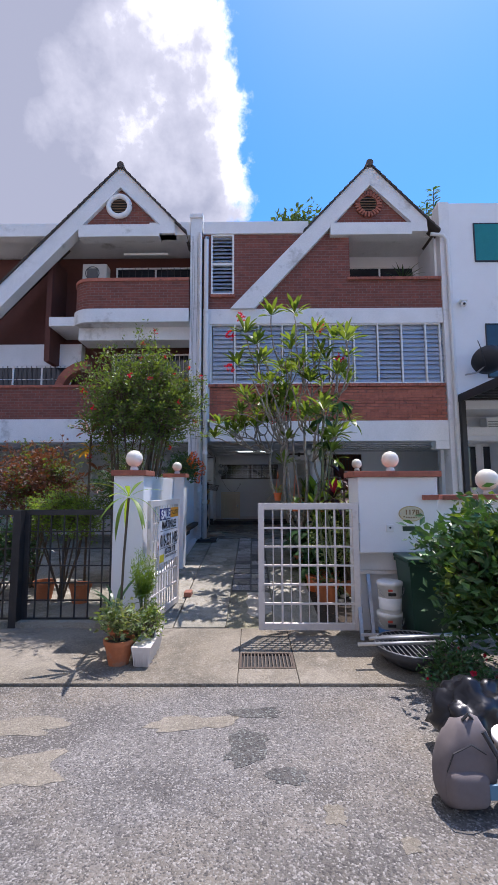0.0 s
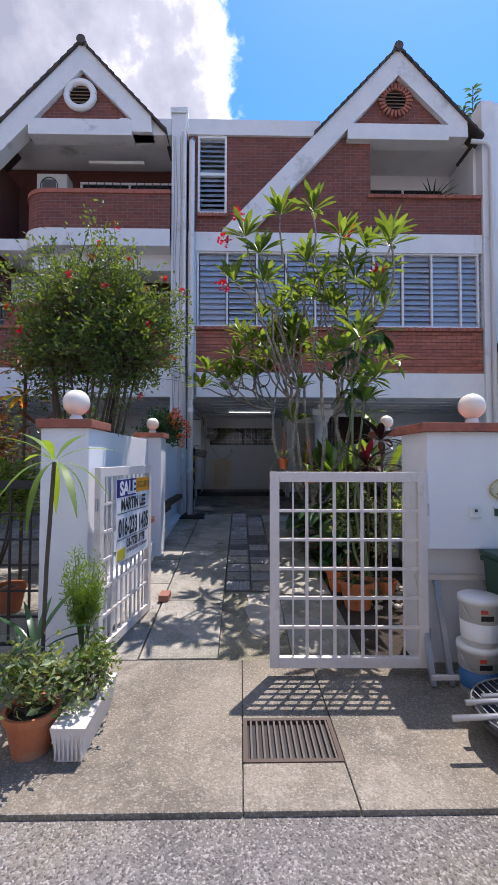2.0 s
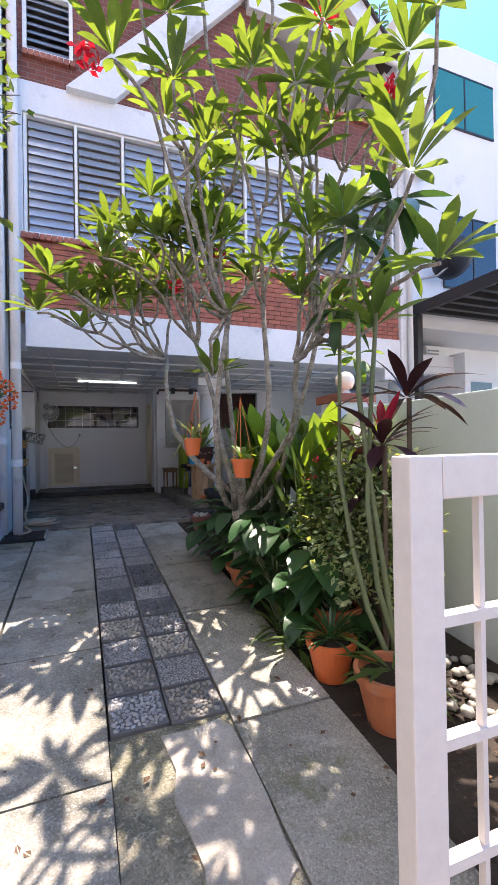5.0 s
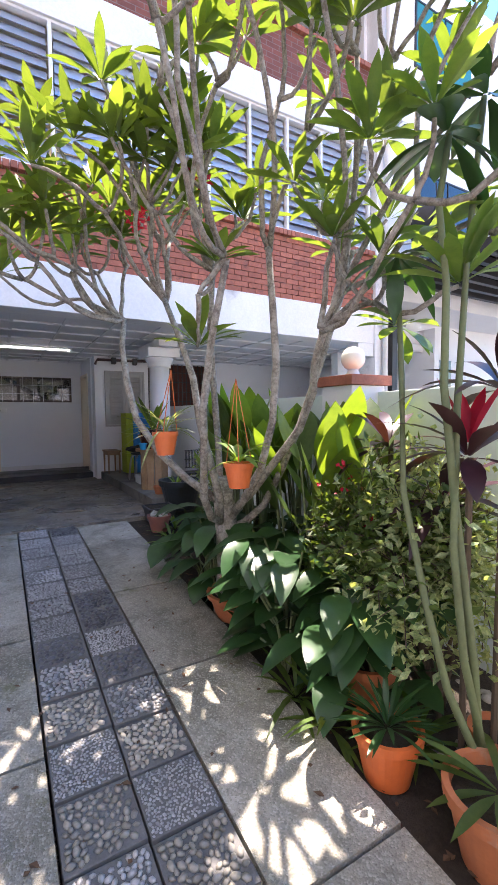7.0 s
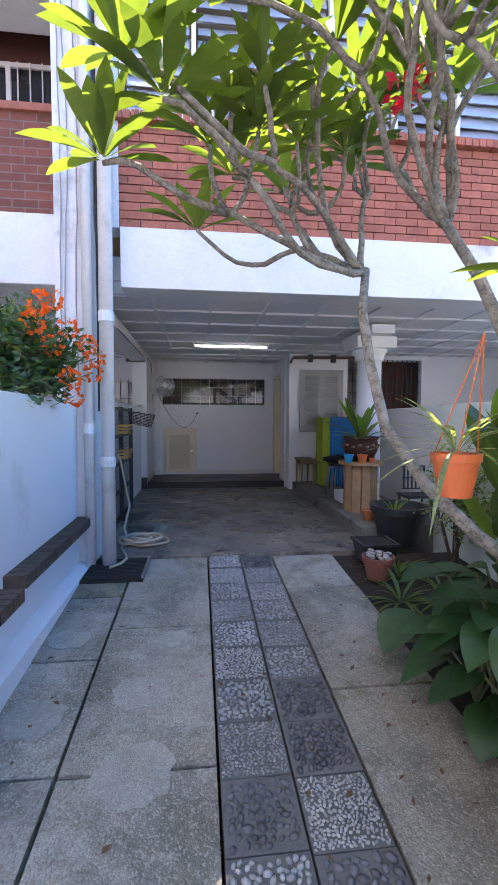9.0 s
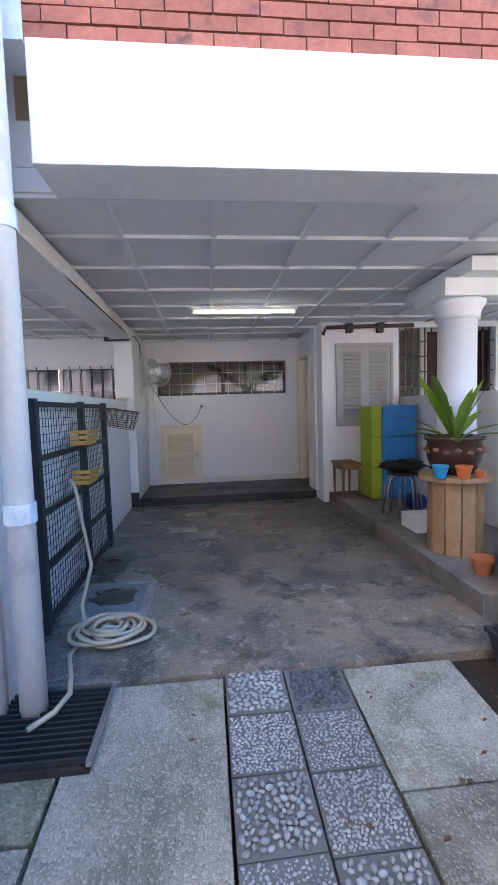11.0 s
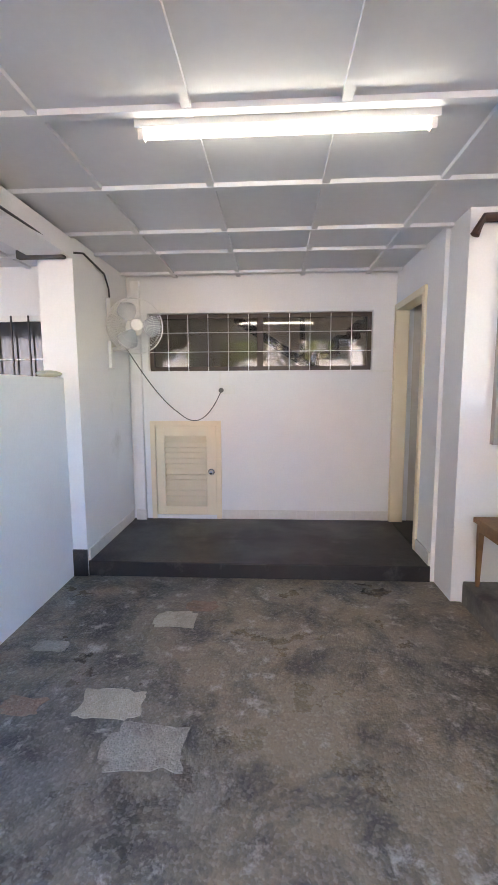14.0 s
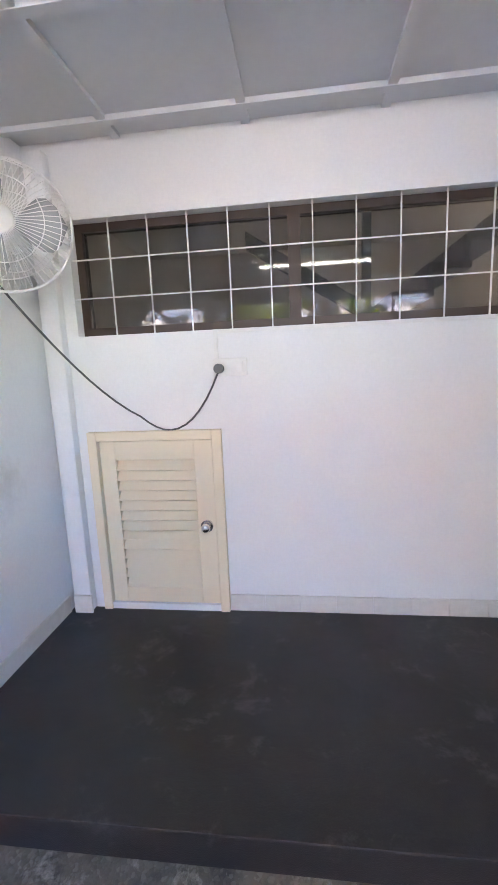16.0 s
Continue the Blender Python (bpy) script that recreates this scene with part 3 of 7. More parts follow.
for cx, cy, rx, ry in ((-0.42, 9.55, 0.17, 0.16), (-0.45, 10.05, 0.15, 0.12), (-0.3, 10.55, 0.1, 0.09), (-0.95, 9.9, 0.14, 0.13), (-0.42, 9.0, 0.14, 0.1), (-0.98, 10.6, 0.13, 0.1)):
    blot("worn_spot", cx, cy, rx, ry, lambda y: gz(y) + 0.007, SPOT, "pale round worn spot on the driveway concrete", "stain", 0.14, 0.9, "worn spots")
for cx, cy, rx, ry in ((0.24, 3.68, 0.16, 0.2), (0.52, 3.38, 0.12, 0.09), (0.3, 4.15, 0.2, 0.08)):
    blot("asphalt_patch", cx, cy, rx, ry, -0.519, TAR, "dark crumbling tar patch in the lane", "patch", 0.3, 0.8, "tar patches")
for cx, cy, rx, ry in ((-1.25, 3.45, 0.3, 0.2), (-0.2, 4.0, 0.35, 0.12), (0.75, 3.05, 0.06, 0.08), (1.1, 2.84, 0.05, 0.05), (-1.5, 3.95, 0.3, 0.14)):
    blot("sand_patch", cx, cy, rx, ry, -0.519, SAND, "dusty sand-coloured patch on the lane", "patch", 0.3, 0.8, "sand patches")
mh = thing("manhole_cover", (-0.85, 12.95, 0), "square cement inspection cover in the porch floor", "manhole cover", kind="structure")
part("frame", bx(-1.13, 12.62, 0.001, -0.55, 13.28, 0.006, bevel=0.002), SLAB, mh)
part("cover", bx(-1.06, 12.69, 0.006, -0.62, 13.21, 0.010, bevel=0.002), mat("manhole_cement", (0.26, 0.25, 0.24), (0.17, 0.165, 0.16), 40, 0.8, 0.4), mh)
dg = thing("floor_drain", (-0.88, 11.68, -0.03), "dark iron grating beside the downpipes", "drain")
part("pit", bx(-1.14, 11.43, -0.25, -0.62, 11.938, -0.025), SOIL, dg)
for i in range(13):
    part("bar", bx(-1.12, 11.45 + i * 0.037, -0.02, -0.63, 11.462 + i * 0.037, 0.004), BLACK_IRON, dg)
part("frame", bx(-0.632, 11.43, -0.02, -0.612, 11.94, 0.006), STEEL, dg)

# ---- porch walls and ceiling ----
CZ = 2.585
cl = B()
box(cl, -7.3, 12.26, CZ, 7.3, 17.5, CZ + 0.12)
xs = [-0.008 + 0.624 * i for i in range(-11, 12)]
ys = [12.3, 12.84, 13.47, 14.13, 14.79, 15.45, 16.12, 16.57, 17.18]
for x in xs:
    box(cl, x - 0.02, 12.262, CZ - 0.022, x + 0.02, 17.32, CZ - 0.001)
for y in ys:
    box(cl, -7.3, y - 0.022, CZ - 0.026, 7.3, y + 0.022, CZ - 0.002)
solo("ceiling", cl, CEIL, "grey-white porch ceiling of boards with white battens", "ceiling", kind="structure")
solo("beam_west", bx(-1.42, 12.262, 2.42, -1.12, 16.15, CZ - 0.03, bevel=0.006), WHITE, "white beam along the porch side", "beam", kind="structure")
solo("beam_east", bx(2.05, 13.1, 2.44, 2.36, 14.3, CZ - 0.03, bevel=0.006), WHITE, "white beam over the porch column", "beam", kind="structure")

# rear wall with the internal window and the low store door
wn = B()
box(wn, -1.6, 17.332, -0.1, -0.935, 17.5, CZ)
box(wn, -0.935, 17.332, 1.15, -0.2, 17.5, 1.655)
box(wn, -0.2, 17.332, -0.1, 1.7, 17.5, 1.655)
box(wn, -0.935, 17.332, 2.225, 1.7, 17.5, CZ)
box(wn, 1.31, 17.332, 1.655, 1.7, 17.5, 2.225)
box(wn, -0.935, 17.44, -0.1, -0.2, 17.5, 1.15)
solo("wall_north", wn, WHITE, "white painted porch rear wall", "wall", kind="structure")
solo("column_rib", bx(-1.085, 17.27, 0.122, -0.995, 17.33, 2.53, bevel=0.006), WHITE, "narrow white rib in the wall corner", "rib", kind="structure")
wr = B()
box(wr, -1.40, 16.15, -0.1, -1.131, 17.331, CZ - 0.002, bevel=0.006)
solo("wall_west", wr, WHITE, "white side wall of the porch recess", "wall", kind="structure")
we = B()
box(we, 1.53, 16.16, -0.1, 1.62, 16.48, CZ - 0.003)
box(we, 1.53, 16.48, 2.27, 1.62, 17.331, CZ - 0.003)
solo("wall_east", we, WHITE, "white wall with the open doorway", "wall", kind="structure")
ws = B()
box(ws, 1.62, 15.85, -0.1, 2.70, 15.98, CZ - 0.003)
box(ws, 1.56, 15.85, -0.1, 1.62, 16.16, CZ - 0.003)
box(ws, 2.70, 15.85, 2.50, 7.2, 15.98, CZ - 0.003)
box(ws, 2.70, 15.85, -0.5, 7.2, 15.98, 1.05)
box(ws, 4.2, 15.85, 1.05, 7.2, 15.98, 2.50)
solo("wall_shutter", ws, WHITE, "white wall bearing the grey louvred shutters", "wall", kind="structure")
lw = B()
box(lw, -1.40, 12.2, -0.5, -1.245, 16.149, 1.56, bevel=0.008)
solo("wall_low_west", lw, WHITE, "waist-high white wall between the porches", "wall", kind="structure")
rw = B()
box(rw, 2.72, 12.3, -0.5, 2.86, 15.849, 1.50, bevel=0.008)
solo("wall_low_east", rw, WHITE, "chest-high white wall beside the porch ledge", "wall", kind="structure")
# store under the stairs and rooms behind
rm = B()
box(rm, -1.6, 20.5, -0.1, 2.55, 20.6, 3.2)
# unseen gap between these two pieces, added so that daylight brightens the room
box(rm, 2.55, 20.5, -0.1, 3.2, 20.6, 0.3)
box(rm, 2.55, 20.5, 2.6, 3.2, 20.6, 3.2)
box(rm, -1.7, 17.5, -0.1, -1.6, 20.6, 3.2)
box(rm, 3.1, 15.98, -0.1, 3.2, 20.6, 3.2)
box(rm, 1.62, 17.335, -0.1, 2.2, 17.45, 2.6)
box(rm, -1.7, 17.5, 2.8, 3.2, 20.6, 2.94)
box(rm, 1.62, 15.99, 2.626, 3.2, 17.5, 2.74)
solo("room_walls", rm, mat("room_wall", (0.62, 0.58, 0.50), (0.56, 0.52, 0.45), 20, 0.8, 0.05), "cream inner walls seen through glass and doorway", "wall", kind="structure")
solo("room_floor_tile", bx(-1.6, 17.5, -0.12, 3.1, 20.5, 0.0), DARK_FLOOR, "dark floor of the inner room", "floor", kind="structure")
# neighbour porch
nb = B()
box(nb, -7.4, 16.9, -0.5, -3.4, 17.05, CZ)
box(nb, -3.4, 16.9, -0.5, -1.4, 17.05, 1.35)
box(nb, -3.4, 16.9, 2.15, -1.4, 17.05, CZ)
box(nb, -7.55, 6.2, -0.5, -7.4, 17.05, 3.0)
solo("wall_neighbour", nb, WHITE, "white rear wall of the neighbouring porch", "wall", kind="structure")
# added backing wall; its dark colour stands in for shade behind the bars
solo("dark_room", bx(3.25, 16.6, -0.5, 7.2, 16.7, 2.62), RED_WALL, "red-brown backing wall behind the bars, its dark colour standing in for shade", "wall", kind="structure")
solo("wall_far_east", bx(7.3, 12.0, -0.5, 7.45, 16, 3), WHITE, "white end wall", "wall", kind="structure")

# ---- facade ----
S = 7.07
AX, AZ, K = 3.645, 10.42, 1.065


def outer(x):
    return AZ - K * abs(AX - x)


def gable(dx, name):
    g = thing(name, (AX + dx, FY, 8.5), "white rendered gable frame with tiled verge", "gable", kind="structure")
    b = B()
    low = 6.22
    xo = AX - (AZ - low) / K
    if dx < 0:
        low = 5.4
        xo = AX - (AZ - low) / K
    xi = xo + 0.66
    prism(b, [(AX + dx, AZ), (AX + dx, 9.82), (xi + dx, low), (xo + dx, low)], FY - 0.14, FY + 0.2)
    part("rake", b, WHITE_OLD, g)
    b = B()
    xe = AX + (AZ - 8.77) / K
    prism(b, [(AX + dx, 9.82), (AX + dx, AZ), (xe + dx, 8.77), (xe + 0.02 + dx, 8.42), (xe - 0.5 + dx, 8.42), (AX + (9.82 - 8.69) / 1.0 + dx, 8.69)], FY - 0.141, FY + 0.2)
    part("rake", b, WHITE_OLD, g)
    part("tie", bx(2.5 + dx, FY - 0.15, 8.33, 4.77 + dx, FY + 0.2, 8.69, bevel=0.008), WHITE_OLD, g)
    b = B()
    prism(b, [(2.5 + dx, 8.69), (4.77 + dx, 8.69), (AX + dx, 9.82)], FY - 0.02, FY + 0.15)
    part("infill", b, BRICK_F, g, "red brick triangle")
    for s in (-1, 1):
        n = 13 if s > 0 else (13 if dx == 0 else 30)
        for i in range(n):
            x = AX + s * i * 0.145
            if s < 0 and dx == 0 and i > 12:
                break
            b = B()
            x2 = x + s * 0.16
            z1, z2 = outer(x), outer(x2)
            hull(b, [(x + dx, FY - 0.2, z1), (x2 + dx, FY - 0.2, z2), (x2 + dx, FY + 0.9, z2), (x + dx, FY + 0.9, z1),
                     (x + dx, FY - 0.2, z1 + 0.045), (x2 + dx, FY - 0.2, z2 + 0.075), (x2 + dx, FY + 0.9, z2 + 0.075), (x + dx, FY + 0.9, z1 + 0.045)])
            bmesh.ops.recalc_face_normals(b, faces=b.faces)
            part("roof_tile", b, TILE_ROOF, g)
    part("ridge_cap", sweep(B(), [(AX + dx, FY - 0.22, AZ + 0.03), (AX + dx, FY + 1.0, AZ + 0.03)], 0.10, 10), TILE_ROOF, g)
    vx, vz = 3.6 + dx, 9.29
    v = B()
    ring = [(vx + 0.30 * math.cos(a), FY - 0.06, vz + 0.30 * math.sin(a)) for a in [2 * math.pi * i / 28 for i in range(29)]]
    if dx:
        sweep(v, ring, 0.075, 8, cap=False)
        part("vent_ring", v, WHITE, g, "white plaster ring", smooth=True)
    else:
        v.free()
        for i in range(24):
            a = 2 * math.pi * i / 24
            b = B()
            bmesh.ops.create_cube(b, size=1, matrix=Matrix.Translation((vx + 0.31 * math.cos(a), FY - 0.05, vz + 0.31 * math.sin(a))) @ Matrix.Rotation(-a, 4, "Y") @ Matrix.Diagonal((0.15, 0.09, 0.055, 1)))
            part("brick", b, BRICK_P, g)
    b = B()
    bmesh.ops.create_cone(b, segments=28, radius1=0.24, radius2=0.24, depth=0.02, cap_ends=True, matrix=Matrix.Translation((vx, FY - 0.035, vz)) @ Matrix.Rotation(math.pi / 2, 4, "X"))
    part("vent_back", b, BLACK_IRON, g)
    for i in range(5):
        z = vz - 0.16 + i * 0.08
        w = math.sqrt(max(0.01, 0.235 ** 2 - (z - vz) ** 2))
        part("vent_slat", hull(B(), [(vx - w, FY - 0.09, z - 0.03), (vx + w, FY - 0.09, z - 0.03), (vx + w, FY - 0.05, z + 0.02), (vx - w, FY - 0.05, z + 0.02),
                                     (vx - w, FY - 0.09, z - 0.02), (vx + w, FY - 0.09, z - 0.02), (vx + w, FY - 0.05, z + 0.03), (vx - w, FY - 0.05, z + 0.03)]), WOOD, g)
    return g


gable(0, "gable_east")
gable(-S, "gable_west")

# walls of the house: brick upper storey with openings
up = B()
prism(up, [(-0.20, 6.25), (-0.20, 8.44), (2.95, 8.44), (2.95, 7.06), (5.56, 7.06), (5.56, 6.25)], FY, FY + 0.2)
box(up, -1.06, FY, 6.25, -0.20, FY + 0.2, 6.66)
box(up, -1.06, FY, 6.66, -0.85, FY + 0.2, 8.44)
solo("wall_upper", up, BRICK_F, "red face-brick upper storey wall", "wall", kind="structure")
bands = thing("wall_bands", (2, FY, 5), "white painted concrete bands across the house front", "wall", kind="structure")
part("roof_band", bx(-1.06, FY - 0.06, 8.44, 1.9, FY + 0.3, 8.80, bevel=0.01), WHITE_OLD, bands)
part("floor_band", bx(-1.06, FY - 0.02, 5.82, 5.56, FY + 0.22, 6.25, bevel=0.006), WHITE_OLD, bands)
part("porch_beam", bx(-0.86, FY - 0.025, 2.55, 5.56, FY + 0.31, 3.10, bevel=0.006), WHITE_OLD, bands)
part("bracket", bx(5.2, FY - 0.02, 2.33, 5.56, FY + 0.28, 2.549, bevel=0.006), WHITE_OLD, bands)
part("jamb", bx(-1.06, FY - 0.02, 3.09, -0.87, FY + 0.2, 5.82), WHITE_OLD, bands)
part("roof_slab", bx(-8, FY + 0.3, 8.5, 5.6, FY + 8, 8.72), WHITE_OLD, bands)
part("floor_slab", bx(-1.06, FY + 0.22, 5.85, 5.56, FY + 6, 6.1), WHITE_OLD, bands)
part("first_floor_slab", bx(-8, FY + 0.32, CZ + 0.13, 7.4, FY + 6, 2.95), WHITE_OLD, bands)
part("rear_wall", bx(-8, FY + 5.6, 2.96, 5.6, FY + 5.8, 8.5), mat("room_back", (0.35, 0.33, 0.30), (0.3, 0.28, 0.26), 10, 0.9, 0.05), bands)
part("party_wall", bx(-1.2, FY + 0.35, 2.96, -1.06, FY + 5.6, 8.5), WHITE, bands)
part("party_wall", bx(5.57, FY + 0.35, 2.96, 5.7, FY + 5.6, 8.5), WHITE, bands)
pil = thing("pilaster_west", (-1.27, FY, 0), "tall white pilaster streaked with grime", "pilaster", kind="structure")
part("shaft", bx(-1.42, FY - 0.1, -0.5, -1.10, FY + 0.35, 8.88, bevel=0.01), WHITE_OLD, pil)
part("cap", bx(-1.45, FY - 0.14, 8.88, -1.07, FY + 0.35, 9.0, bevel=0.01), WHITE_OLD, pil)
pe = thing("pilaster_east", (5.7, FY, 0), "white pilaster between the houses", "pilaster", kind="structure")
part("shaft", bx(5.565, FY - 0.06, -0.5, 5.86, FY + 0.35, 9.34, bevel=0.01), WHITE_OLD, pe)
for i, (x, r) in enumerate(((-1.13, 0.045), (-0.965, 0.062))):
    p = thing("downpipe", (x, FY - 0.16, 0), "white painted plastic downpipe with stained foot", "pipe", group="downpipes")
    top = 8.4 if i == 0 else 8.2
    part("pipe", sweep(B(), [(x, FY - 0.16, -0.02), (x, FY - 0.16, top), (x, FY - 0.02, top + 0.12)], r, 14), WHITE_OLD, p, smooth=True)
    for z in (2.2, 0.9) if i else (1.2, 4.4, 6.6):
        part("collar", sweep(B(), [(x, FY - 0.16, z), (x, FY - 0.16, z + 0.09)], r + 0.008, 14), WHITE_OLD, p)
p = thing("downpipe", (5.72, FY - 0.12, 0), "white downpipe down the house corner", "pipe", group="downpipes")
part("pipe", sweep(B(), [(5.3, FY - 0.1, 8.35), (5.62, FY - 0.14, 8.3), (5.72, FY - 0.14, 8.15), (5.72, FY - 0.14, -0.4)], 0.05, 12), WHITE_OLD, p, smooth=True)
cab = thing("wall_cables", (-1.3, FY - 0.12, 3), "loose grey cables clipped down the pilaster", "cable")
for x, a in ((-1.22, 0.012), (-1.31, 0.02), (-1.36, 0.008)):
    part("cable", sweep(B(), [(x + a * math.sin(z * 2.1) + rnd(-0.006, 0.006), FY - 0.115, z) for z in np.arange(1.6, 8.6, 0.25)], 0.006, 5), plain("grey_cable", (0.35, 0.35, 0.36)), cab)
part("cable", sweep(B(), [(-1.05, FY - 0.115, z) for z in (1.4, 2.6, 4.2, 6.0)], 0.009, 5), BLACK_PL, cab)

# windows
w1 = thing("window_1", (2.3, FY, 4.1), "long white-framed louvre window with glass slats", "window", kind="structure")
for z in (4.12, 5.79):
    part("window_frame", bx(-0.86, FY + 0.02, z, 5.5, FY + 0.09, z + 0.05), GRILLE, w1)
mull = [-0.86 + 0.6575 * i for i in range(10)] + [5.45]
MULLION = mesh_from("mullion", bx(-0.02, -0.035, 0, 0.02, 0.035, 1.62), GRILLE)
for x in mull:
    m = new("mullion", MULLION)
    m.parent = w1
    m.location = Vector((x + 0.02, FY + 0.055, 4.17)) - ORG[w1]
SLAT = mesh_from("glass_slat", bx(-0.305, -0.003, -0.07, 0.305, 0.003, 0.07), LOUVRE)
for i, (a, b2) in enumerate(zip(mull, mull[1:])):
    for j in range(13):
        o = new("glass_slat", SLAT)
        o.parent = w1
        o.matrix_basis = Matrix.Translation(Vector(((a + b2) / 2 + 0.02, FY + 0.09, 4.235 + j * 0.124)) - ORG[w1]) @ pose(0, 0, 0, -20 - 8 * (i % 3 == 1), 0, 0) @ Matrix.Diagonal((0.95, 1, 1, 1))
GR = mesh_from("grille_bar", bx(-0.86, -0.005, -0.005, 5.47, 0.005, 0.005), GRILLE)
for j in range(9):
    o = new("grille_bar", GR)
    o.parent = w1
    o.location = Vector((0, FY + 0.2, 4.3 + j * 0.17)) - ORG[w1]
cur = B()
for i in range(60):
    x = 3.0 + i * 0.04
    x2 = x + 0.04
    y, y2 = FY + 0.75 + 0.03 * math.sin(i * 1.3), FY + 0.75 + 0.03 * math.sin((i + 1) * 1.3)
    hull(cur, [(x, y, 3.6), (x2, y2, 3.6), (x2, y2 + 0.006, 3.6), (x, y + 0.006, 3.6), (x, y, 5.8), (x2, y2, 5.8), (x2, y2 + 0.006, 5.8), (x, y + 0.006, 5.8)])
solo("curtain", cur, plain("patterned_curtain", (0.50, 0.48, 0.44), 0.9), "pale patterned curtain hanging behind the louvres", "curtain")
cl2 = thing("ceiling_lamp", (0.75, 14.6, 5.4), "round yellow lamp glowing inside the room", "lamp")
part("shade", lathe(B(), [(0, 0.1), (0.1, 0.09), (0.17, 0.0), (0.1, -0.05), (0, -0.06)], (0.75, 14.6, 5.5)), mat("lamp_shade", (1.0, 0.75, 0.3), emit=2.0), cl2, smooth=True)
part("cord", sweep(B(), [(0.75, 14.6, 5.6), (0.75, 14.6, 5.85)], 0.01), BLACK_PL, cl2)
w2 = thing("window_2", (-0.53, FY, 6.66), "narrow white-framed upper louvre window", "window", kind="structure")
for a in ((-0.85, 6.66, -0.80, 8.44), (-0.25, 6.66, -0.20, 8.44), (-0.80, 6.66, -0.25, 6.71), (-0.80, 7.53, -0.25, 7.60), (-0.80, 8.39, -0.25, 8.44)):
    part("window_frame", bx(a[0], FY - 0.02, a[1], a[2], FY + 0.06, a[3]), GRILLE, w2)
S2 = mesh_from("glass_slat", bx(-0.27, -0.003, -0.06, 0.27, 0.003, 0.06), LOUVRE)
for j in range(15):
    z = 6.78 + j * 0.113
    if abs(z - 7.565) > 0.06:
        o = new("glass_slat", S2)
        o.parent = w2
        o.matrix_basis = Matrix.Translation(Vector((-0.525, FY + 0.05, z)) - ORG[w2]) @ pose(0, 0, 0, -35, 0, 0)

# lower brick band: single bricks proud of the mortar
band = thing("brick_band", (2.3, FY, 3.1), "red face-brick band under the first-floor window", "brick wall", kind="structure")
part("backing", bx(-0.9, FY + 0.012, 3.1, 5.56, FY + 0.2, 4.04), MORTAR, band)
BR = [mesh_from("brick", bx(-w / 2 + 0.004, -0.012, 0.004, w / 2 - 0.004, 0.03, 0.071), BRICK_P) for w in (0.225, 0.1125)]
extra = B()
for r in range(12):
    x = -0.9 - (0.1125 if r % 2 else 0)
    while x < 5.5:
        c0, c1 = max(x, -0.9), min(x + 0.225, 5.555)
        w = c1 - c0
        if w > 0.04:
            if x < 4.5:
                o = new("brick", BR[0])
                o.parent = band
                o.matrix_basis = Matrix.Translation(Vector(((c0 + c1) / 2, FY + 0.006 + rnd(-0.003, 0.003), 3.102 + r * 0.0775)) - ORG[band]) @ Matrix.Diagonal((w / 0.225, 1, 1, 1))
            else:
                box(extra, c0 + 0.004, FY - 0.006, 3.106 + r * 0.0775, c1 - 0.004, FY + 0.03, 3.173 + r * 0.0775)
        x += 0.225
part("bricks", extra, BRICK_P, band, kind="stuff")
sill = thing("brick_sill", (2.3, FY, 4.04), "soldier-course brick sill under the louvre window", "window sill", kind="structure")
SB = mesh_from("brick", bx(-0.034, -0.07, 0, 0.034, 0.09, 0.075), BRICK_P)
for i in range(84):
    o = new("brick", SB)
    o.parent = sill
    o.location = Vector((-0.86 + i * 0.0765, FY, 4.04 + rnd(-0.003, 0.003))) - ORG[sill]
cope = thing("brick_coping", (4.2, FY, 7.06), "brick coping along the upper balcony parapet", "coping", kind="structure")
for i in range(34):
    o = new("brick", SB)
    o.parent = cope
    o.location = Vector((2.99 + i * 0.0765, FY, 7.061)) - ORG[cope]
sl2 = thing("brick_sill", (-0.5, FY, 6.58), "small brick sill under the narrow window", "window sill", kind="structure")
for i in range(9):
    o = new("brick", SB)
    o.parent = sl2
    o.location = Vector((-0.82 + i * 0.0765, FY, 6.584)) - ORG[sl2]
# upper balcony recess
bal = thing("balcony_recess", (4.2, 12.8, 7), "shaded white balcony behind the brick parapet", "balcony", kind="structure")
part("back_wall", bx(2.9, 13.3, 6.25, 5.6, 13.4, 8.5), WHITE, bal)
part("side_wall", bx(2.86, FY + 0.201, 6.25, 2.95, 13.3, 8.44), BRICK_F, bal)
part("brick_jamb", bx(2.95, FY + 0.001, 7.062, 3.04, FY + 0.2, 8.33), BRICK_F, bal)
part("side_wall", bx(5.5, FY + 0.201, 6.25, 5.564, 13.3, 8.44), WHITE, bal)
bw = thing("balcony_window", (4.2, 13.28, 7), "white-framed sliding balcony window, dark inside", "window")
part("pane", bx(3.2, 13.285, 6.5, 4.25, 13.295, 8.1), WINDARK, bw)
part("pane", bx(4.3, 13.28, 6.5, 5.3, 13.29, 8.1), WINDARK, bw)
for x in (3.15, 4.25, 5.3):
    part("frame", bx(x, 13.26, 6.5, x + 0.05, 13.3, 8.1), GRILLE, bw)
part("frame", bx(3.15, 13.258, 8.1, 5.35, 13.301, 8.15), GRILLE, bw)

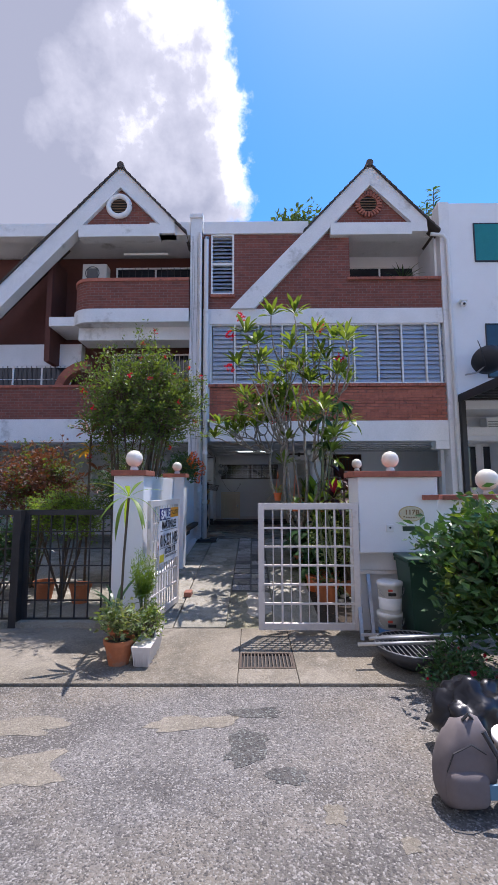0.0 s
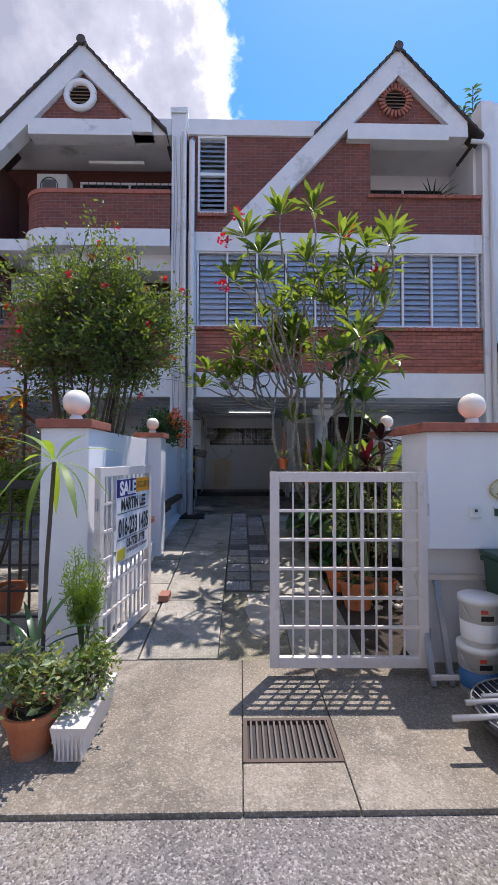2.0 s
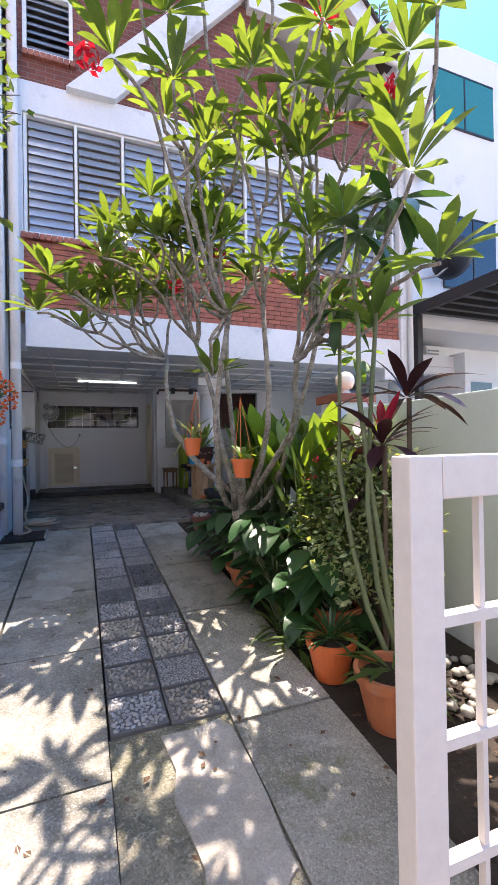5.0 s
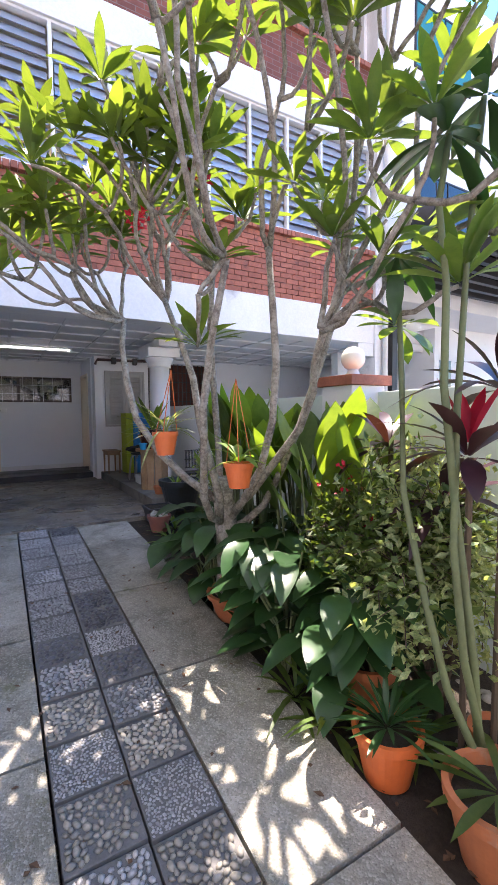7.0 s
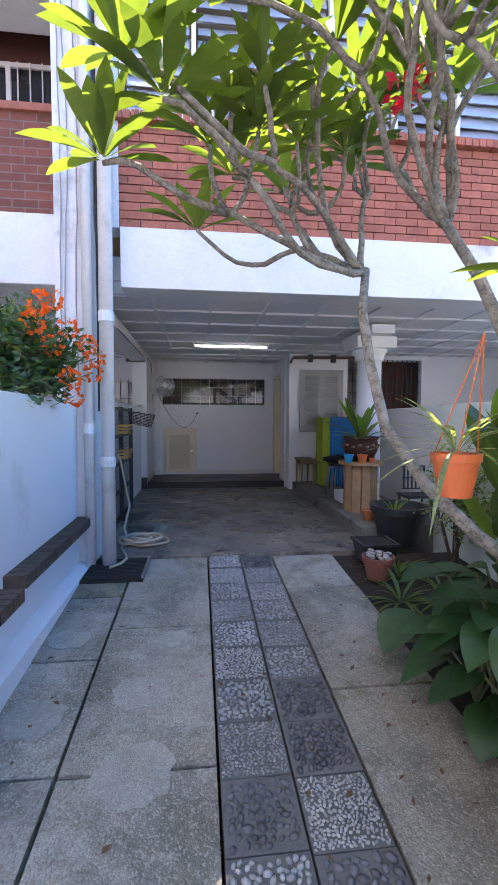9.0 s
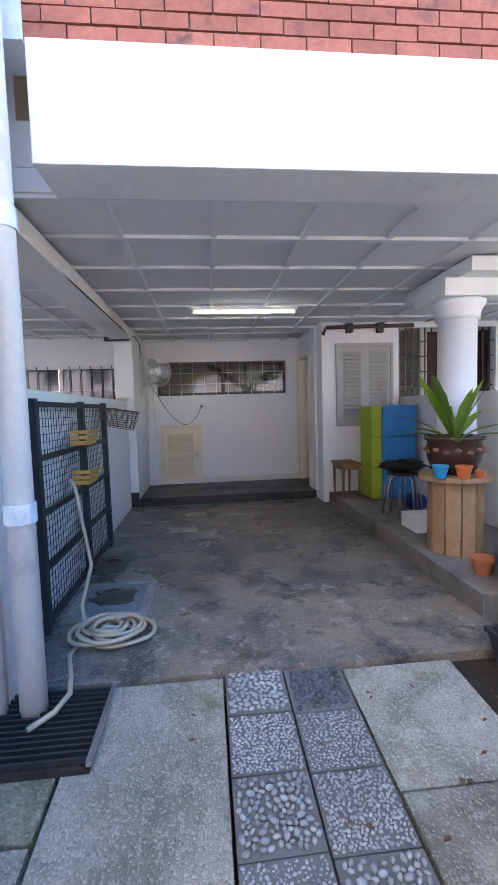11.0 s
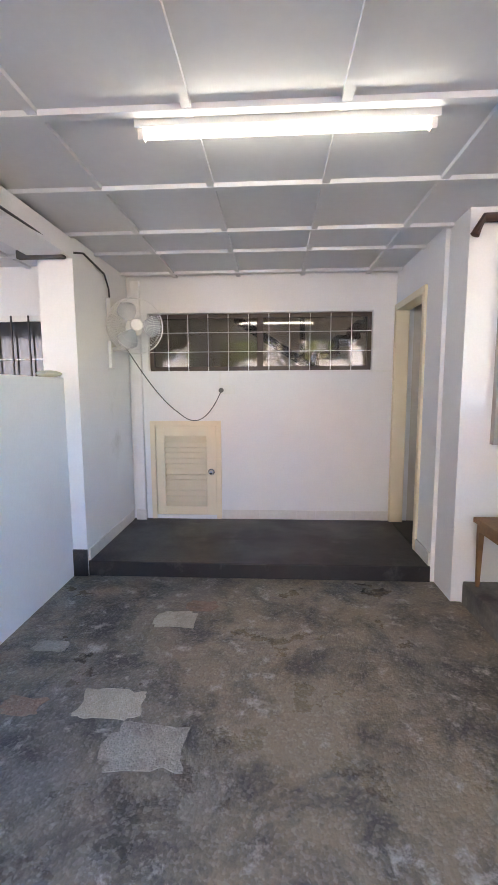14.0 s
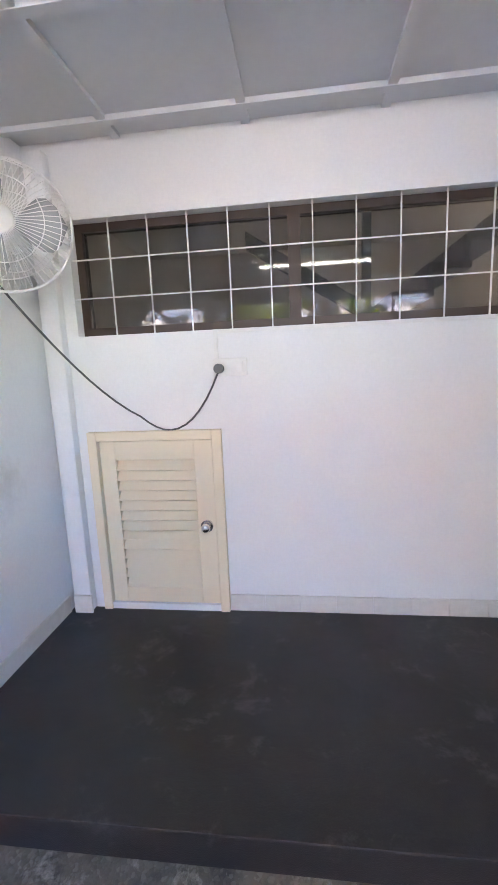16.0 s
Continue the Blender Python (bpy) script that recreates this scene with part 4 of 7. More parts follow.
# ---- neighbouring house: recessed balconies under its long rake ----
nbh = thing("neighbour_house", (-4.5, FY, 3), "red-brown neighbouring house with curved brick balcony", "house", kind="structure")
part("back_wall", bx(-9, 13.2, 2.95, -1.42, 13.35, 8.45), RED_WALL, nbh)
part("side_wall", bx(-5.6, FY + 0.3, 4.9, -5.45, 13.2, 8.0), RED_WALL, nbh)
part("roof_band", bx(-2.6, FY - 0.05, 8.42, -1.43, FY + 0.3, 8.80, bevel=0.01), WHITE_OLD, nbh)
part("roof_band", bx(-9, FY - 0.04, 8.42, -5.1, FY + 0.3, 8.80, bevel=0.01), WHITE_OLD, nbh)
part("lower_band", bx(-9, FY - 0.02, 2.55, -1.43, FY + 0.3, 3.18, bevel=0.01), WHITE_OLD, nbh)
part("parapet", bx(-9, FY - 0.01, 3.18, -1.43, FY + 0.2, 4.05), BRICK_F, nbh)
part("coping", bx(-9, FY - 0.05, 4.05, -1.43, FY + 0.23, 4.12, bevel=0.01), BRICK_P, nbh)


def curved(z0, z1, grow=0.0, thick=0.18):
    """A parapet with one rounded corner."""
    b = B()
    o, i2 = [], []
    for k in range(9):
        a = math.pi / 2 * k / 8
        R = 0.62 + grow
        cx, cy = -4.12, FY + 0.45
        o.append((cx - R * math.cos(a), cy - R * math.sin(a)))
        i2.append((cx - (R - thick) * math.cos(a), cy - (R - thick) * math.sin(a)))
    o = [(o[0][0], FY + 1.2)] + o + [(-1.43, o[-1][1])]
    i2 = [(i2[0][0], FY + 1.2)] + i2 + [(-1.43, i2[-1][1])]
    va = [[b.verts.new((x, y, z)) for x, y in q] for q in (o, i2) for z in (z0, z1)]
    for k in range(len(o) - 1):
        for p, q in ((0, 1), (1, 3), (3, 2), (2, 0)):
            b.faces.new((va[p][k], va[p][k + 1], va[q][k + 1], va[q][k]))
    bmesh.ops.recalc_face_normals(b, faces=b.faces)
    return b


part("balcony_wall", curved(6.2, 7.0), BRICK_F, nbh, "curved red brick parapet")
part("balcony_coping", curved(7.0, 7.09, 0.03, 0.24), BRICK_P, nbh)
part("balcony_slab", curved(5.82, 6.2, 0.05, 2.0), WHITE_OLD, nbh)
part("balcony_floor", bx(-5.4, FY + 0.1, 5.84, -1.43, 13.2, 6.1), WHITE_OLD, nbh)
part("white_panel", bx(-9, 12.9, 4.95, -4.8, 13.19, 5.6), WHITE_OLD, nbh)
part("soffit", bx(-4.6, FY + 0.2, 5.45, -1.43, FY + 0.9, 5.83, bevel=0.02), WHITE_OLD, nbh)
ar = B()
prev = None
for k in range(9):
    a = math.pi / 2 * k / 8
    p = [( -4.35 - 0.95 * math.cos(a) , 3.95 + 0.95 * math.sin(a)), (-4.35 - 0.72 * math.cos(a), 3.95 + 0.72 * math.sin(a))]
    if prev:
        hull(ar, [(prev[0][0], FY + 0.3, prev[0][1]), (p[0][0], FY + 0.3, p[0][1]), (p[1][0], FY + 0.3, p[1][1]), (prev[1][0], FY + 0.3, prev[1][1]),
                  (prev[0][0], FY + 0.6, prev[0][1]), (p[0][0], FY + 0.6, p[0][1]), (p[1][0], FY + 0.6, p[1][1]), (prev[1][0], FY + 0.6, prev[1][1])])
    prev = p
bmesh.ops.recalc_face_normals(ar, faces=ar.faces)
part("brick_arch", ar, BRICK_P, nbh)


def sliding(name, x0, x1, y, z0, z1, n, label):
    w = thing(name, ((x0 + x1) / 2, y, z0), label, "window", group="neighbour windows")
    step = (x1 - x0) / n
    for i in range(n):
        part("pane", bx(x0 + i * step + 0.04, y, z0 + 0.04, x0 + (i + 1) * step - 0.02, y + 0.01, z1 - 0.04), WINDARK, w)
        part("frame", bx(x0 + i * step, y - 0.03, z0, x0 + i * step + 0.05, y + 0.04, z1), GRILLE, w)
        for k in range(1, 6):
            xx = x0 + i * step + step * k / 6
            part("grille_bar", bx(xx - 0.006, y - 0.045, z0, xx + 0.006, y - 0.033, z1), GRILLE if "pale" in label else BLACK_IRON, w)
    part("frame", bx(x1 - 0.02, y - 0.03, z0, x1 + 0.03, y + 0.04, z1), GRILLE, w)
    for z in (z0, z1 - 0.05, (z0 + z1) / 2):
        part("frame" if z != (z0 + z1) / 2 else "grille_bar", bx(x0, y - 0.028, z, x1, y + 0.038, z + (0.05 if z != (z0 + z1) / 2 else 0.012)), GRILLE, w)
    return w


sliding("upper_window", -3.9, -1.5, 13.14, 6.75, 8.1, 2, "white-framed upper sliding window with dark grille")
sliding("middle_window", -3.9, -1.5, 13.14, 4.1, 5.35, 3, "white-framed sliding window with pale grille")
sliding("side_window", -8.5, -5.1, 12.86, 4.1, 4.92, 4, "white-framed window row, dark inside")
sliding("porch_window", -3.4, -1.42, 16.93, 1.35, 2.15, 2, "white-framed porch window reflecting greenery")
ac = thing("air_conditioner", (-4.3, 12.9, 7.15), "beige air-conditioner unit on the upper balcony", "air conditioner")
part("stand", bx(-4.66, 12.6, 6.1, -4.06, 12.86, 7.355), BLACK_IRON, ac)
part("casing", bx(-4.72, 12.55, 7.36, -4.0, 12.9, 7.94, bevel=0.03), plain("beige_metal", (0.55, 0.52, 0.46)), ac)
part("fan_guard", sweep(B(), [(-4.42 + 0.2 * math.cos(a), 12.54, 7.64 + 0.2 * math.sin(a)) for a in np.linspace(0, 2 * math.pi, 25)], 0.012, 6, cap=False), BLACK_PL, ac)
part("fan_disc", bx(-4.58, 12.542, 7.49, -4.26, 12.549, 7.79, bevel=0.003), plain("dark_grille", (0.09, 0.09, 0.09)), ac)
for z in (8.2, 5.5):
    t = thing("tube_lamp", (-2.9, 12.6, z), "unlit white fluorescent tube fitting on the soffit", "lamp", group="balcony tubes")
    part("fitting", bx(-3.5, 12.55 if z > 6 else 12.3, z, -2.2, 12.62 if z > 6 else 12.36, z + 0.07, bevel=0.01), GRILLE, t)

# ---- white house on the other side ----
wh = thing("white_house", (8, FY, 0), "tall plain white rendered house next door", "house", kind="structure")
part("wall", bx(5.862, FY + 0.02, 3.4, 14, 20, 9.35, bevel=0.01), WHITE, wh)
part("ground_wall", bx(5.862, 13.2, -0.5, 14, 13.4, 3.4), WHITE, wh)
part("parapet", bx(5.5, FY + 0.36, 8.6, 5.862, 17, 9.2, bevel=0.01), WHITE_OLD, wh)
for x0, x1, z0, z1, m in ((6.58, 8.2, 7.62, 8.7, plain("teal_glass", (0.03, 0.22, 0.2), 0.1)), (6.75, 8.2, 4.3, 5.76, WINDARK)):
    w = part("window", bx(x0, FY - 0.002, z0, x1, FY + 0.03, z1), m, wh)
    part("frame", bx(x0 - 0.03, FY - 0.012, z0 - 0.04, x1, FY + 0.028, z0), BLACK_IRON, w)
    part("frame", bx(x0 - 0.03, FY - 0.012, z1, x1, FY + 0.028, z1 + 0.03), BLACK_IRON, w)
    part("frame", bx(x0 - 0.03, FY - 0.012, z0, x0, FY + 0.028, z1), BLACK_IRON, w)
    part("frame", bx(x0 + 0.78, FY - 0.014, z0, x0 + 0.81, FY + 0.028, z1), BLACK_IRON, w)
for x in (6.6, 7.1):
    w = part("window", bx(x, 13.17, 1.3, x + 0.28, 13.195, 2.5), WINDARK, wh)
    part("frame", bx(x - 0.04, 13.16, 1.26, x, 13.198, 2.54), GRILLE, w)
    part("frame", bx(x + 0.28, 13.16, 1.26, x + 0.32, 13.198, 2.54), GRILLE, w)
w = part("window", bx(7.9, 13.17, 1.1, 9.5, 13.195, 2.6), WINDARK, wh)
cn_ = thing("canopy", (7.5, 10.5, 3.4), "black metal porch canopy with slatted underside", "canopy")
part("fascia", bx(5.83, 8.9, 3.58, 10, 9.0, 3.78, bevel=0.005), BLACK_IRON, cn_)
part("fascia", bx(5.83, 9.001, 3.58, 5.9, FY, 3.78), BLACK_IRON, cn_)
for i in range(9):
    part("slat", bx(5.9, 9.1 + i * 0.32, 3.6, 10, 9.2 + i * 0.32, 3.7), BLACK_IRON, cn_)
part("sheet", bx(5.9, 9.0, 3.71, 10, FY, 3.74), plain("smoke_sheet", (0.05, 0.05, 0.055), 0.2), cn_)
part("post", bx(5.84, 11.75, -0.45, 5.96, 11.9, 3.58), BLACK_IRON, cn_)
a2 = thing("air_conditioner", (7.2, 13.0, 2.7), "white outdoor air-conditioner unit on wall brackets", "air conditioner")
part("casing", bx(7.05, 12.8, 2.75, 7.9, 13.15, 3.3, bevel=0.02), GRILLE, a2)
for i in range(6):
    part("louvre", bx(7.1, 12.785, 2.82 + i * 0.07, 7.4, 12.8, 2.85 + i * 0.07), plain("vent_grey", (0.3, 0.3, 0.3)), a2)
part("bracket", bx(7.0, 12.8, 2.68, 7.95, 13.195, 2.735), BLACK_IRON, a2)
dish = thing("satellite_dish", (6.3, 11.7, 4.3), "dark satellite dish on a wall bracket", "satellite dish")
db = B()
lathe(db, [(0, 0), (0.14, 0.015), (0.28, 0.06), (0.4, 0.12), (0.4, 0.135), (0.28, 0.075), (0, 0.012)], n=28)
bmesh.ops.transform(db, verts=db.verts, matrix=pose(6.45, 11.4, 4.55, -50, 20, 0))
part("reflector", db, BLACK_PL, dish, smooth=True)
part("arm", sweep(B(), [(6.1, 11.95, 4.35), (6.3, 11.7, 4.35), (6.42, 11.5, 4.5)], 0.025), STEEL, dish)
part("feed_arm", sweep(B(), [(6.42, 11.5, 4.45), (6.1, 11.1, 4.8), (6.0, 11.05, 5.0)], 0.012), BLACK_PL, dish)
cam1 = thing("security_camera", (6.0, 11.9, 6.3), "small white dome security camera on the wall", "camera")
part("bracket", bx(6.0, 11.78, 6.38, 6.2, FY + 0.02, 6.42, bevel=0.005), GRILLE, cam1)
part("dome", ball(B(), (6.1, 11.82, 6.3), 0.08), GRILLE, cam1, smooth=True)
part("lens", ball(B(), (6.08, 11.75, 6.28), 0.035), BLACK_PL, cam1, smooth=True)

# ---- boundary walls of the driveway ----
bwl = thing("boundary_wall_west", (-1.3, 9, 0), "white boundary wall with brick ledges and sloping plinth", "wall", kind="structure")
part("wall", bx(-1.40, 6.4, -0.6, -1.25, 12.19, 1.49, bevel=0.008), WHITE, bwl)
part("plinth", bx(-1.249, 6.45, -0.6, -1.13, 8.86, 0.0, bevel=0.012), WHITE, bwl)
pb = B()
hull(pb, [(-1.249, 9.26, -0.6), (-1.14, 9.26, -0.6), (-1.14, 11.94, -0.6), (-1.249, 11.94, -0.6), (-1.249, 9.26, 0.02), (-1.14, 9.26, -0.02), (-1.14, 11.94, -0.02), (-1.249, 11.94, 0.02)])
part("plinth", pb, WHITE, bwl)
part("pier", bx(-1.42, 8.87, -0.6, -1.05, 9.25, 1.52, bevel=0.01), WHITE, bwl)
part("pier", bx(-1.50, 6.0, -0.6, -1.11, 6.45, 1.47, bevel=0.01), WHITE, bwl)
LB = mesh_from("brick", bx(0, -0.034, 0, 0.13, 0.034, 0.075), BRICK_P)
LB_OLD = mesh_from("brick", bx(0, -0.034, 0, 0.13, 0.034, 0.075), mat("mouldy_brick", (0.11, 0.07, 0.05), (0.045, 0.035, 0.028), 45, 0.9, 0.5, coarse=9, rand=0.3, stain=(0.2, 0.1, 0.07), amount=0.25))
for y0, y1, z in ((7.55, 8.84, 0.30), (9.28, 10.3, 0.30), (10.3, 11.85, 0.36)):
    for i in range(int((y1 - y0) / 0.0765)):
        o = new("brick", LB if y0 < 9 else LB_OLD)
        o.parent = bwl
        o.location = Vector((-1.25, y0 + 0.035 + i * 0.0765, z)) - ORG[bwl]
for a in ((-1.53, 5.97, 1.47, -1.08, 6.49, 1.54), (-1.46, 8.83, 1.52, -1.01, 9.29, 1.59)):
    part("cap", bx(*a, bevel=0.006), BRICK_P, bwl, "brick capping")
pr = thing("gate_pier", (2.1, 6.1, -0.5), "wide white gate pier with brick capping and letter slot", "pier", kind="structure")
part("body", bx(1.62, 5.9, 0.5, 2.62, 6.45, 1.44, bevel=0.012), WHITE, pr)
part("foot", bx(1.62, 6.12, -0.6, 2.62, 6.45, 0.499), WHITE, pr)
part("cap", bx(1.57, 5.85, 1.44, 2.66, 6.5, 1.51, bevel=0.006), BRICK_P, pr, "brick capping")
part("low_wall", bx(2.625, 5.93, -0.6, 7.2, 6.12, 1.15, bevel=0.01), WHITE, pr)
part("low_cap", bx(2.42, 5.86, 1.151, 2.615, 5.899, 1.21), BRICK_P, pr)
part("low_cap", bx(2.665, 5.86, 1.151, 7.2, 6.18, 1.21, bevel=0.006), BRICK_P, pr)
ber = thing("boundary_wall_east", (2.37, 9, 0), "pale green-white boundary wall behind the planting", "wall", kind="structure")
part("wall", bx(2.48, 6.46, -0.6, 2.60, 12.29, 1.50, bevel=0.008), mat("green_white_paint", (0.68, 0.75, 0.70), (0.62, 0.69, 0.64), 30, 0.8, 0.15, coarse=1.5), ber)
part("pier", bx(2.20, 8.9, -0.6, 2.56, 9.26, 1.55, bevel=0.01), WHITE, ber)
part("cap", bx(2.16, 8.86, 1.55, 2.60, 9.30, 1.63, bevel=0.006), BRICK_P, ber, "brick capping")


def globe_lamp(x, y, z, r, label):
    g = thing("globe_lamp", (x, y, z), label, "lamp", group="globe lamps")
    part("base", lathe(B(), [(0, 0), (0.055, 0), (0.055, 0.03), (0.04, 0.06), (0, 0.06)], (x, y, z), 20), GRILLE, g, smooth=True)
    part("globe", ball(B(), (x, y, z + 0.05 + r), r, sub=3), GLOBE, g, smooth=True)


globe_lamp(2.1, 6.1, 1.51, 0.11, "cream globe lamp on the gate pier")
globe_lamp(2.38, 9.08, 1.63, 0.10, "cream globe lamp on the garden wall pier")
globe_lamp(-1.31, 6.25, 1.54, 0.115, "cream globe lamp on the front wall pier")
globe_lamp(-1.22, 9.07, 1.59, 0.095, "cream globe lamp on the driveway wall pier")
globe_lamp(3.3, 6.0, 1.21, 0.14, "dusty globe lamp on the low wall")

# ---- opposite side of the lane, behind the walker ----
op = thing("opposite_house", (0, -9, 0), "white terrace house across the lane", "house", kind="structure")
part("wall", bx(-14, -9.5, -0.52, 14, -9.2, 6.5), WHITE, op)
part("roof", hull(B(), [(-14.3, -8.7, 6.5), (14.3, -8.7, 6.5), (14.3, -13, 6.5), (-14.3, -13, 6.5), (-14.3, -9.5, 6.7), (14.3, -9.5, 6.7), (14.3, -12, 8.6), (-14.3, -12, 8.6)]), TERRA, op)
for i in range(8):
    for z in (0.6, 3.6):
        part("window", bx(-12 + i * 3.2, -9.2, z, -10.4 + i * 3.2, -9.17, z + 1.4), WINDARK, op)

# ---- gates ----


def gate_leaf(name, loc, rz, label, w=1.20, h=1.535):
    g = thing(name, (0, 0, 0), label, "gate")
    for a in ((0, 0, 0.075, h), (w - 0.075, 0, w, h), (0.0755, h - 0.08, w - 0.0755, h), (0.0755, 0, w - 0.0755, 0.08)):
        part("frame", bx(a[0], -0.025, a[1], a[2], 0.025, a[3], bevel=0.004), GATE_W, g)
    n = 10
    for i in range(1, n):
        x = 0.075 + (w - 0.15) * i / n
        t = 0.006 if i % 2 else 0.012
        part("bar", bx(x - t, -0.008, 0.08, x + t, 0.008, h - 0.08), GATE_W, g)
    for j in range(1, 6):
        z = 0.08 + (h - 0.16) * j / 6
        part("rail", bx(0.0755, -0.0125, z - 0.011, w - 0.0755, 0.0125, z + 0.011), GATE_W, g)
    for z in (0.25, h - 0.3):
        part("hinge", sweep(B(), [(w + 0.012, 0, z - 0.05), (w + 0.012, 0, z + 0.05)], 0.012), STEEL, g)
    g.matrix_basis = loc @ pose(0, 0, 0, 0, 0, rz)
    return g


gate_leaf("driveway_gate", pose(0.36, 5.92, -0.42), -1, "white metal grid driveway gate, standing open", w=1.25)
g2 = gate_leaf("driveway_gate", pose(-0.86, 7.16, -0.39), 262, "white metal grid gate with sale banner, folded back")
ban = thing("sale_banner", (0, 0, 0), "white sale banner with blue and orange heading", "banner")
PAPER = plain("banner_white", (0.80, 0.80, 0.82))
INK = plain("banner_black", (0.02, 0.02, 0.022))
NAVY = plain("banner_navy", (0.02, 0.025, 0.16))
AMBER = plain("banner_orange", (0.85, 0.36, 0.03))
part("sheet", bx(0, -0.004, 0, 0.80, 0, 0.74), PAPER, ban)
part("heading", bx(0, -0.006, 0.58, 0.44, -0.0042, 0.738), NAVY, ban)
part("heading", bx(0.4402, -0.006, 0.60, 0.80, -0.0042, 0.738), AMBER, ban)
part("logo", bx(0.02, -0.006, 0.02, 0.19, -0.0042, 0.12), plain("banner_yellow", (0.8, 0.65, 0.05)), ban)
for z in (0.43, 0.20):
    part("rule", bx(0.02, -0.0055, z, 0.78, -0.0042, z + 0.006), INK, ban)


def words(body, x, z, size, width, material, parent, y=-0.007, bold=0.0):
    cu = bpy.data.curves.new("lettering", "FONT")
    cu.body, cu.size, cu.extrude, cu.offset = body, size, 0.0004, bold
    cu.materials.append(material)
    o = new("lettering", cu)
    o.parent = parent
    bpy.context.view_layer.update()
    s = width / max(o.dimensions.x, 0.01)
    o.matrix_basis = pose(x, y, z, 90, 0, 0) @ Matrix.Diagonal((s, 1, 1, 1))
    return o


words("SALE", 0.06, 0.60, 0.17, 0.37, PAPER, ban, bold=0.006)
words("EXCLUSIVE", 0.45, 0.64, 0.09, 0.34, INK, ban)
words("MARTIN LEE", 0.09, 0.46, 0.15, 0.60, INK, ban, bold=0.005)
words("016-233 1435", 0.04, 0.23, 0.22, 0.73, INK, ban, bold=0.006)
words("03-7728 3978", 0.22, 0.11, 0.11, 0.45, INK, ban, bold=0.003)
words("(E)1988 REGISTERED ESTATE AGENT", 0.22, 0.06, 0.045, 0.52, INK, ban)
ban.matrix_basis = pose(-0.96, 6.27, 0.29, 0, 0, 82)

bg_ = thing("black_gate", (-2.2, 6.35, -0.49), "black iron grid gate of the neighbouring yard", "gate")
for x0, x1 in ((-2.80, -1.56), (-4.1, -2.88)):
    for a in ((x0, -0.47, x0 + 0.07, 1.02), (x1 - 0.07, -0.47, x1, 1.02), (x0, 0.95, x1, 1.02), (x0, -0.47, x1, -0.40)):
        part("frame", bx(a[0], 6.33 + (0.001 if a[3] - a[1] > 0.5 else 0), a[1], a[2], 6.37, a[3]), BLACK_IRON, bg_)
    for i in range(1, 7):
        x = x0 + (x1 - x0) * i / 7
        part("bar", bx(x - 0.009, 6.342, -0.4, x + 0.009, 6.358, 0.95), BLACK_IRON, bg_)
    for j in range(1, 6):
        z = -0.4 + 1.35 * j / 6
        part("rail", bx(x0, 6.34, z - 0.008, x1, 6.36, z + 0.008), BLACK_IRON, bg_)
part("post", bx(-2.89, 6.2, -0.49, -2.79, 6.32, 1.02), BLACK_IRON, bg_)

# ---- gate pier fittings ----
pl = thing("number_plate", (2.27, 5.89, 0.98), "oval cream house number plate", "sign")
b = B()
bmesh.ops.create_cone(b, segments=36, radius1=1, radius2=0.96, depth=0.018, cap_ends=True, matrix=Matrix.Translation((2.27, 5.89, 0.98)) @ Matrix.Rotation(math.pi / 2, 4, "X") @ Matrix.Diagonal((0.155, 0.095, 1, 1)))
part("plate", b, plain("cream_plate", (0.66, 0.60, 0.42)), pl)
part("rim", sweep(B(), [(2.27 + 0.15 * math.cos(a), 5.882, 0.98 + 0.09 * math.sin(a)) for a in np.linspace(0, 2 * math.pi, 37)], 0.006, 6, cap=False), plain("gilt", (0.5, 0.4, 0.2)), pl)
GILT = plain("brown_gilt", (0.22, 0.13, 0.05))
o = words("117B", -0.085, -0.01, 0.085, 0.17, GILT, pl, y=-0.012, bold=0.002)
for i in range(7):
    a = -0.45 + 0.15 * i
    part("bar", bx(2.27 + 0.2 * a - 0.009, 5.877, 0.925 + 0.05 * a * a, 2.27 + 0.2 * a + 0.009, 5.881, 0.94 + 0.05 * a * a), GILT, pl)
for s in (-1, 1):
    part("screw", ball(B(), (2.27 + s * 0.13, 5.879, 0.98), 0.008), STEEL, pl)
ml = thing("letter_slot", (2.27, 5.9, 0.79), "dark green letter slot in the pier", "letter slot")
part("flap", bx(2.16, 5.892, 0.765, 2.38, 5.899, 0.825), plain("slot_green", (0.04, 0.07, 0.05)), ml)
part("hood", bx(2.15, 5.875, 0.826, 2.39, 5.899, 0.84), GRILLE, ml)
db_ = thing("doorbell", (2.0, 5.9, 0.8), "square white doorbell box", "doorbell")
part("box", bx(1.955, 5.875, 0.755, 2.045, 5.899, 0.845, bevel=0.006), GRILLE, db_)
part("button", ball(B(), (2.0, 5.874, 0.81), 0.013), BLACK_PL, db_)

# ---- things round the pier ----


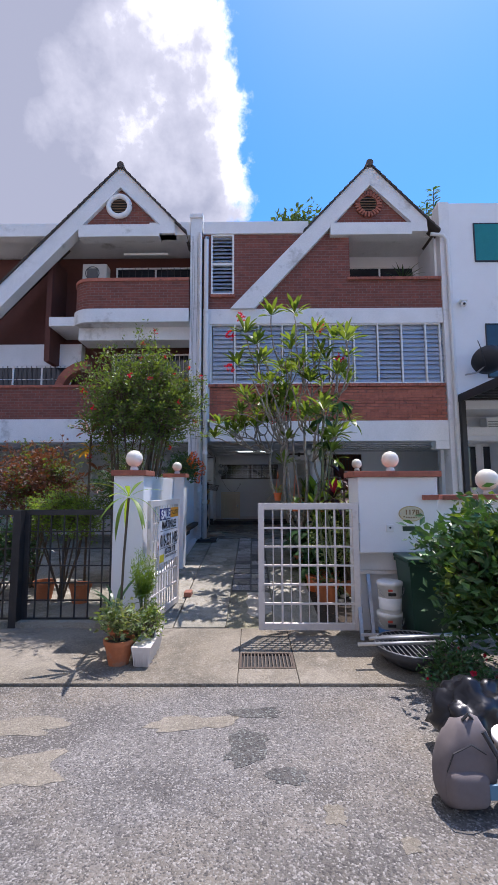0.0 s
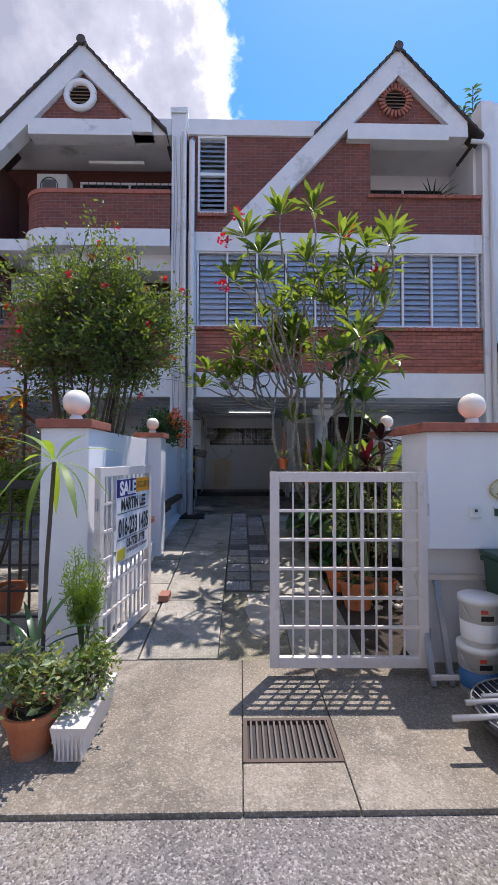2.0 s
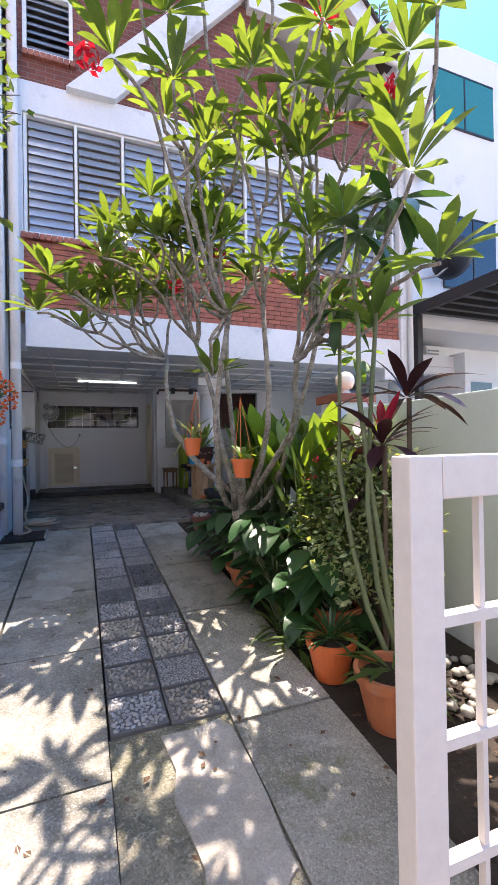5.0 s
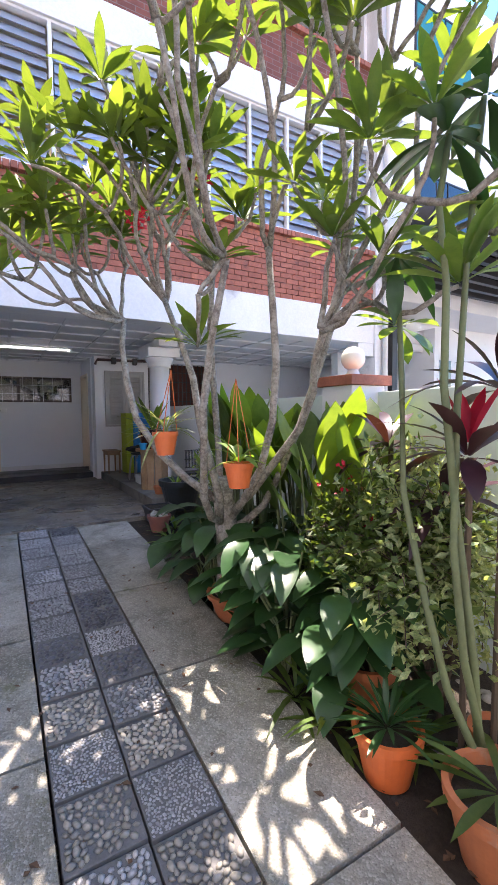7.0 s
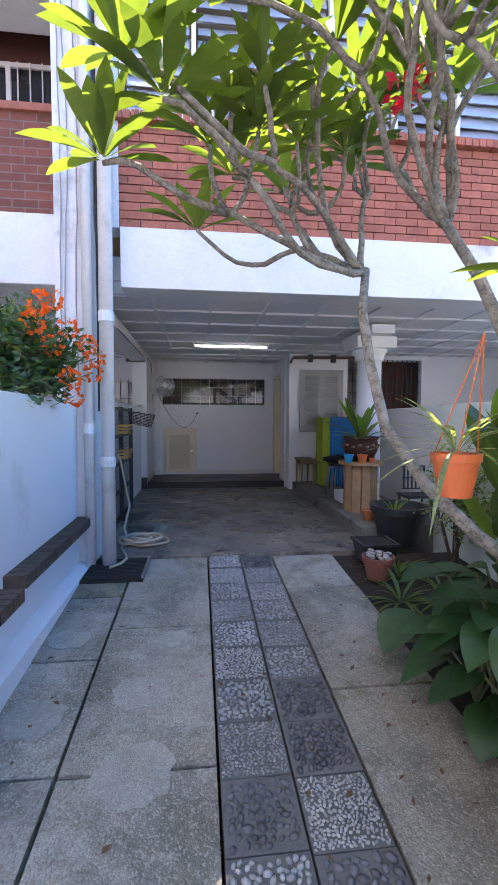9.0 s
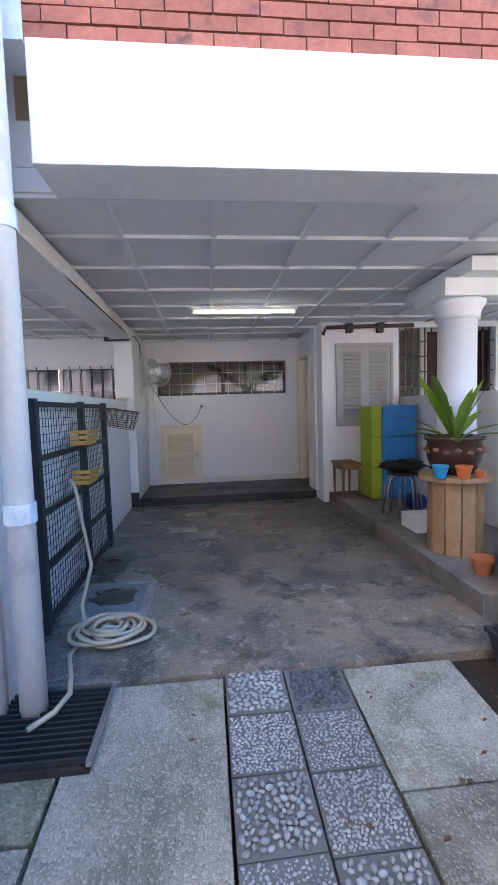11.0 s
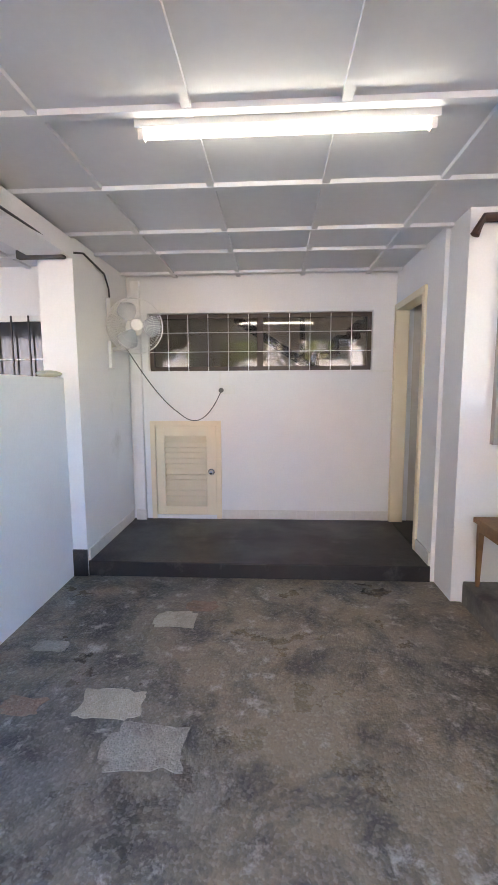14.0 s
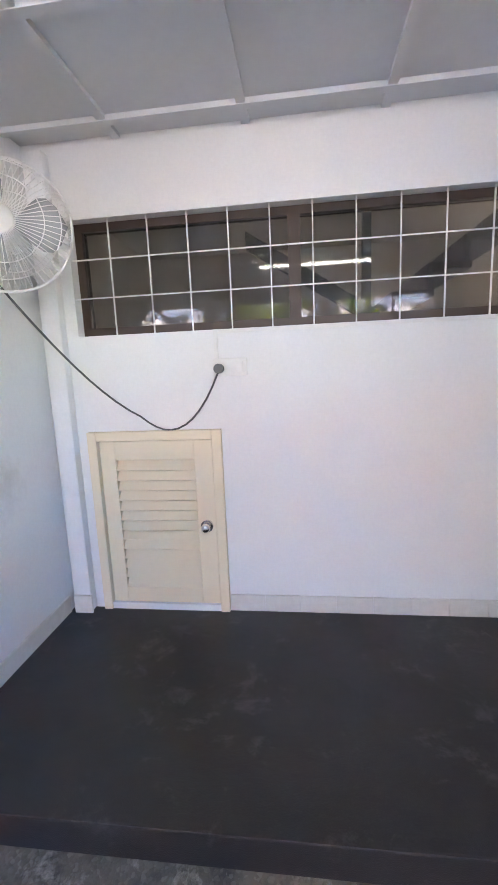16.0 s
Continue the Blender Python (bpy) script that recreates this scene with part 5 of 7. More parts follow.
def bucket(x, y, z, label, band):
    k = thing("paint_bucket", (x, y, z), label, "bucket", group="paint buckets")
    part("body", lathe(B(), [(0, 0), (0.125, 0), (0.14, 0.30), (0.148, 0.30), (0.148, 0.34), (0.142, 0.345), (0, 0.35)], (x, y, z), 28), GRILLE, k, smooth=True)
    part("print", lathe(B(), [(0.1285, 0.04), (0.1295, 0.06), (0.135, 0.17), (0.1345, 0.17)], (x, y, z), 28), band, k, smooth=True)
    part("bar", bx(x - 0.06, y - 0.137, z + 0.20, x + 0.03, y - 0.13, z + 0.235), INK, k)
    part("bar", bx(x - 0.06, y - 0.1375, z + 0.25, x - 0.01, y - 0.131, z + 0.275), plain("print_red", (0.6, 0.08, 0.05)), k)
    part("handle", sweep(B(), [(x + 0.15 * math.cos(a), y - 0.15 * abs(math.sin(a)) * 0.4 - 0.05, z + 0.28 - 0.12 * math.sin(a)) for a in np.linspace(0, math.pi, 12)], 0.004, 5), STEEL, k)


bucket(1.90, 5.70, -0.49, "white paint bucket with blue print, standing on concrete", plain("print_blue", (0.03, 0.13, 0.30)))
bucket(1.91, 5.69, -0.14, "white lidded paint bucket stacked on another bucket", GRILLE)
wb = thing("wheelie_bin", (2.33, 5.72, -0.49), "dark green wheeled rubbish bin with flat lid", "rubbish bin")
GBIN = plain("bin_green", (0.018, 0.06, 0.04), 0.45)
part("body", hull(B(), [(2.12, 5.50, -0.42), (2.55, 5.50, -0.42), (2.55, 5.86, -0.42), (2.12, 5.86, -0.42), (2.05, 5.40, 0.42), (2.62, 5.40, 0.42), (2.62, 5.87, 0.42), (2.05, 5.87, 0.42)]), GBIN, wb)
part("rim", bx(2.03, 5.38, 0.42, 2.64, 5.89, 0.46, bevel=0.01), GBIN, wb)
part("lid", bx(2.02, 5.36, 0.465, 2.65, 5.89, 0.51, bevel=0.018), GBIN, wb)
part("cloth", bx(2.25, 5.40, 0.512, 2.62, 5.75, 0.54, bevel=0.012), plain("bin_rag", (0.25, 0.42, 0.16)), wb, "folded green cover")
part("label", hull(B(), [(2.2, 5.455, 0.02), (2.36, 5.455, 0.02), (2.36, 5.46, 0.02), (2.2, 5.46, 0.02), (2.2, 5.425, 0.26), (2.36, 5.425, 0.26), (2.36, 5.43, 0.26), (2.2, 5.43, 0.26)]), GRILLE, wb)
for x in (2.09, 2.55):
    part("wheel", sweep(B(), [(x - 0.02, 5.85, -0.39), (x + 0.04, 5.85, -0.39)], 0.10, 18), BLACK_PL, wb)
rk = thing("metal_rack", (1.75, 5.7, -0.49), "pale metal frame leaning against the gate pier", "frame")
for x in (1.56, 1.70, 2.12):
    part("leg", hull(B(), [(x, 5.72, -0.48), (x + 0.04, 5.72, -0.48), (x + 0.04, 5.76, -0.48), (x, 5.76, -0.48), (x + 0.03, 6.04, 0.22), (x + 0.07, 6.04, 0.22), (x + 0.07, 6.08, 0.22), (x + 0.03, 6.08, 0.22)]), STEEL, rk)
part("rail", bx(1.58, 6.03, 0.221, 2.18, 6.08, 0.26), GATE_W, rk)
part("rail", bx(1.57, 5.73, -0.44, 2.16, 5.76, -0.41), GATE_W, rk)
bs = thing("grill_basin", (1.95, 5.05, -0.49), "round black basin covered by a wire grill", "barbecue")
part("basin", lathe(B(), [(0, 0.0), (0.22, 0.01), (0.33, 0.10), (0.40, 0.20), (0.415, 0.20), (0.34, 0.08), (0.2, 0.03), (0, 0.03)], (1.95, 5.05, -0.49), 32), BLACK_PL, bs, smooth=True)
for i in range(15):
    d = -0.35 + 0.05 * i
    w = math.sqrt(0.4 ** 2 - d * d)
    part("wire", sweep(B(), [(1.95 + d, 5.05 - w, -0.285), (1.95 + d, 5.05 + w, -0.285)], 0.004, 5), STEEL, bs)
part("ring", sweep(B(), [(1.95 + 0.4 * math.cos(a), 5.05 + 0.4 * math.sin(a), -0.283) for a in np.linspace(0, 2 * math.pi, 33)], 0.006, 5, cap=False), STEEL, bs)
for i, (y, z) in enumerate(((4.98, -0.25), (5.12, -0.24), (5.2, -0.25))):
    t = solo("metal_bar", sweep(B(), [(1.35 + 0.15 * i, y, z - 0.02), (2.5, y + 0.02, z)], 0.018, 8), STEEL, "pale metal bar lying over the basin", "bar", group="loose bars", smooth=True)
bp = thing("backpack", (1.52, 3.15, -0.52), "worn grey-brown backpack slumped on the asphalt", "backpack")
CAN = plain("grey_canvas", (0.17, 0.145, 0.145), 0.9)
bb = ball(B(), (0, 0, 0), 1, sub=3)
for v in bb.verts:
    x, y, z = v.co
    s = 1.0 - 0.35 * max(0, z)
    v.co = (1.53 + 0.17 * s * math.copysign(abs(x) ** 0.5, x) + 0.035 * z, 3.15 + 0.12 * math.copysign(abs(y) ** 0.75, y) * s, -0.29 + 0.24 * math.copysign(abs(z) ** 0.8, z) + 0.012 * math.sin(9 * x + 7 * z) + 0.02 * noise.noise(Vector((x, y, z)) * 2.5))
part("body", bb, CAN, bp, smooth=True)
bb = ball(B(), (1.50, 3.04, -0.36), 1, sub=3)
for v in bb.verts:
    d = v.co - Vector((1.50, 3.04, -0.36))
    v.co = Vector((1.50, 3.05, -0.38)) + Vector((0.12 * math.copysign(abs(d.x) ** 0.5, d.x), 0.055 * d.y, 0.10 * math.copysign(abs(d.z) ** 0.5, d.z)))
part("pocket", bb, CAN, bp, smooth=True)
part("zip", sweep(B(), [(1.39, 3.06, -0.3), (1.42, 3.035, -0.19), (1.52, 3.03, -0.14), (1.61, 3.05, -0.2)], 0.005, 5), BLACK_PL, bp)
part("loop", sweep(B(), [(1.52, 3.13, -0.06), (1.55, 3.12, -0.02), (1.59, 3.13, -0.06)], 0.01, 6), BLACK_PL, bp)
part("strap", sweep(B(), [(1.6, 3.05, -0.08), (1.66, 3.0, -0.2), (1.67, 3.02, -0.42)], 0.016, 6), BLACK_PL, bp)
part("tag", bx(1.60, 3.01, -0.42, 1.69, 3.03, -0.34, bevel=0.008), plain("blue_cloth", (0.10, 0.22, 0.33)), bp, "light blue cloth patch")
sk = ball(B(), (0, 0, 0), 1, sub=4)
for v in sk.verts:
    n = noise.noise(v.co * 2.3) + 0.5 * noise.noise(v.co * 5.5)
    v.co = Vector((1.85, 3.65, -0.30)) + Vector((0.27 * v.co.x, 0.22 * v.co.y, 0.24 * v.co.z)) * (1 + 0.35 * n)
solo("rubbish_sack", sk, plain("black_sack", (0.012, 0.012, 0.016), 0.3), "crumpled black rubbish sack beside the backpack", "sack", smooth=True)
bk = thing("open_bucket", (1.86, 3.12, -0.52), "white open bucket holding tools", "bucket")
part("body", lathe(B(), [(0, 0.01), (0.12, 0), (0.15, 0.34), (0.16, 0.34), (0.16, 0.37), (0.145, 0.37), (0.115, 0.03), (0, 0.03)], (1.86, 3.12, -0.52), 26), GRILLE, bk, smooth=True)
part("tool", sweep(B(), [(1.84, 3.1, -0.4), (1.78, 3.04, -0.1)], 0.016), AMBER, bk)
car = thing("parked_car", (-3.5, 5.1, -0.49), "black parked car beside the apron", "car")
CARP = plain("car_black", (0.01, 0.01, 0.012), 0.12)
cb_ = B()
prism(cb_, [(-1.99, -0.25), (-1.97, 0.02), (-2.1, 0.13), (-3.0, 0.3), (-3.5, 0.85), (-5.2, 0.88), (-5.9, 0.4), (-6.1, -0.2)], 3.0, 4.5)
bmesh.ops.bevel(cb_, geom=list(cb_.edges), offset=0.06, segments=3, affect="EDGES")
part("body", cb_, CARP, car, smooth=True)
for x in (-2.7, -5.3):
    w = part("wheel", sweep(B(), [(x, 4.33, -0.2), (x, 4.53, -0.2)], 0.29, 24), BLACK_PL, car)
    part("rim", sweep(B(), [(x, 4.53, -0.2), (x, 4.545, -0.2)], 0.18, 16), STEEL, w)

# ---- porch fixtures ----
tb = thing("tube_light", (0.38, 14.79, 2.55), "lit fluorescent tube under the porch ceiling", "lamp")
part("housing", bx(-0.24, 14.83, 2.537, 1.0, 14.88, 2.584, bevel=0.006), GRILLE, tb)
part("tube", sweep(B(), [(-0.2, 14.855, 2.515), (0.96, 14.855, 2.515)], 0.014, 12), mat("tube_glow", (0.90, 1.0, 0.95), emit=TUBE), tb, "glowing white tube")
for x in (-0.215, 0.975):
    part("holder", bx(x - 0.012, 14.84, 2.495, x + 0.012, 14.87, 2.537), GRILLE, tb)
sd = thing("store_door", (-0.57, 17.3, 0.12), "small cream louvred store door, closed", "door", kind="structure")
for a in ((-0.935, 0.121, -0.885, 1.15), (-0.25, 0.121, -0.20, 1.15), (-0.885, 1.10, -0.25, 1.15)):
    part("door_frame", bx(a[0], 17.30, a[1], a[2], 17.40, a[3], bevel=0.004), CREAM, sd)
lf = part("door_leaf", bx(-0.88, 17.385, 0.16, -0.255, 17.40, 1.095), CREAM, sd)
for a in ((-0.88, 0.16, -0.795, 1.095), (-0.355, 0.16, -0.255, 1.095), (-0.795, 0.99, -0.355, 1.095), (-0.795, 0.16, -0.355, 0.25)):
    part("rail", bx(a[0], 17.325, a[1], a[2], 17.384, a[3], bevel=0.003), CREAM, lf)
for i in range(13):
    z = 0.252 + i * 0.0568
    part("slat", hull(B(), [(-0.796, 17.323, z), (-0.354, 17.323, z), (-0.354, 17.333, z - 0.005), (-0.796, 17.333, z - 0.005),
                            (-0.796, 17.372, z + 0.062), (-0.354, 17.372, z + 0.062), (-0.354, 17.382, z + 0.057), (-0.796, 17.382, z + 0.057)]), CREAM, lf)
part("knob", ball(B(), (-0.305, 17.28, 0.62), 0.026, sub=3), CHROME, sd, "chrome door knob", smooth=True)
part("rose", sweep(B(), [(-0.305, 17.327, 0.62), (-0.305, 17.31, 0.62)], 0.034, 18), CHROME, sd)
part("threshold", bx(-0.885, 17.31, 0.121, -0.25, 17.40, 0.158), WHITE, sd)
iw = thing("window_3", (0.2, 17.35, 1.655), "wide brown-framed internal window with white wire grille", "window", kind="structure")
BROWN = plain("brown_frame", (0.05, 0.03, 0.022), 0.4)
for a in ((-0.935, 1.655, 1.31, 1.70), (-0.935, 2.185, 1.31, 2.225), (-0.935, 1.70, -0.895, 2.185), (1.27, 1.70, 1.31, 2.185), (0.17, 1.70, 0.23, 2.185)):
    part("window_frame", bx(a[0], 17.40, a[1], a[2], 17.46, a[3]), BROWN, iw)
part("pane", bx(-0.895, 17.425, 1.70, 0.17, 17.431, 2.185), mat("tinted_glass", (0.55, 0.52, 0.48), (0.55, 0.52, 0.48), 5, 0.02, 0, trans=0.92, spec=0.9), iw)
part("pane", bx(0.23, 17.435, 1.70, 1.27, 17.441, 2.185), bpy.data.materials["tinted_glass"], iw)
for i in range(1, 11):
    x = -0.935 + 2.245 * i / 11
    part("grille_bar", bx(x - 0.003, 17.350, 1.656, x + 0.003, 17.358, 2.224), GRILLE, iw)
for z in (1.845, 2.035):
    part("grille_bar", bx(-0.934, 17.344, z - 0.003, 1.309, 17.350, z + 0.003), GRILLE, iw)
st = thing("staircase", (0.4, 18.7, 0), "inner staircase with dark stringer seen through the window", "stairs")
for i in range(7):
    x, z = 0.62 + 0.25 * i, 1.72 + 0.18 * i
    part("tread", bx(x, 18.45, z, x + 0.29, 19.3, z + 0.05), DARK_WOOD, st)
    part("riser", bx(x, 18.46, z - 0.13, x + 0.03, 19.3, z), DARK_WOOD, st)
part("stringer", hull(B(), [(-0.15, 18.33, 2.28), (1.3, 18.33, 1.35), (1.3, 18.38, 1.35), (-0.15, 18.38, 2.28), (-0.15, 18.33, 2.40), (1.3, 18.33, 1.47), (1.3, 18.38, 1.47), (-0.15, 18.38, 2.40)]), BLACK_IRON, st)
part("newel", bx(0.66, 18.39, 0.0, 0.72, 18.445, 2.79), BLACK_IRON, st)
part("lower_flight", bx(1.25, 18.4, 0.0, 1.5, 19.3, 1.35), DARK_WOOD, st)
dr = thing("doorway_frame", (1.53, 16.95, 0.12), "cream timber door frame, doorway standing open", "door frame", kind="structure")
for a in ((16.48, 0.121, 16.54, 2.27), (17.27, 0.121, 17.33, 2.27), (16.54, 2.21, 17.27, 2.27)):
    part("jamb", bx(1.51, a[0], a[1], 1.64, a[2], a[3], bevel=0.004), CREAM, dr)
TLE = plain("skirting_tile", (0.74, 0.72, 0.68), 0.3)
sk1 = thing("baseboard", (0.5, 17.32, 0.12), "row of white skirting tiles along the rear wall", "skirting", kind="structure")
SKT = mesh_from("tile", bx(-0.096, -0.005, 0, 0.096, 0.004, 0.095, bevel=0.002), TLE)
for i in range(9):
    o = new("tile", SKT)
    o.parent = sk1
    o.location = Vector((-0.10 + i * 0.194, 17.3265, 0.121)) - ORG[sk1]
part("side_strip", bx(-1.130, 16.17, 0.121, -1.118, 17.265, 0.215), TLE, sk1)
part("corner_strip", bx(-1.09, 17.255, 0.121, -0.985, 17.268, 0.225), TLE, sk1)
part("pier_strip", bx(1.515, 16.17, 0.121, 1.529, 16.475, 0.225), TLE, sk1)
part("pier_strip", bx(-1.30, 16.135, 0.0, -1.131, 16.149, 0.215), DARK_FLOOR, sk1)
fan = thing("wall_fan", (-1.1, 16.68, 1.8), "white oscillating wall fan with wire guard", "fan")
part("bracket", bx(-1.129, 16.76, 1.66, -1.10, 16.85, 1.90, bevel=0.008), GRILLE, fan)
part("control_box", bx(-1.129, 16.76, 2.12, -1.09, 16.86, 2.27, bevel=0.008), GRILLE, fan)
part("arm", sweep(B(), [(-1.1, 16.81, 1.83), (-1.0, 16.81, 1.84), (-0.93, 16.81, 1.93), (-0.91, 16.80, 1.98)], 0.022, 8), GRILLE, fan, smooth=True)
FM = pose(-0.87, 16.74, 2.02, 90, 0, 24)
mo = lathe(B(), [(0, -0.16), (0.05, -0.155), (0.072, -0.12), (0.075, -0.05), (0.05, -0.03), (0, -0.03)], n=18)
bmesh.ops.transform(mo, verts=mo.verts, matrix=FM)
part("motor", mo, GRILLE, fan, smooth=True)
hb = lathe(B(), [(0, 0.062), (0.03, 0.06), (0.035, 0.04), (0.035, -0.02), (0, -0.02)], n=18)
bmesh.ops.transform(hb, verts=hb.verts, matrix=FM)
part("hub", hb, GRILLE, fan, smooth=True)
bd = lathe(B(), [(0, 0.096), (0.045, 0.094), (0.055, 0.086), (0.05, 0.082), (0, 0.084)], n=24)
bmesh.ops.transform(bd, verts=bd.verts, matrix=FM)
part("badge", bd, GRILLE, fan, smooth=True)
WIRE_W = plain("guard_white", (0.80, 0.80, 0.80), 0.4)
for k in range(60):
    a = 2 * math.pi * k / 60
    c, q = math.cos(a), math.sin(a)
    pts = [(r * c, r * q, z) for r, z in ((0.05, 0.088), (0.15, 0.086), (0.205, 0.066), (0.23, 0.03), (0.236, 0.0), (0.215, -0.04), (0.15, -0.075), (0.06, -0.085))]
    part("guard_wire", sweep(B(), [FM @ Vector(p) for p in pts], 0.0016, 4), WIRE_W, fan)
for r, z, q in ((0.238, 0.0, 0.0055), (0.15, 0.086, 0.002), (0.15, -0.075, 0.002), (0.205, 0.066, 0.002)):
    part("guard_ring", sweep(B(), [FM @ Vector((r * math.cos(a), r * math.sin(a), z)) for a in np.linspace(0, 2 * math.pi, 41)], q, 6, cap=False), WIRE_W, fan)
BLADE = mat("clear_blade", (0.72, 0.75, 0.78), (0.7, 0.73, 0.76), 10, 0.2, 0, trans=0.5)
for k in range(3):
    a0 = 2.1 * k
    bl = B()
    leaf(bl, FM @ Vector((0.03 * math.cos(a0), 0.03 * math.sin(a0), 0.02)), FM.to_3x3() @ Vector((math.cos(a0), math.sin(a0), 0)), FM.to_3x3() @ Vector((0.3 * math.sin(a0), -0.3 * math.cos(a0), 1)), 0.195, 0.19, 0.05, 6, 0.1, 0.35)
    bmesh.ops.solidify(bl, geom=bl.faces[:], thickness=0.002)
    part("blade", bl, BLADE, fan, smooth=True)
cord = []
for i in range(21):
    s = i / 20
    cord.append((-0.98 + 0.79 * s, 16.8 + 0.515 * min(1, s * 2.2), 1.84 - 0.38 * s - 2.6 * s * (1 - s) * (0.55 + 0.3 * s)))
fc = thing("fan_cord", (-0.6, 17.2, 1.5), "grey fan cord sagging across the wall to its plug", "cable")
part("cord", sweep(B(), cord, 0.005, 6), plain("cord_grey", (0.10, 0.10, 0.11)), fc, smooth=True)
part("plug", sweep(B(), [(-0.19, 17.318, 1.46), (-0.19, 17.275, 1.46)], 0.024, 14), plain("plug_grey", (0.12, 0.12, 0.12)), fc)
sw = thing("wall_socket", (-0.13, 17.33, 1.47), "white switched wall socket with conduit", "socket")
part("plate", bx(-0.225, 17.318, 1.42, -0.05, 17.331, 1.51, bevel=0.004), GRILLE, sw)
part("switch", bx(-0.125, 17.310, 1.44, -0.07, 17.318, 1.49, bevel=0.002), GRILLE, sw)
part("conduit", bx(-0.215, 17.322, 1.512, -0.195, 17.331, 1.655), GRILLE, sw)
part("conduit", bx(-0.215, 17.320, 1.634, 1.50, 17.3305, 1.65), GRILLE, sw)
cc = thing("ceiling_cable", (-1.0, 16.3, 2.5), "black cable running along the porch beam to the fan", "cable")
part("cable", sweep(B(), [(-1.13, 12.9, 2.43), (-1.115, 14.0, 2.425), (-1.11, 15.2, 2.43), (-1.14, 16.1, 2.45), (-1.112, 16.3, 2.5), (-1.11, 16.7, 2.45), (-1.115, 16.8, 2.35), (-1.115, 16.81, 2.27)], 0.008, 6), BLACK_PL, cc)
part("bracket", bx(-1.5, 16.05, 2.40, -1.15, 16.10, 2.46, bevel=0.01), BLACK_IRON, cc)
fg = solo("sponge", ball(B(), (-1.28, 16.0, 1.585), 0.09, 0.28), plain("sponge_cream", (0.6, 0.58, 0.46), 0.9), "cream sponge lying on the low wall", "sponge", smooth=True)
pp = thing("overhead_pipe", (2.1, 15.8, 2.5), "dark pipe with clamps along the shutter wall", "pipe")
part("pipe", sweep(B(), [(1.57, 15.80, 2.40), (1.62, 15.80, 2.50), (2.9, 15.80, 2.52)], 0.028, 10), plain("brown_pipe", (0.07, 0.035, 0.028)), pp)
for x in (1.95, 2.40):
    part("clamp", bx(x - 0.045, 15.76, 2.42, x + 0.045, 15.845, 2.56, bevel=0.01), BLACK_IRON, pp)
sh = thing("shutters", (2.17, 15.84, 1.13), "pair of closed grey louvred window shutters", "shutter")
for a in ((1.76, 1.10, 1.80, 2.28), (2.56, 1.10, 2.60, 2.28), (1.80, 2.24, 2.56, 2.28), (1.80, 1.10, 2.56, 1.14)):
    part("casing", bx(a[0], 15.80, a[1], a[2], 15.849, a[3]), GREY_PAINT, sh)
for x0, x1 in ((1.803, 2.178), (2.182, 2.557)):
    l2 = part("leaf", bx(x0, 15.832, 1.143, x1, 15.845, 2.237), GREY_PAINT, sh)
    for a in ((x0, 1.143, x0 + 0.06, 2.237), (x1 - 0.06, 1.143, x1, 2.237), (x0 + 0.06, 2.16, x1 - 0.06, 2.237), (x0 + 0.06, 1.143, x1 - 0.06, 1.23)):
        part("rail", bx(a[0], 15.812, a[1], a[2], 15.832, a[3], bevel=0.002), GREY_PAINT, l2)
    for i in range(17):
        z = 1.235 + i * 0.0545
        part("slat", hull(B(), [(x0 + 0.06, 15.792, z), (x1 - 0.06, 15.792, z), (x1 - 0.06, 15.806, z - 0.004), (x0 + 0.06, 15.806, z - 0.004), (x0 + 0.06, 15.822, z + 0.05), (x1 - 0.06, 15.822, z + 0.05), (x1 - 0.06, 15.831, z + 0.05), (x0 + 0.06, 15.831, z + 0.05)]), GREY_PAINT, l2)
bwn = thing("barred_window", (3.4, 15.9, 1.05), "dark opening with black iron bars", "window")
for i in range(16):
    part("bar", bx(2.72 + i * 0.1, 15.9, 1.051, 2.735 + i * 0.1, 15.915, 2.499), BLACK_IRON, bwn)
for i in range(6):
    part("rail", bx(2.70, 15.916, 1.2 + i * 0.22, 4.2, 15.93, 1.215 + i * 0.22), BLACK_IRON, bwn)
col = thing("porch_column", (2.2, 13.55, 0.15), "round white porch column with moulded capital", "column", kind="structure")
part("shaft", lathe(B(), [(0, 0), (0.19, 0), (0.19, 0.08), (0.17, 0.10), (0.165, 2.08), (0, 2.08)], (2.2, 13.55, 0.15), 36), WHITE, col, smooth=True)
part("capital", lathe(B(), [(0.165, 1.98), (0.19, 1.985), (0.19, 2.02), (0.2, 2.06), (0.235, 2.11), (0.24, 2.14), (0, 2.14)], (2.2, 13.55, 0.15), 36), WHITE, col, smooth=True)
part("abacus", bx(1.93, 13.28, 2.29, 2.47, 13.82, 2.439, bevel=0.008), WHITE, col)

# ---- porch furniture ----
for r in range(3):
    for x0, x1, m, c in ((2.02, 2.165, plain("lime_fabric", (0.36, 0.45, 0.03), 0.7), "lime green"), (2.17, 2.64, plain("blue_fabric", (0.01, 0.20, 0.50), 0.6), "bright blue")):
        k = thing("storage_cube", ((x0 + x1) / 2, 15.4, 0.15 + r * 0.41), c + " fabric storage cube in a stack by the wall", "storage box", group=c + " storage cubes")
        part("body", bx(x0, 15.18, 0.152 + r * 0.41, x1, 15.60, 0.545 + r * 0.41, bevel=0.022), m, k)
        part("lid", bx(x0 - 0.004, 15.175, 0.535 + r * 0.41, x1 + 0.002, 15.605, 0.559 + r * 0.41, bevel=0.008), m, k)
tbl = thing("side_table", (1.85, 15.55, 0.15), "small worn brown wooden side table", "table")
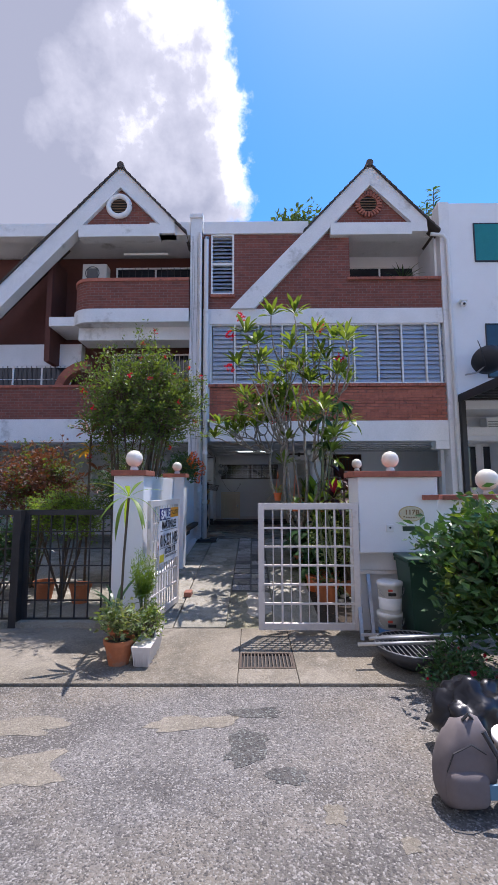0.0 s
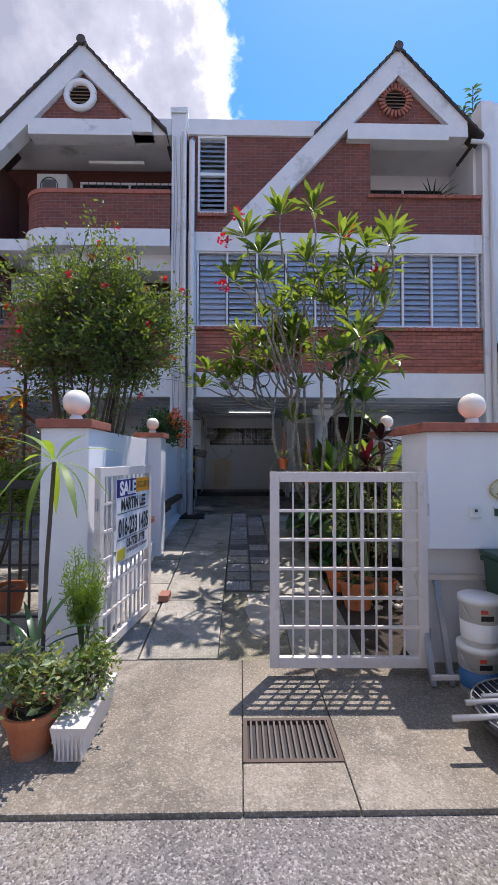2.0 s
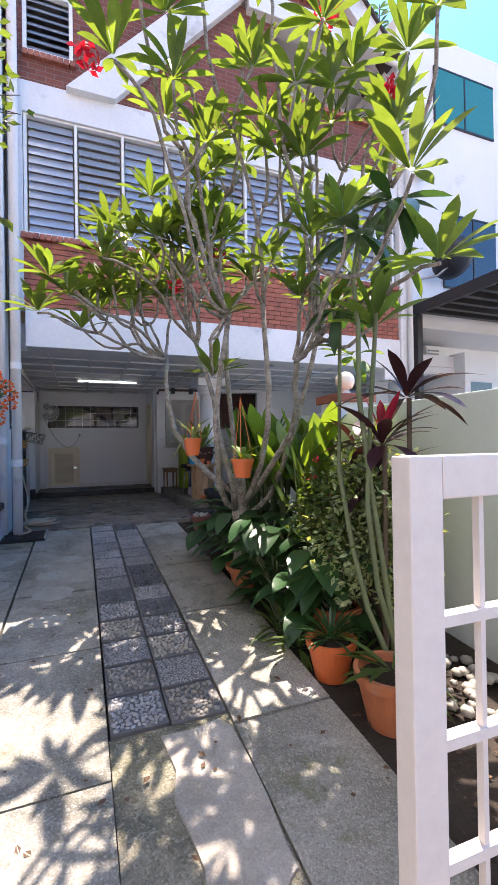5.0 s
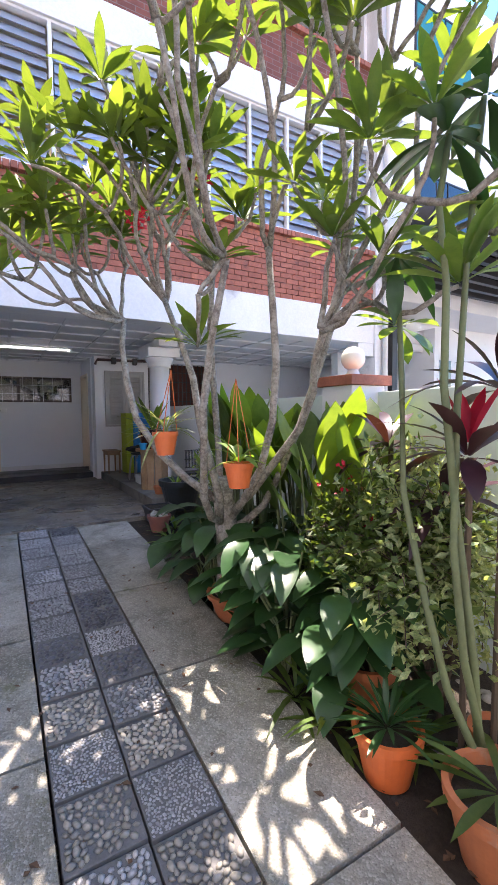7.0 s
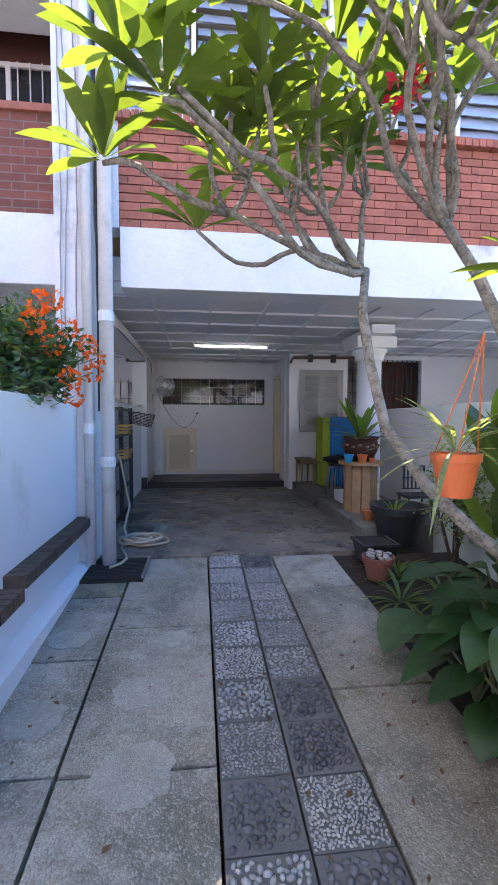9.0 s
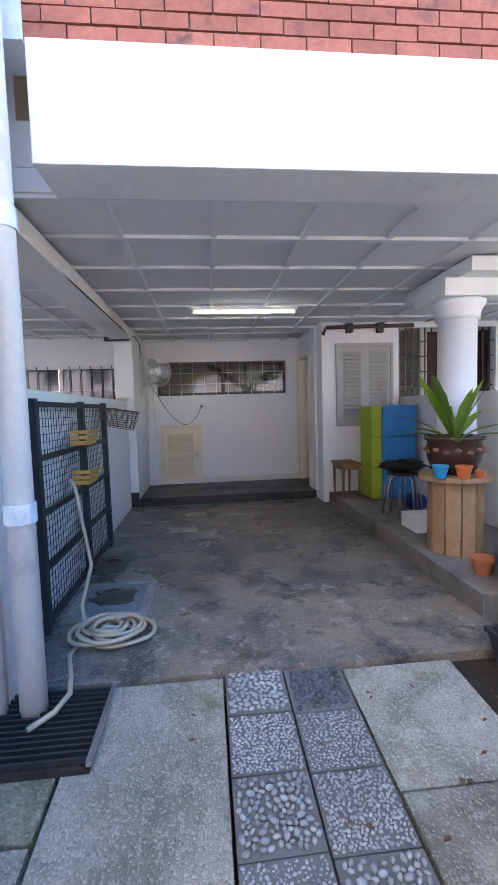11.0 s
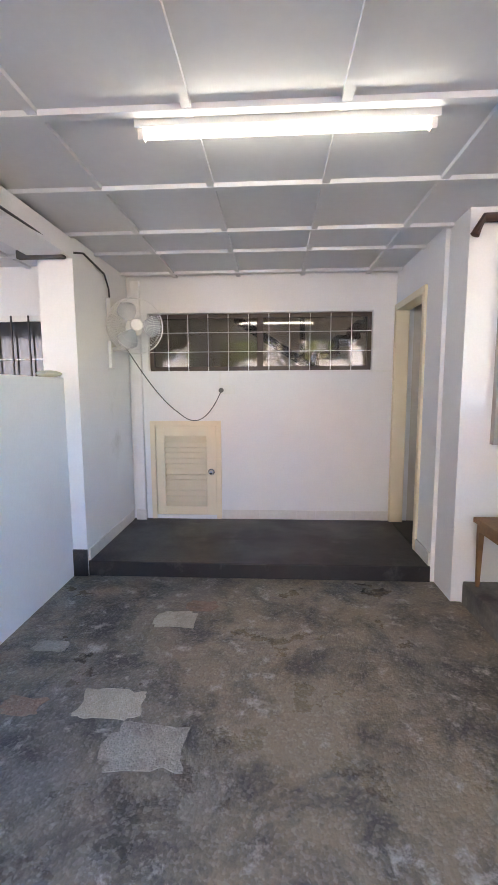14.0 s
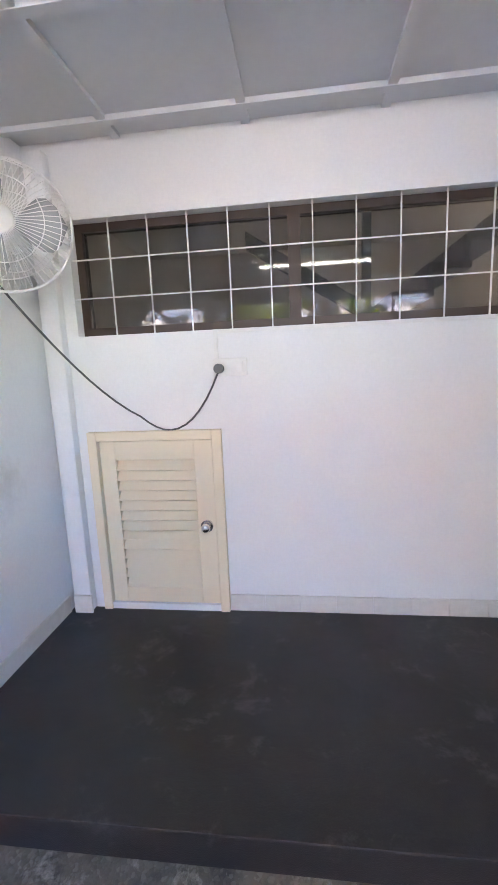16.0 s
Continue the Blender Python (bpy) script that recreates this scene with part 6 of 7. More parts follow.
part("tabletop", bx(1.66, 15.32, 0.585, 1.95, 15.80, 0.62, bevel=0.006), WOOD, tbl)
part("apron", bx(1.68, 15.34, 0.53, 1.93, 15.78, 0.584), WOOD, tbl)
for x in (1.68, 1.90):
    for y in (15.34, 15.75):
        part("leg", hull(B(), [(x + 0.006, y + 0.006, 0.15), (x + 0.026, y + 0.006, 0.15), (x + 0.026, y + 0.026, 0.15), (x + 0.006, y + 0.026, 0.15), (x, y, 0.53), (x + 0.035, y, 0.53), (x + 0.035, y + 0.035, 0.53), (x, y + 0.035, 0.53)]), WOOD, tbl)
so = thing("metal_stool", (2.05, 14.35, 0.15), "stack of round stools with silver tube legs", "stool")
part("seat", lathe(B(), [(0, 0.46), (0.15, 0.46), (0.165, 0.475), (0.16, 0.495), (0, 0.5)], (2.05, 14.35, 0.15), 24), BLACK_PL, so, smooth=True)
for k in range(8):
    a = 2 * math.pi * k / 8 + 0.2
    c, s = math.cos(a), math.sin(a)
    part("leg", sweep(B(), [(2.05 + 0.10 * c, 14.35 + 0.10 * s, 0.60), (2.05 + 0.155 * c, 14.35 + 0.155 * s, 0.57), (2.05 + 0.18 * c, 14.35 + 0.18 * s, 0.47), (2.05 + 0.215 * c, 14.35 + 0.215 * s, 0.152)], 0.0125, 8), STEEL, so, smooth=True)
bgk = ball(B(), (0, 0, 0), 1, sub=3)
for v in bgk.verts:
    n = noise.noise(v.co * 2.0)
    v.co = Vector((2.06, 14.35, 0.715)) + Vector((0.23 * v.co.x, 0.19 * v.co.y, 0.065 * v.co.z)) * (1 + 0.5 * n)
bag = thing("black_bag", (2.06, 14.35, 0.66), "limp black bag dropped on the stools", "bag")
part("body", bgk, plain("bag_black", (0.012, 0.012, 0.014), 0.8), bag, smooth=True)
part("strap", sweep(B(), [(2.2, 14.25, 0.74), (2.3, 14.2, 0.70), (2.33, 14.15, 0.55)], 0.012, 6), BLACK_PL, bag)
solo("blue_sack", ball(B(), (2.3, 14.55, 0.25), 0.14, 0.7, 3), plain("sack_blue", (0.015, 0.04, 0.25), 0.5), "dark blue cloth sack on the ledge", "sack", smooth=True)
solo("foam_box", bx(1.85, 13.62, 0.152, 2.25, 13.95, 0.30, bevel=0.01), GRILLE, "white polystyrene box on the ledge", "box")
sp = thing("spool_table", (1.95, 13.15, 0.15), "weathered plywood cable drum used as a plant table", "table")
part("top", sweep(B(), [(1.95, 13.15, 0.76), (1.95, 13.15, 0.80)], 0.29, 28), PLYWOOD, sp)
for k in range(7):
    a = math.pi * (0.95 + 0.18 * k)
    c, s = math.cos(a), math.sin(a)
    bb = B()
    bmesh.ops.create_cube(bb, size=1, matrix=Matrix.Translation((1.95 + 0.2 * c, 13.15 + 0.2 * s, 0.455)) @ Matrix.Rotation(a, 4, "Z") @ Matrix.Diagonal((0.02, 0.105, 0.605, 1)))
    part("board", bb, PLYWOOD, sp)


def pot(x, y, z, r, h, m, label, rim=True, soil=True, group="", name="plant_pot"):
    p = thing(name, (x, y, z), label, "plant pot", group=group)
    prof = [(0, 0), (r * 0.68, 0), (r * 0.96, h * 0.82)] + ([(r * 1.04, h * 0.82), (r * 1.06, h)] if rim else [(r, h)]) + [(r * 0.92, h), (r * 0.86, h * 0.8), (0, h * 0.8)]
    part("body", lathe(B(), prof, (x, y, z), 28), m, p, smooth=False)
    if soil:
        part("soil", lathe(B(), [(0, h * 0.86), (r * 0.5, h * 0.87), (r * 0.9, h * 0.84), (r * 0.88, h * 0.82), (0, h * 0.82)], (x, y, z), 20), SOIL, p)
    return p


DRAGON = mat("glazed_brown", (0.085, 0.03, 0.02), (0.05, 0.02, 0.014), 20, 0.25, 0.4, coarse=12)
dp = thing("dragon_pot", (1.95, 13.17, 0.80), "glazed brown pot with raised band on the drum table", "plant pot")
part("body", lathe(B(), [(0, 0), (0.15, 0), (0.21, 0.12), (0.225, 0.2), (0.21, 0.27), (0.235, 0.29), (0.235, 0.315), (0.2, 0.315), (0.19, 0.26), (0, 0.26)], (1.95, 13.17, 0.80), 32), DRAGON, dp, smooth=True)
for k in range(16):
    a = 2 * math.pi * k / 16
    part("relief", ball(B(), (1.95 + 0.222 * math.cos(a), 13.17 + 0.222 * math.sin(a), 0.99 + 0.02 * (k % 2)), 0.03, 0.6, 1), mat("relief_tan", (0.30, 0.13, 0.08), rough=0.4) if k == 0 else bpy.data.materials["relief_tan"], dp, smooth=True)
pot(1.72, 12.97, 0.80, 0.06, 0.10, plain("cyan_plastic", (0.01, 0.32, 0.55), 0.4), "small bright blue plastic pot")
pot(1.87, 12.90, 0.80, 0.062, 0.10, ORANGE_PL, "small terracotta-coloured pot on the drum table")
pot(1.99, 12.88, 0.80, 0.036, 0.06, ORANGE_PL, "tiny orange pot on the drum table")
pot(1.85, 12.62, 0.15, 0.085, 0.12, TERRA, "small upturned terracotta pot on the ledge", soil=False)
pot(2.05, 12.25, -0.02, 0.30, 0.42, mat("dark_glaze", (0.035, 0.04, 0.042), (0.025, 0.028, 0.03), 20, 0.4, 0.1), "large dark round basin planter")
bpn = thing("trough_planter", (1.62, 11.75, -0.03), "black plastic trough planter with soil", "planter")
part("body", hull(B(), [(1.42, 11.62, -0.04), (1.70, 11.62, -0.04), (1.70, 11.86, -0.04), (1.42, 11.86, -0.04), (1.39, 11.58, 0.13), (1.73, 11.58, 0.13), (1.73, 11.9, 0.13), (1.39, 11.9, 0.13)]), BLACK_PL, bpn)
for a in ((1.375, 11.565, 1.745, 11.59), (1.375, 11.89, 1.745, 11.915), (1.375, 11.59, 1.40, 11.89), (1.72, 11.59, 1.745, 11.89)):
    part("rim", bx(a[0], a[1], 0.131, a[2], a[3], 0.16, bevel=0.004), BLACK_PL, bpn)
part("soil", bx(1.40, 11.59, 0.131, 1.72, 11.89, 0.142), SOIL, bpn)
rp = pot(1.42, 11.33, -0.06, 0.135, 0.2, mat("dusty_terracotta", (0.30, 0.11, 0.08), (0.24, 0.09, 0.07), 20, 0.7, 0.2), "dusty red pot filled with pale stones")
for k in range(22):
    a, q = rnd(0, 6.28), 0.11 * math.sqrt(rnd(0, 1))
    bb = ball(B(), (1.42 + q * math.cos(a), 11.33 + q * math.sin(a), 0.135 + rnd(0, 0.03)), rnd(0.018, 0.034), 0.7, 1)
    part("stone", bb, PALE_STONE, rp)
bc = thing("black_crate", (2.45, 12.65, 0.15), "black slatted chair back against the wall", "chair")
for i in range(6):
    part("slat", bx(2.3 + i * 0.05, 12.66, 0.5, 2.315 + i * 0.05, 12.68, 0.78), BLACK_IRON, bc)
for z in (0.5, 0.63, 0.77):
    part("rail", bx(2.285, 12.662, z, 2.57, 12.678, z + 0.015), BLACK_IRON, bc)
part("seat", bx(2.25, 12.45, 0.42, 2.6, 12.75, 0.45, bevel=0.01), BLACK_PL, bc)
for x in (2.27, 2.56):
    for y in (12.47, 12.71):
        part("leg", bx(x, y, 0.15, x + 0.02, y + 0.02, 0.42), BLACK_IRON, bc)
mg = thing("mesh_gate", (-1.15, 13.4, 0), "black framed wire mesh gate leaning along the wall", "gate")
for y in (12.45, 13.45, 14.24):
    part("post", bx(-1.17, y, 0.02, -1.12, y + 0.05, 1.49), BLACK_IRON, mg)
for z in (0.05, 0.40, 0.75, 1.10, 1.44):
    part("rail", bx(-1.16, 12.5, z, -1.13, 14.24, z + 0.035), BLACK_IRON, mg)
WV = mesh_from("wire", bx(-0.0018, -0.0018, 0, 0.0018, 0.0018, 1.40), BLACK_IRON)
WH = mesh_from("wire", bx(-0.0018, 0, -0.0018, 0.0018, 1.74, 0.0018), BLACK_IRON)
for i in range(34):
    o = new("wire", WV)
    o.parent = mg
    o.location = Vector((-1.145, 12.52 + i * 0.051, 0.06)) - ORG[mg]
for i in range(27):
    o = new("wire", WH)
    o.parent = mg
    o.location = Vector((-1.149, 12.5, 0.09 + i * 0.051)) - ORG[mg]
wbk = thing("wire_basket", (-0.98, 14.25, 1.3), "rusty wire bicycle basket hung on the mesh gate", "basket")
for k in range(9):
    z = 1.24 + 0.022 * k
    q = 0.115 + 0.006 * k
    part("ring", sweep(B(), [(-0.98 + q * 1.2 * math.cos(a), 14.22 + q * math.sin(a), z + 0.05 * math.cos(a) * -0.6) for a in np.linspace(0, 2 * math.pi, 25)], 0.0028 if k < 8 else 0.006, 4, cap=False), BROWN, wbk)
for k in range(20):
    a = 2 * math.pi * k / 20
    part("stay", sweep(B(), [(-0.98 + 0.138 * math.cos(a), 14.22 + 0.115 * math.sin(a), 1.24 - 0.03 * math.cos(a)), (-0.98 + 0.196 * math.cos(a), 14.22 + 0.163 * math.sin(a), 1.416 - 0.03 * math.cos(a))], 0.0025, 4), BROWN, wbk)
part("hook", sweep(B(), [(-1.14, 14.2, 1.43), (-1.0, 14.2, 1.43)], 0.009), WOOD, wbk)
for z in (1.16, 0.86):
    cr = thing("wooden_basket", (-1.05, 13.2, z), "small orange slatted wooden basket on the mesh gate", "basket", group="wooden baskets")
    SL = plain("orange_wood", (0.55, 0.27, 0.06), 0.6)
    for k in range(3):
        part("slat", bx(-1.01 + 0.01 * k, 13.08 - 0.01 * k, z + k * 0.04, -1.0 + 0.01 * k, 13.34 + 0.01 * k, z + 0.026 + k * 0.04), SL, cr)
        part("slat", bx(-1.115, 13.07 - 0.01 * k, z + k * 0.04, -1.0 + 0.01 * k, 13.08 - 0.01 * k, z + 0.026 + k * 0.04), SL, cr)
    part("floor", bx(-1.115, 13.08, z - 0.006, -1.0, 13.34, z), SL, cr)
hs = []
for i in range(150):
    a = i * 0.34
    q = 0.13 + 0.055 * math.sin(i * 0.117) + 0.03 * math.sin(i * 0.41)
    hs.append((-0.74 + q * 1.15 * math.cos(a) + 0.04 * math.sin(i * 0.05), 12.42 + q * math.sin(a), 0.018 + 0.0006 * i * 0.7 + 0.006 * math.sin(i * 1.3)))
hz = [(-1.10, 12.95, 0.92), (-1.06, 12.93, 0.85), (-1.0, 12.85, 0.6), (-0.93, 12.75, 0.35), (-0.97, 12.62, 0.12), (-0.92, 12.5, 0.04)]
ho = thing("garden_hose", (-0.75, 12.4, 0.0), "cream garden hose coiled on the porch floor", "hose")
HOSE = plain("hose_cream", (0.52, 0.40, 0.28), 0.5)
part("coil", sweep(B(), hs, 0.0135, 8), HOSE, ho, smooth=True)
part("riser", sweep(B(), hz, 0.0135, 8), HOSE, ho, smooth=True)
part("tail", sweep(B(), [(-0.9, 12.4, 0.02), (-0.93, 12.2, 0.016), (-0.86, 12.0, 0.018), (-0.82, 11.85, 0.02), (-0.85, 11.72, 0.02), (-0.93, 11.62, 0.02)], 0.0135, 8), HOSE, ho, smooth=True)
brk = solo("loose_brick", bx(-0.78, 7.3, -0.37, -0.67, 7.5, -0.30, bevel=0.006), mat("old_brick", (0.30, 0.13, 0.09), (0.22, 0.10, 0.07), 40, 0.9, 0.5), "loose brick propping the open gate leaf", "brick")


# ---- planting ----
def small_leaf(bm, p, d, up, length, width):
    """A small folded leaf of two faces."""
    d = Vector(d).normalized()
    s = d.cross(up)
    s = s.normalized() if s.length > 1e-3 else d.orthogonal().normalized()
    n = s.cross(d)
    a, c = bm.verts.new(p), bm.verts.new(p + d * length)
    m = p + d * length * 0.45
    l, r = bm.verts.new(m + s * width * 0.5 + n * width * 0.15), bm.verts.new(m - s * width * 0.5 + n * width * 0.15)
    bm.faces.new((a, r, c))
    bm.faces.new((a, c, l))


def bush(name, base, centre, radii, leaves, size, m, label, stems=9, twigs=90, bark=None, flowers=0, fm=None, fsize=0.03, category="shrub", second=None):
    """Stems from a base into an uneven crown; leaves sit in sprays along the twigs."""
    t = thing(name, base, label, category)
    base, centre = Vector(base), Vector(centre)
    R = Vector(radii)
    wood, crown, alt, fl = B(), B(), B(), B()
    hubs = []
    for i in range(stems):
        d = rdir(-0.5, 0.7)
        hub = centre + Vector((d.x * R.x, d.y * R.y, d.z * R.z)) * 0.45
        mid = base.lerp(hub, 0.55) + Vector((rnd(-0.1, 0.1), rnd(-0.1, 0.1), 0.06))
        sweep(wood, [base + Vector((rnd(-0.05, 0.05), rnd(-0.05, 0.05), 0)), mid, hub], 0.02 * max(R), 6, 0.008 * max(R))
        hubs.append(hub)
    per = max(1, leaves // twigs)
    for i in range(twigs):
        hub = hubs[i % stems]
        d = rdir(-0.75, 1)
        lump = 0.72 + 0.38 * noise.noise(d * 1.7 + centre)
        tip = centre + Vector((d.x * R.x, d.y * R.y, d.z * R.z)) * (lump + rnd(-0.1, 0.22))
        mid = hub.lerp(tip, 0.5) + rdir() * 0.08
        sweep(wood, [hub, mid, tip], 0.006 * max(R), 4, 0.0025, cap=False)
        for k in range(per):
            s = rnd(0.25, 1.03)
            p = (hub.lerp(mid, s * 2) if s < 0.5 else mid.lerp(tip, s * 2 - 1)) + rdir() * size * rnd(0.2, 2.2)
            q = rdir(-0.6, 0.9) + (tip - hub).normalized() * 0.5
            small_leaf(alt if second and i % 4 == 0 else crown, p, q, rdir(0.2, 1), size * rnd(0.7, 1.35), size * rnd(0.4, 0.62))
        if flowers and i < flowers:
            for k in range(7):
                small_leaf(fl, tip + rdir() * fsize * 0.6, rdir(-0.2, 1), rdir(0.2, 1), fsize * rnd(0.8, 1.4), fsize)
    part("branching", wood, bark or TWIG, t)
    part("crown", crown, m, t, kind="stuff")
    if second:
        part("pale_leaves", alt, second, t, kind="stuff")
    else:
        alt.free()
    if flowers:
        part("flowers", fl, fm or PINK, t, "small bright blossoms", kind="stuff")
    else:
        fl.free()
    return t


def rosette(t, at, n, length, width, m, rise=(0.15, 0.9), droop=0.25, segs=5, lean=(0, 0, 0), name="leaf", shape=0.15, one=True):
    """Leaves round a tip, as parts of t; joined as one spray when one is set."""
    bmx = B()
    for i in range(n):
        a = i * 2.4 + rnd(-0.3, 0.3)
        e = rnd(*rise)
        d = Vector((math.cos(a) * math.cos(e), math.sin(a) * math.cos(e), math.sin(e))) + Vector(lean)
        leaf(bmx, Vector(at) + d * 0.02, d, Vector((0, 0, 1)), length * rnd(0.75, 1.15), width * rnd(0.85, 1.15), droop * rnd(0.5, 1.5), segs, 0.2, shape)
        if not one:
            part(name, bmx, m, t, smooth=True)
            bmx = B()
    if one:
        part(name, bmx, m, t, smooth=True)
    else:
        bmx.free()


# the frangipani over the driveway
random.seed(11)
tree = thing("frangipani_tree", (1.3, 9.3, -0.2), "frangipani tree with bare grey limbs and leaf rosettes", "tree")
front = ((0.17, 7.95, 4.07), (0.66, 8.20, 4.51), (1.07, 8.00, 4.46), (1.39, 7.80, 4.00), (1.77, 8.00, 3.96), (1.93, 7.60, 3.80), (1.80, 7.20, 3.68), (0.36, 8.00, 3.88), (0.04, 8.00, 3.50), (0.51, 8.80, 3.83), (1.20, 8.40, 3.52), (1.34, 8.00, 3.18), (1.05, 8.40, 4.06), (0.47, 9.40, 3.49), (0.71, 9.20, 3.17), (0.12, 9.80, 3.34), (1.81, 8.60, 2.37), (1.41, 9.20, 2.73), (1.57, 8.00, 2.71), (1.00, 9.00, 3.66), (1.39, 7.00, 2.50), (1.56, 7.00, 2.07), (1.61, 7.60, 1.89))
back = ((-0.52, 9.60, 2.37), (-0.26, 9.40, 2.49), (0.04, 9.40, 2.86), (0.29, 9.40, 3.07), (0.48, 9.20, 3.03), (0.82, 9.60, 2.96), (-0.41, 9.40, 2.63), (-0.15, 10.40, 2.45), (0.03, 10.00, 2.56), (0.38, 10.40, 2.69), (0.81, 10.40, 2.88), (0.99, 10.20, 3.06), (1.22, 10.00, 3.04), (0.29, 10.60, 3.27), (0.89, 9.20, 3.11), (0.91, 8.90, 1.75))
tips = [Vector(p) for p in front + back]
root = Vector((1.3, 9.3, -0.25))
crown0 = root + Vector((-0.05, -0.02, 0.95))
stems_at = [Vector(p) for p in ((0.70, 9.95, 2.1), (0.95, 9.6, 2.2), (1.1, 9.1, 2.3), (1.3, 8.7, 2.35), (1.4, 8.3, 1.8), (1.75, 8.5, 2.1), (0.95, 8.6, 2.2))]
stem_of = {i: [] for i in range(len(stems_at))}
for p in tips:
    j = min(range(len(stems_at)), key=lambda k: (Vector((p.x, p.y, 0.5 * p.z)) - Vector((stems_at[k].x, stems_at[k].y, 0.5 * stems_at[k].z))).length + 0.12 * len(stem_of[k]))
    stem_of[j].append(p)
part("trunk", sweep(B(), [root, root + Vector((0.02, 0, 0.4)), crown0 + Vector((0, 0, 0.15))], 0.12, 12, 0.075), BARK, tree, smooth=True)


def limb(a, c, r0, r1, bow=0.1):
    pts = []
    side = rdir() * 0.15 * (c - a).length
    for k in range(7):
        s = k / 6
        pts.append(a.lerp(c, s) + side * math.sin(math.pi * s) + Vector((0, 0, -bow * (c - a).length * math.sin(math.pi * s) * (1 - s))) + rdir() * 0.02 * min(1.0, (c - a).length))
    return sweep(B(), pts, r0, 8, r1), pts


for j, plist in stem_of.items():
    b, pts = limb(crown0 + Vector((rnd(-0.05, 0.05), rnd(-0.05, 0.05), rnd(-0.3, 0.0))), stems_at[j], 0.031, 0.021)
    part("limb", b, BARK, tree, smooth=True)
    for p in plist:
        far = (p - stems_at[j]).length
        mid = stems_at[j].lerp(p, 0.55) + Vector((rnd(-0.12, 0.12), rnd(-0.12, 0.12), rnd(-0.05, 0.15)))
        b, pts = limb(stems_at[j], mid, 0.018, 0.014)
        part("branch", b, BARK, tree, smooth=True)
        b, pts = limb(mid, p, 0.016, 0.011, 0.2)
        part("branch", b, BARK, tree, smooth=True)
        rosette(tree, p, random.randint(13, 17), 0.33, 0.072, PLUM, (0.15, 1.35), 0.22, 6, (0, 0, 0.15), "leaf_rosette", shape=0.3)
        for _ in range(2):
            if rnd(0, 1) > 0.75:
                continue
            q = mid + Vector((rnd(-0.25, 0.25), rnd(-0.3, 0.2), rnd(0.18, 0.4)))
            b, pts = limb(mid, q, 0.014, 0.010, 0.15)
            part("branch", b, BARK, tree, smooth=True)
            rosette(tree, q, random.randint(11, 14), 0.28, 0.064, PLUM, (0.2, 1.3), 0.25, 6, (0, 0, 0.1), "leaf_rosette", shape=0.3)
for p in ((0.10, 8.00, 4.41), (-0.11, 8.00, 4.06), (-0.11, 8.00, 3.46), (1.04, 9.20, 2.92), (1.49, 7.90, 4.15), (1.80, 7.60, 3.50), (0.75, 9.60, 2.75)):
    b = B()
    for k in range(34):
        leaf(b, Vector(p) + rdir() * 0.07, rdir(-0.3, 1), rdir(), 0.06, 0.035, 0.3, 2)
    part("flower_head", b, PINK, tree, "crimson blossom cluster", smooth=True)
for p, q, r in (((0.80, 9.24, 1.05), (0.80, 9.1, 1.62), 0.085), ((1.12, 8.77, 0.86), (1.12, 8.8, 1.55), 0.095)):
    h = pot(p[0], p[1], p[2], r, 0.16, ORANGE_PL, "orange plastic pot hanging from the frangipani", group="hanging pots", name="hanging_pot")
    for k in range(3):
        a = 2.1 * k
        part("string", sweep(B(), [(p[0] + r * math.cos(a), p[1] + r * math.sin(a), p[2] + 0.15), q], 0.003, 4), ORANGE_PL, h)
    tall = p[1] < 9
    rosette(h, (p[0], p[1], p[2] + 0.15), 26 if not tall else 12, 0.30 if not tall else 0.22, 0.018 if not tall else 0.06, LEAF_V if not tall else LEAF_L, (0.1, 1.3), 0.7, 7, name="foliage")

# the second, thin-caned tree at the bed's front
t2 = thing("young_frangipani", (1.9, 7.1, -0.4), "thin green-caned young frangipani with drooping leaves", "tree")
for x, y, top in ((1.64, 7.44, (1.50, 7.6, 2.5)), (1.74, 7.42, (1.78, 7.6, 2.75)), (1.70, 7.34, (1.55, 7.9, 2.1))):
    b, pts = limb(Vector((x, y, -0.45)), Vector(top), 0.02, 0.013, 0.02)
    part("cane", b, GREEN_STEM, t2, smooth=True)
    rosette(t2, top, 14, 0.33, 0.09, LEAF_D, (-0.9, 0.6), 0.3, 6, name="leaf_rosette", shape=0.3)
    rosette(t2, Vector(top) + Vector((0.2, 0.15, -0.3)), 9, 0.28, 0.085, PLUM, (-0.6, 0.6), 0.3, 6, name="leaf_rosette", shape=0.3)

# purple cordyline
cd = thing("cordyline", (1.72, 7.3, -0.4), "purple-leaved cordyline on slim canes", "plant")
for x, y, z in ((1.62, 7.55, 1.12), (1.76, 7.48, 1.42), (1.8, 7.8, 0.85), (1.95, 8.3, 1.1)):
    part("cane", sweep(B(), [(x, y, -0.4), (x + 0.02, y, z)], 0.016, 7), TWIG, cd)
    rosette(cd, (x, y, z), 15, 0.42, 0.085, LEAF_P, (-0.1, 1.2), 0.45, 6, name="leaf_spray")
rosette(cd, (1.62, 7.55, 1.17), 4, 0.34, 0.07, PINK, (0.9, 1.4), 0.15, 5, name="new_leaf")

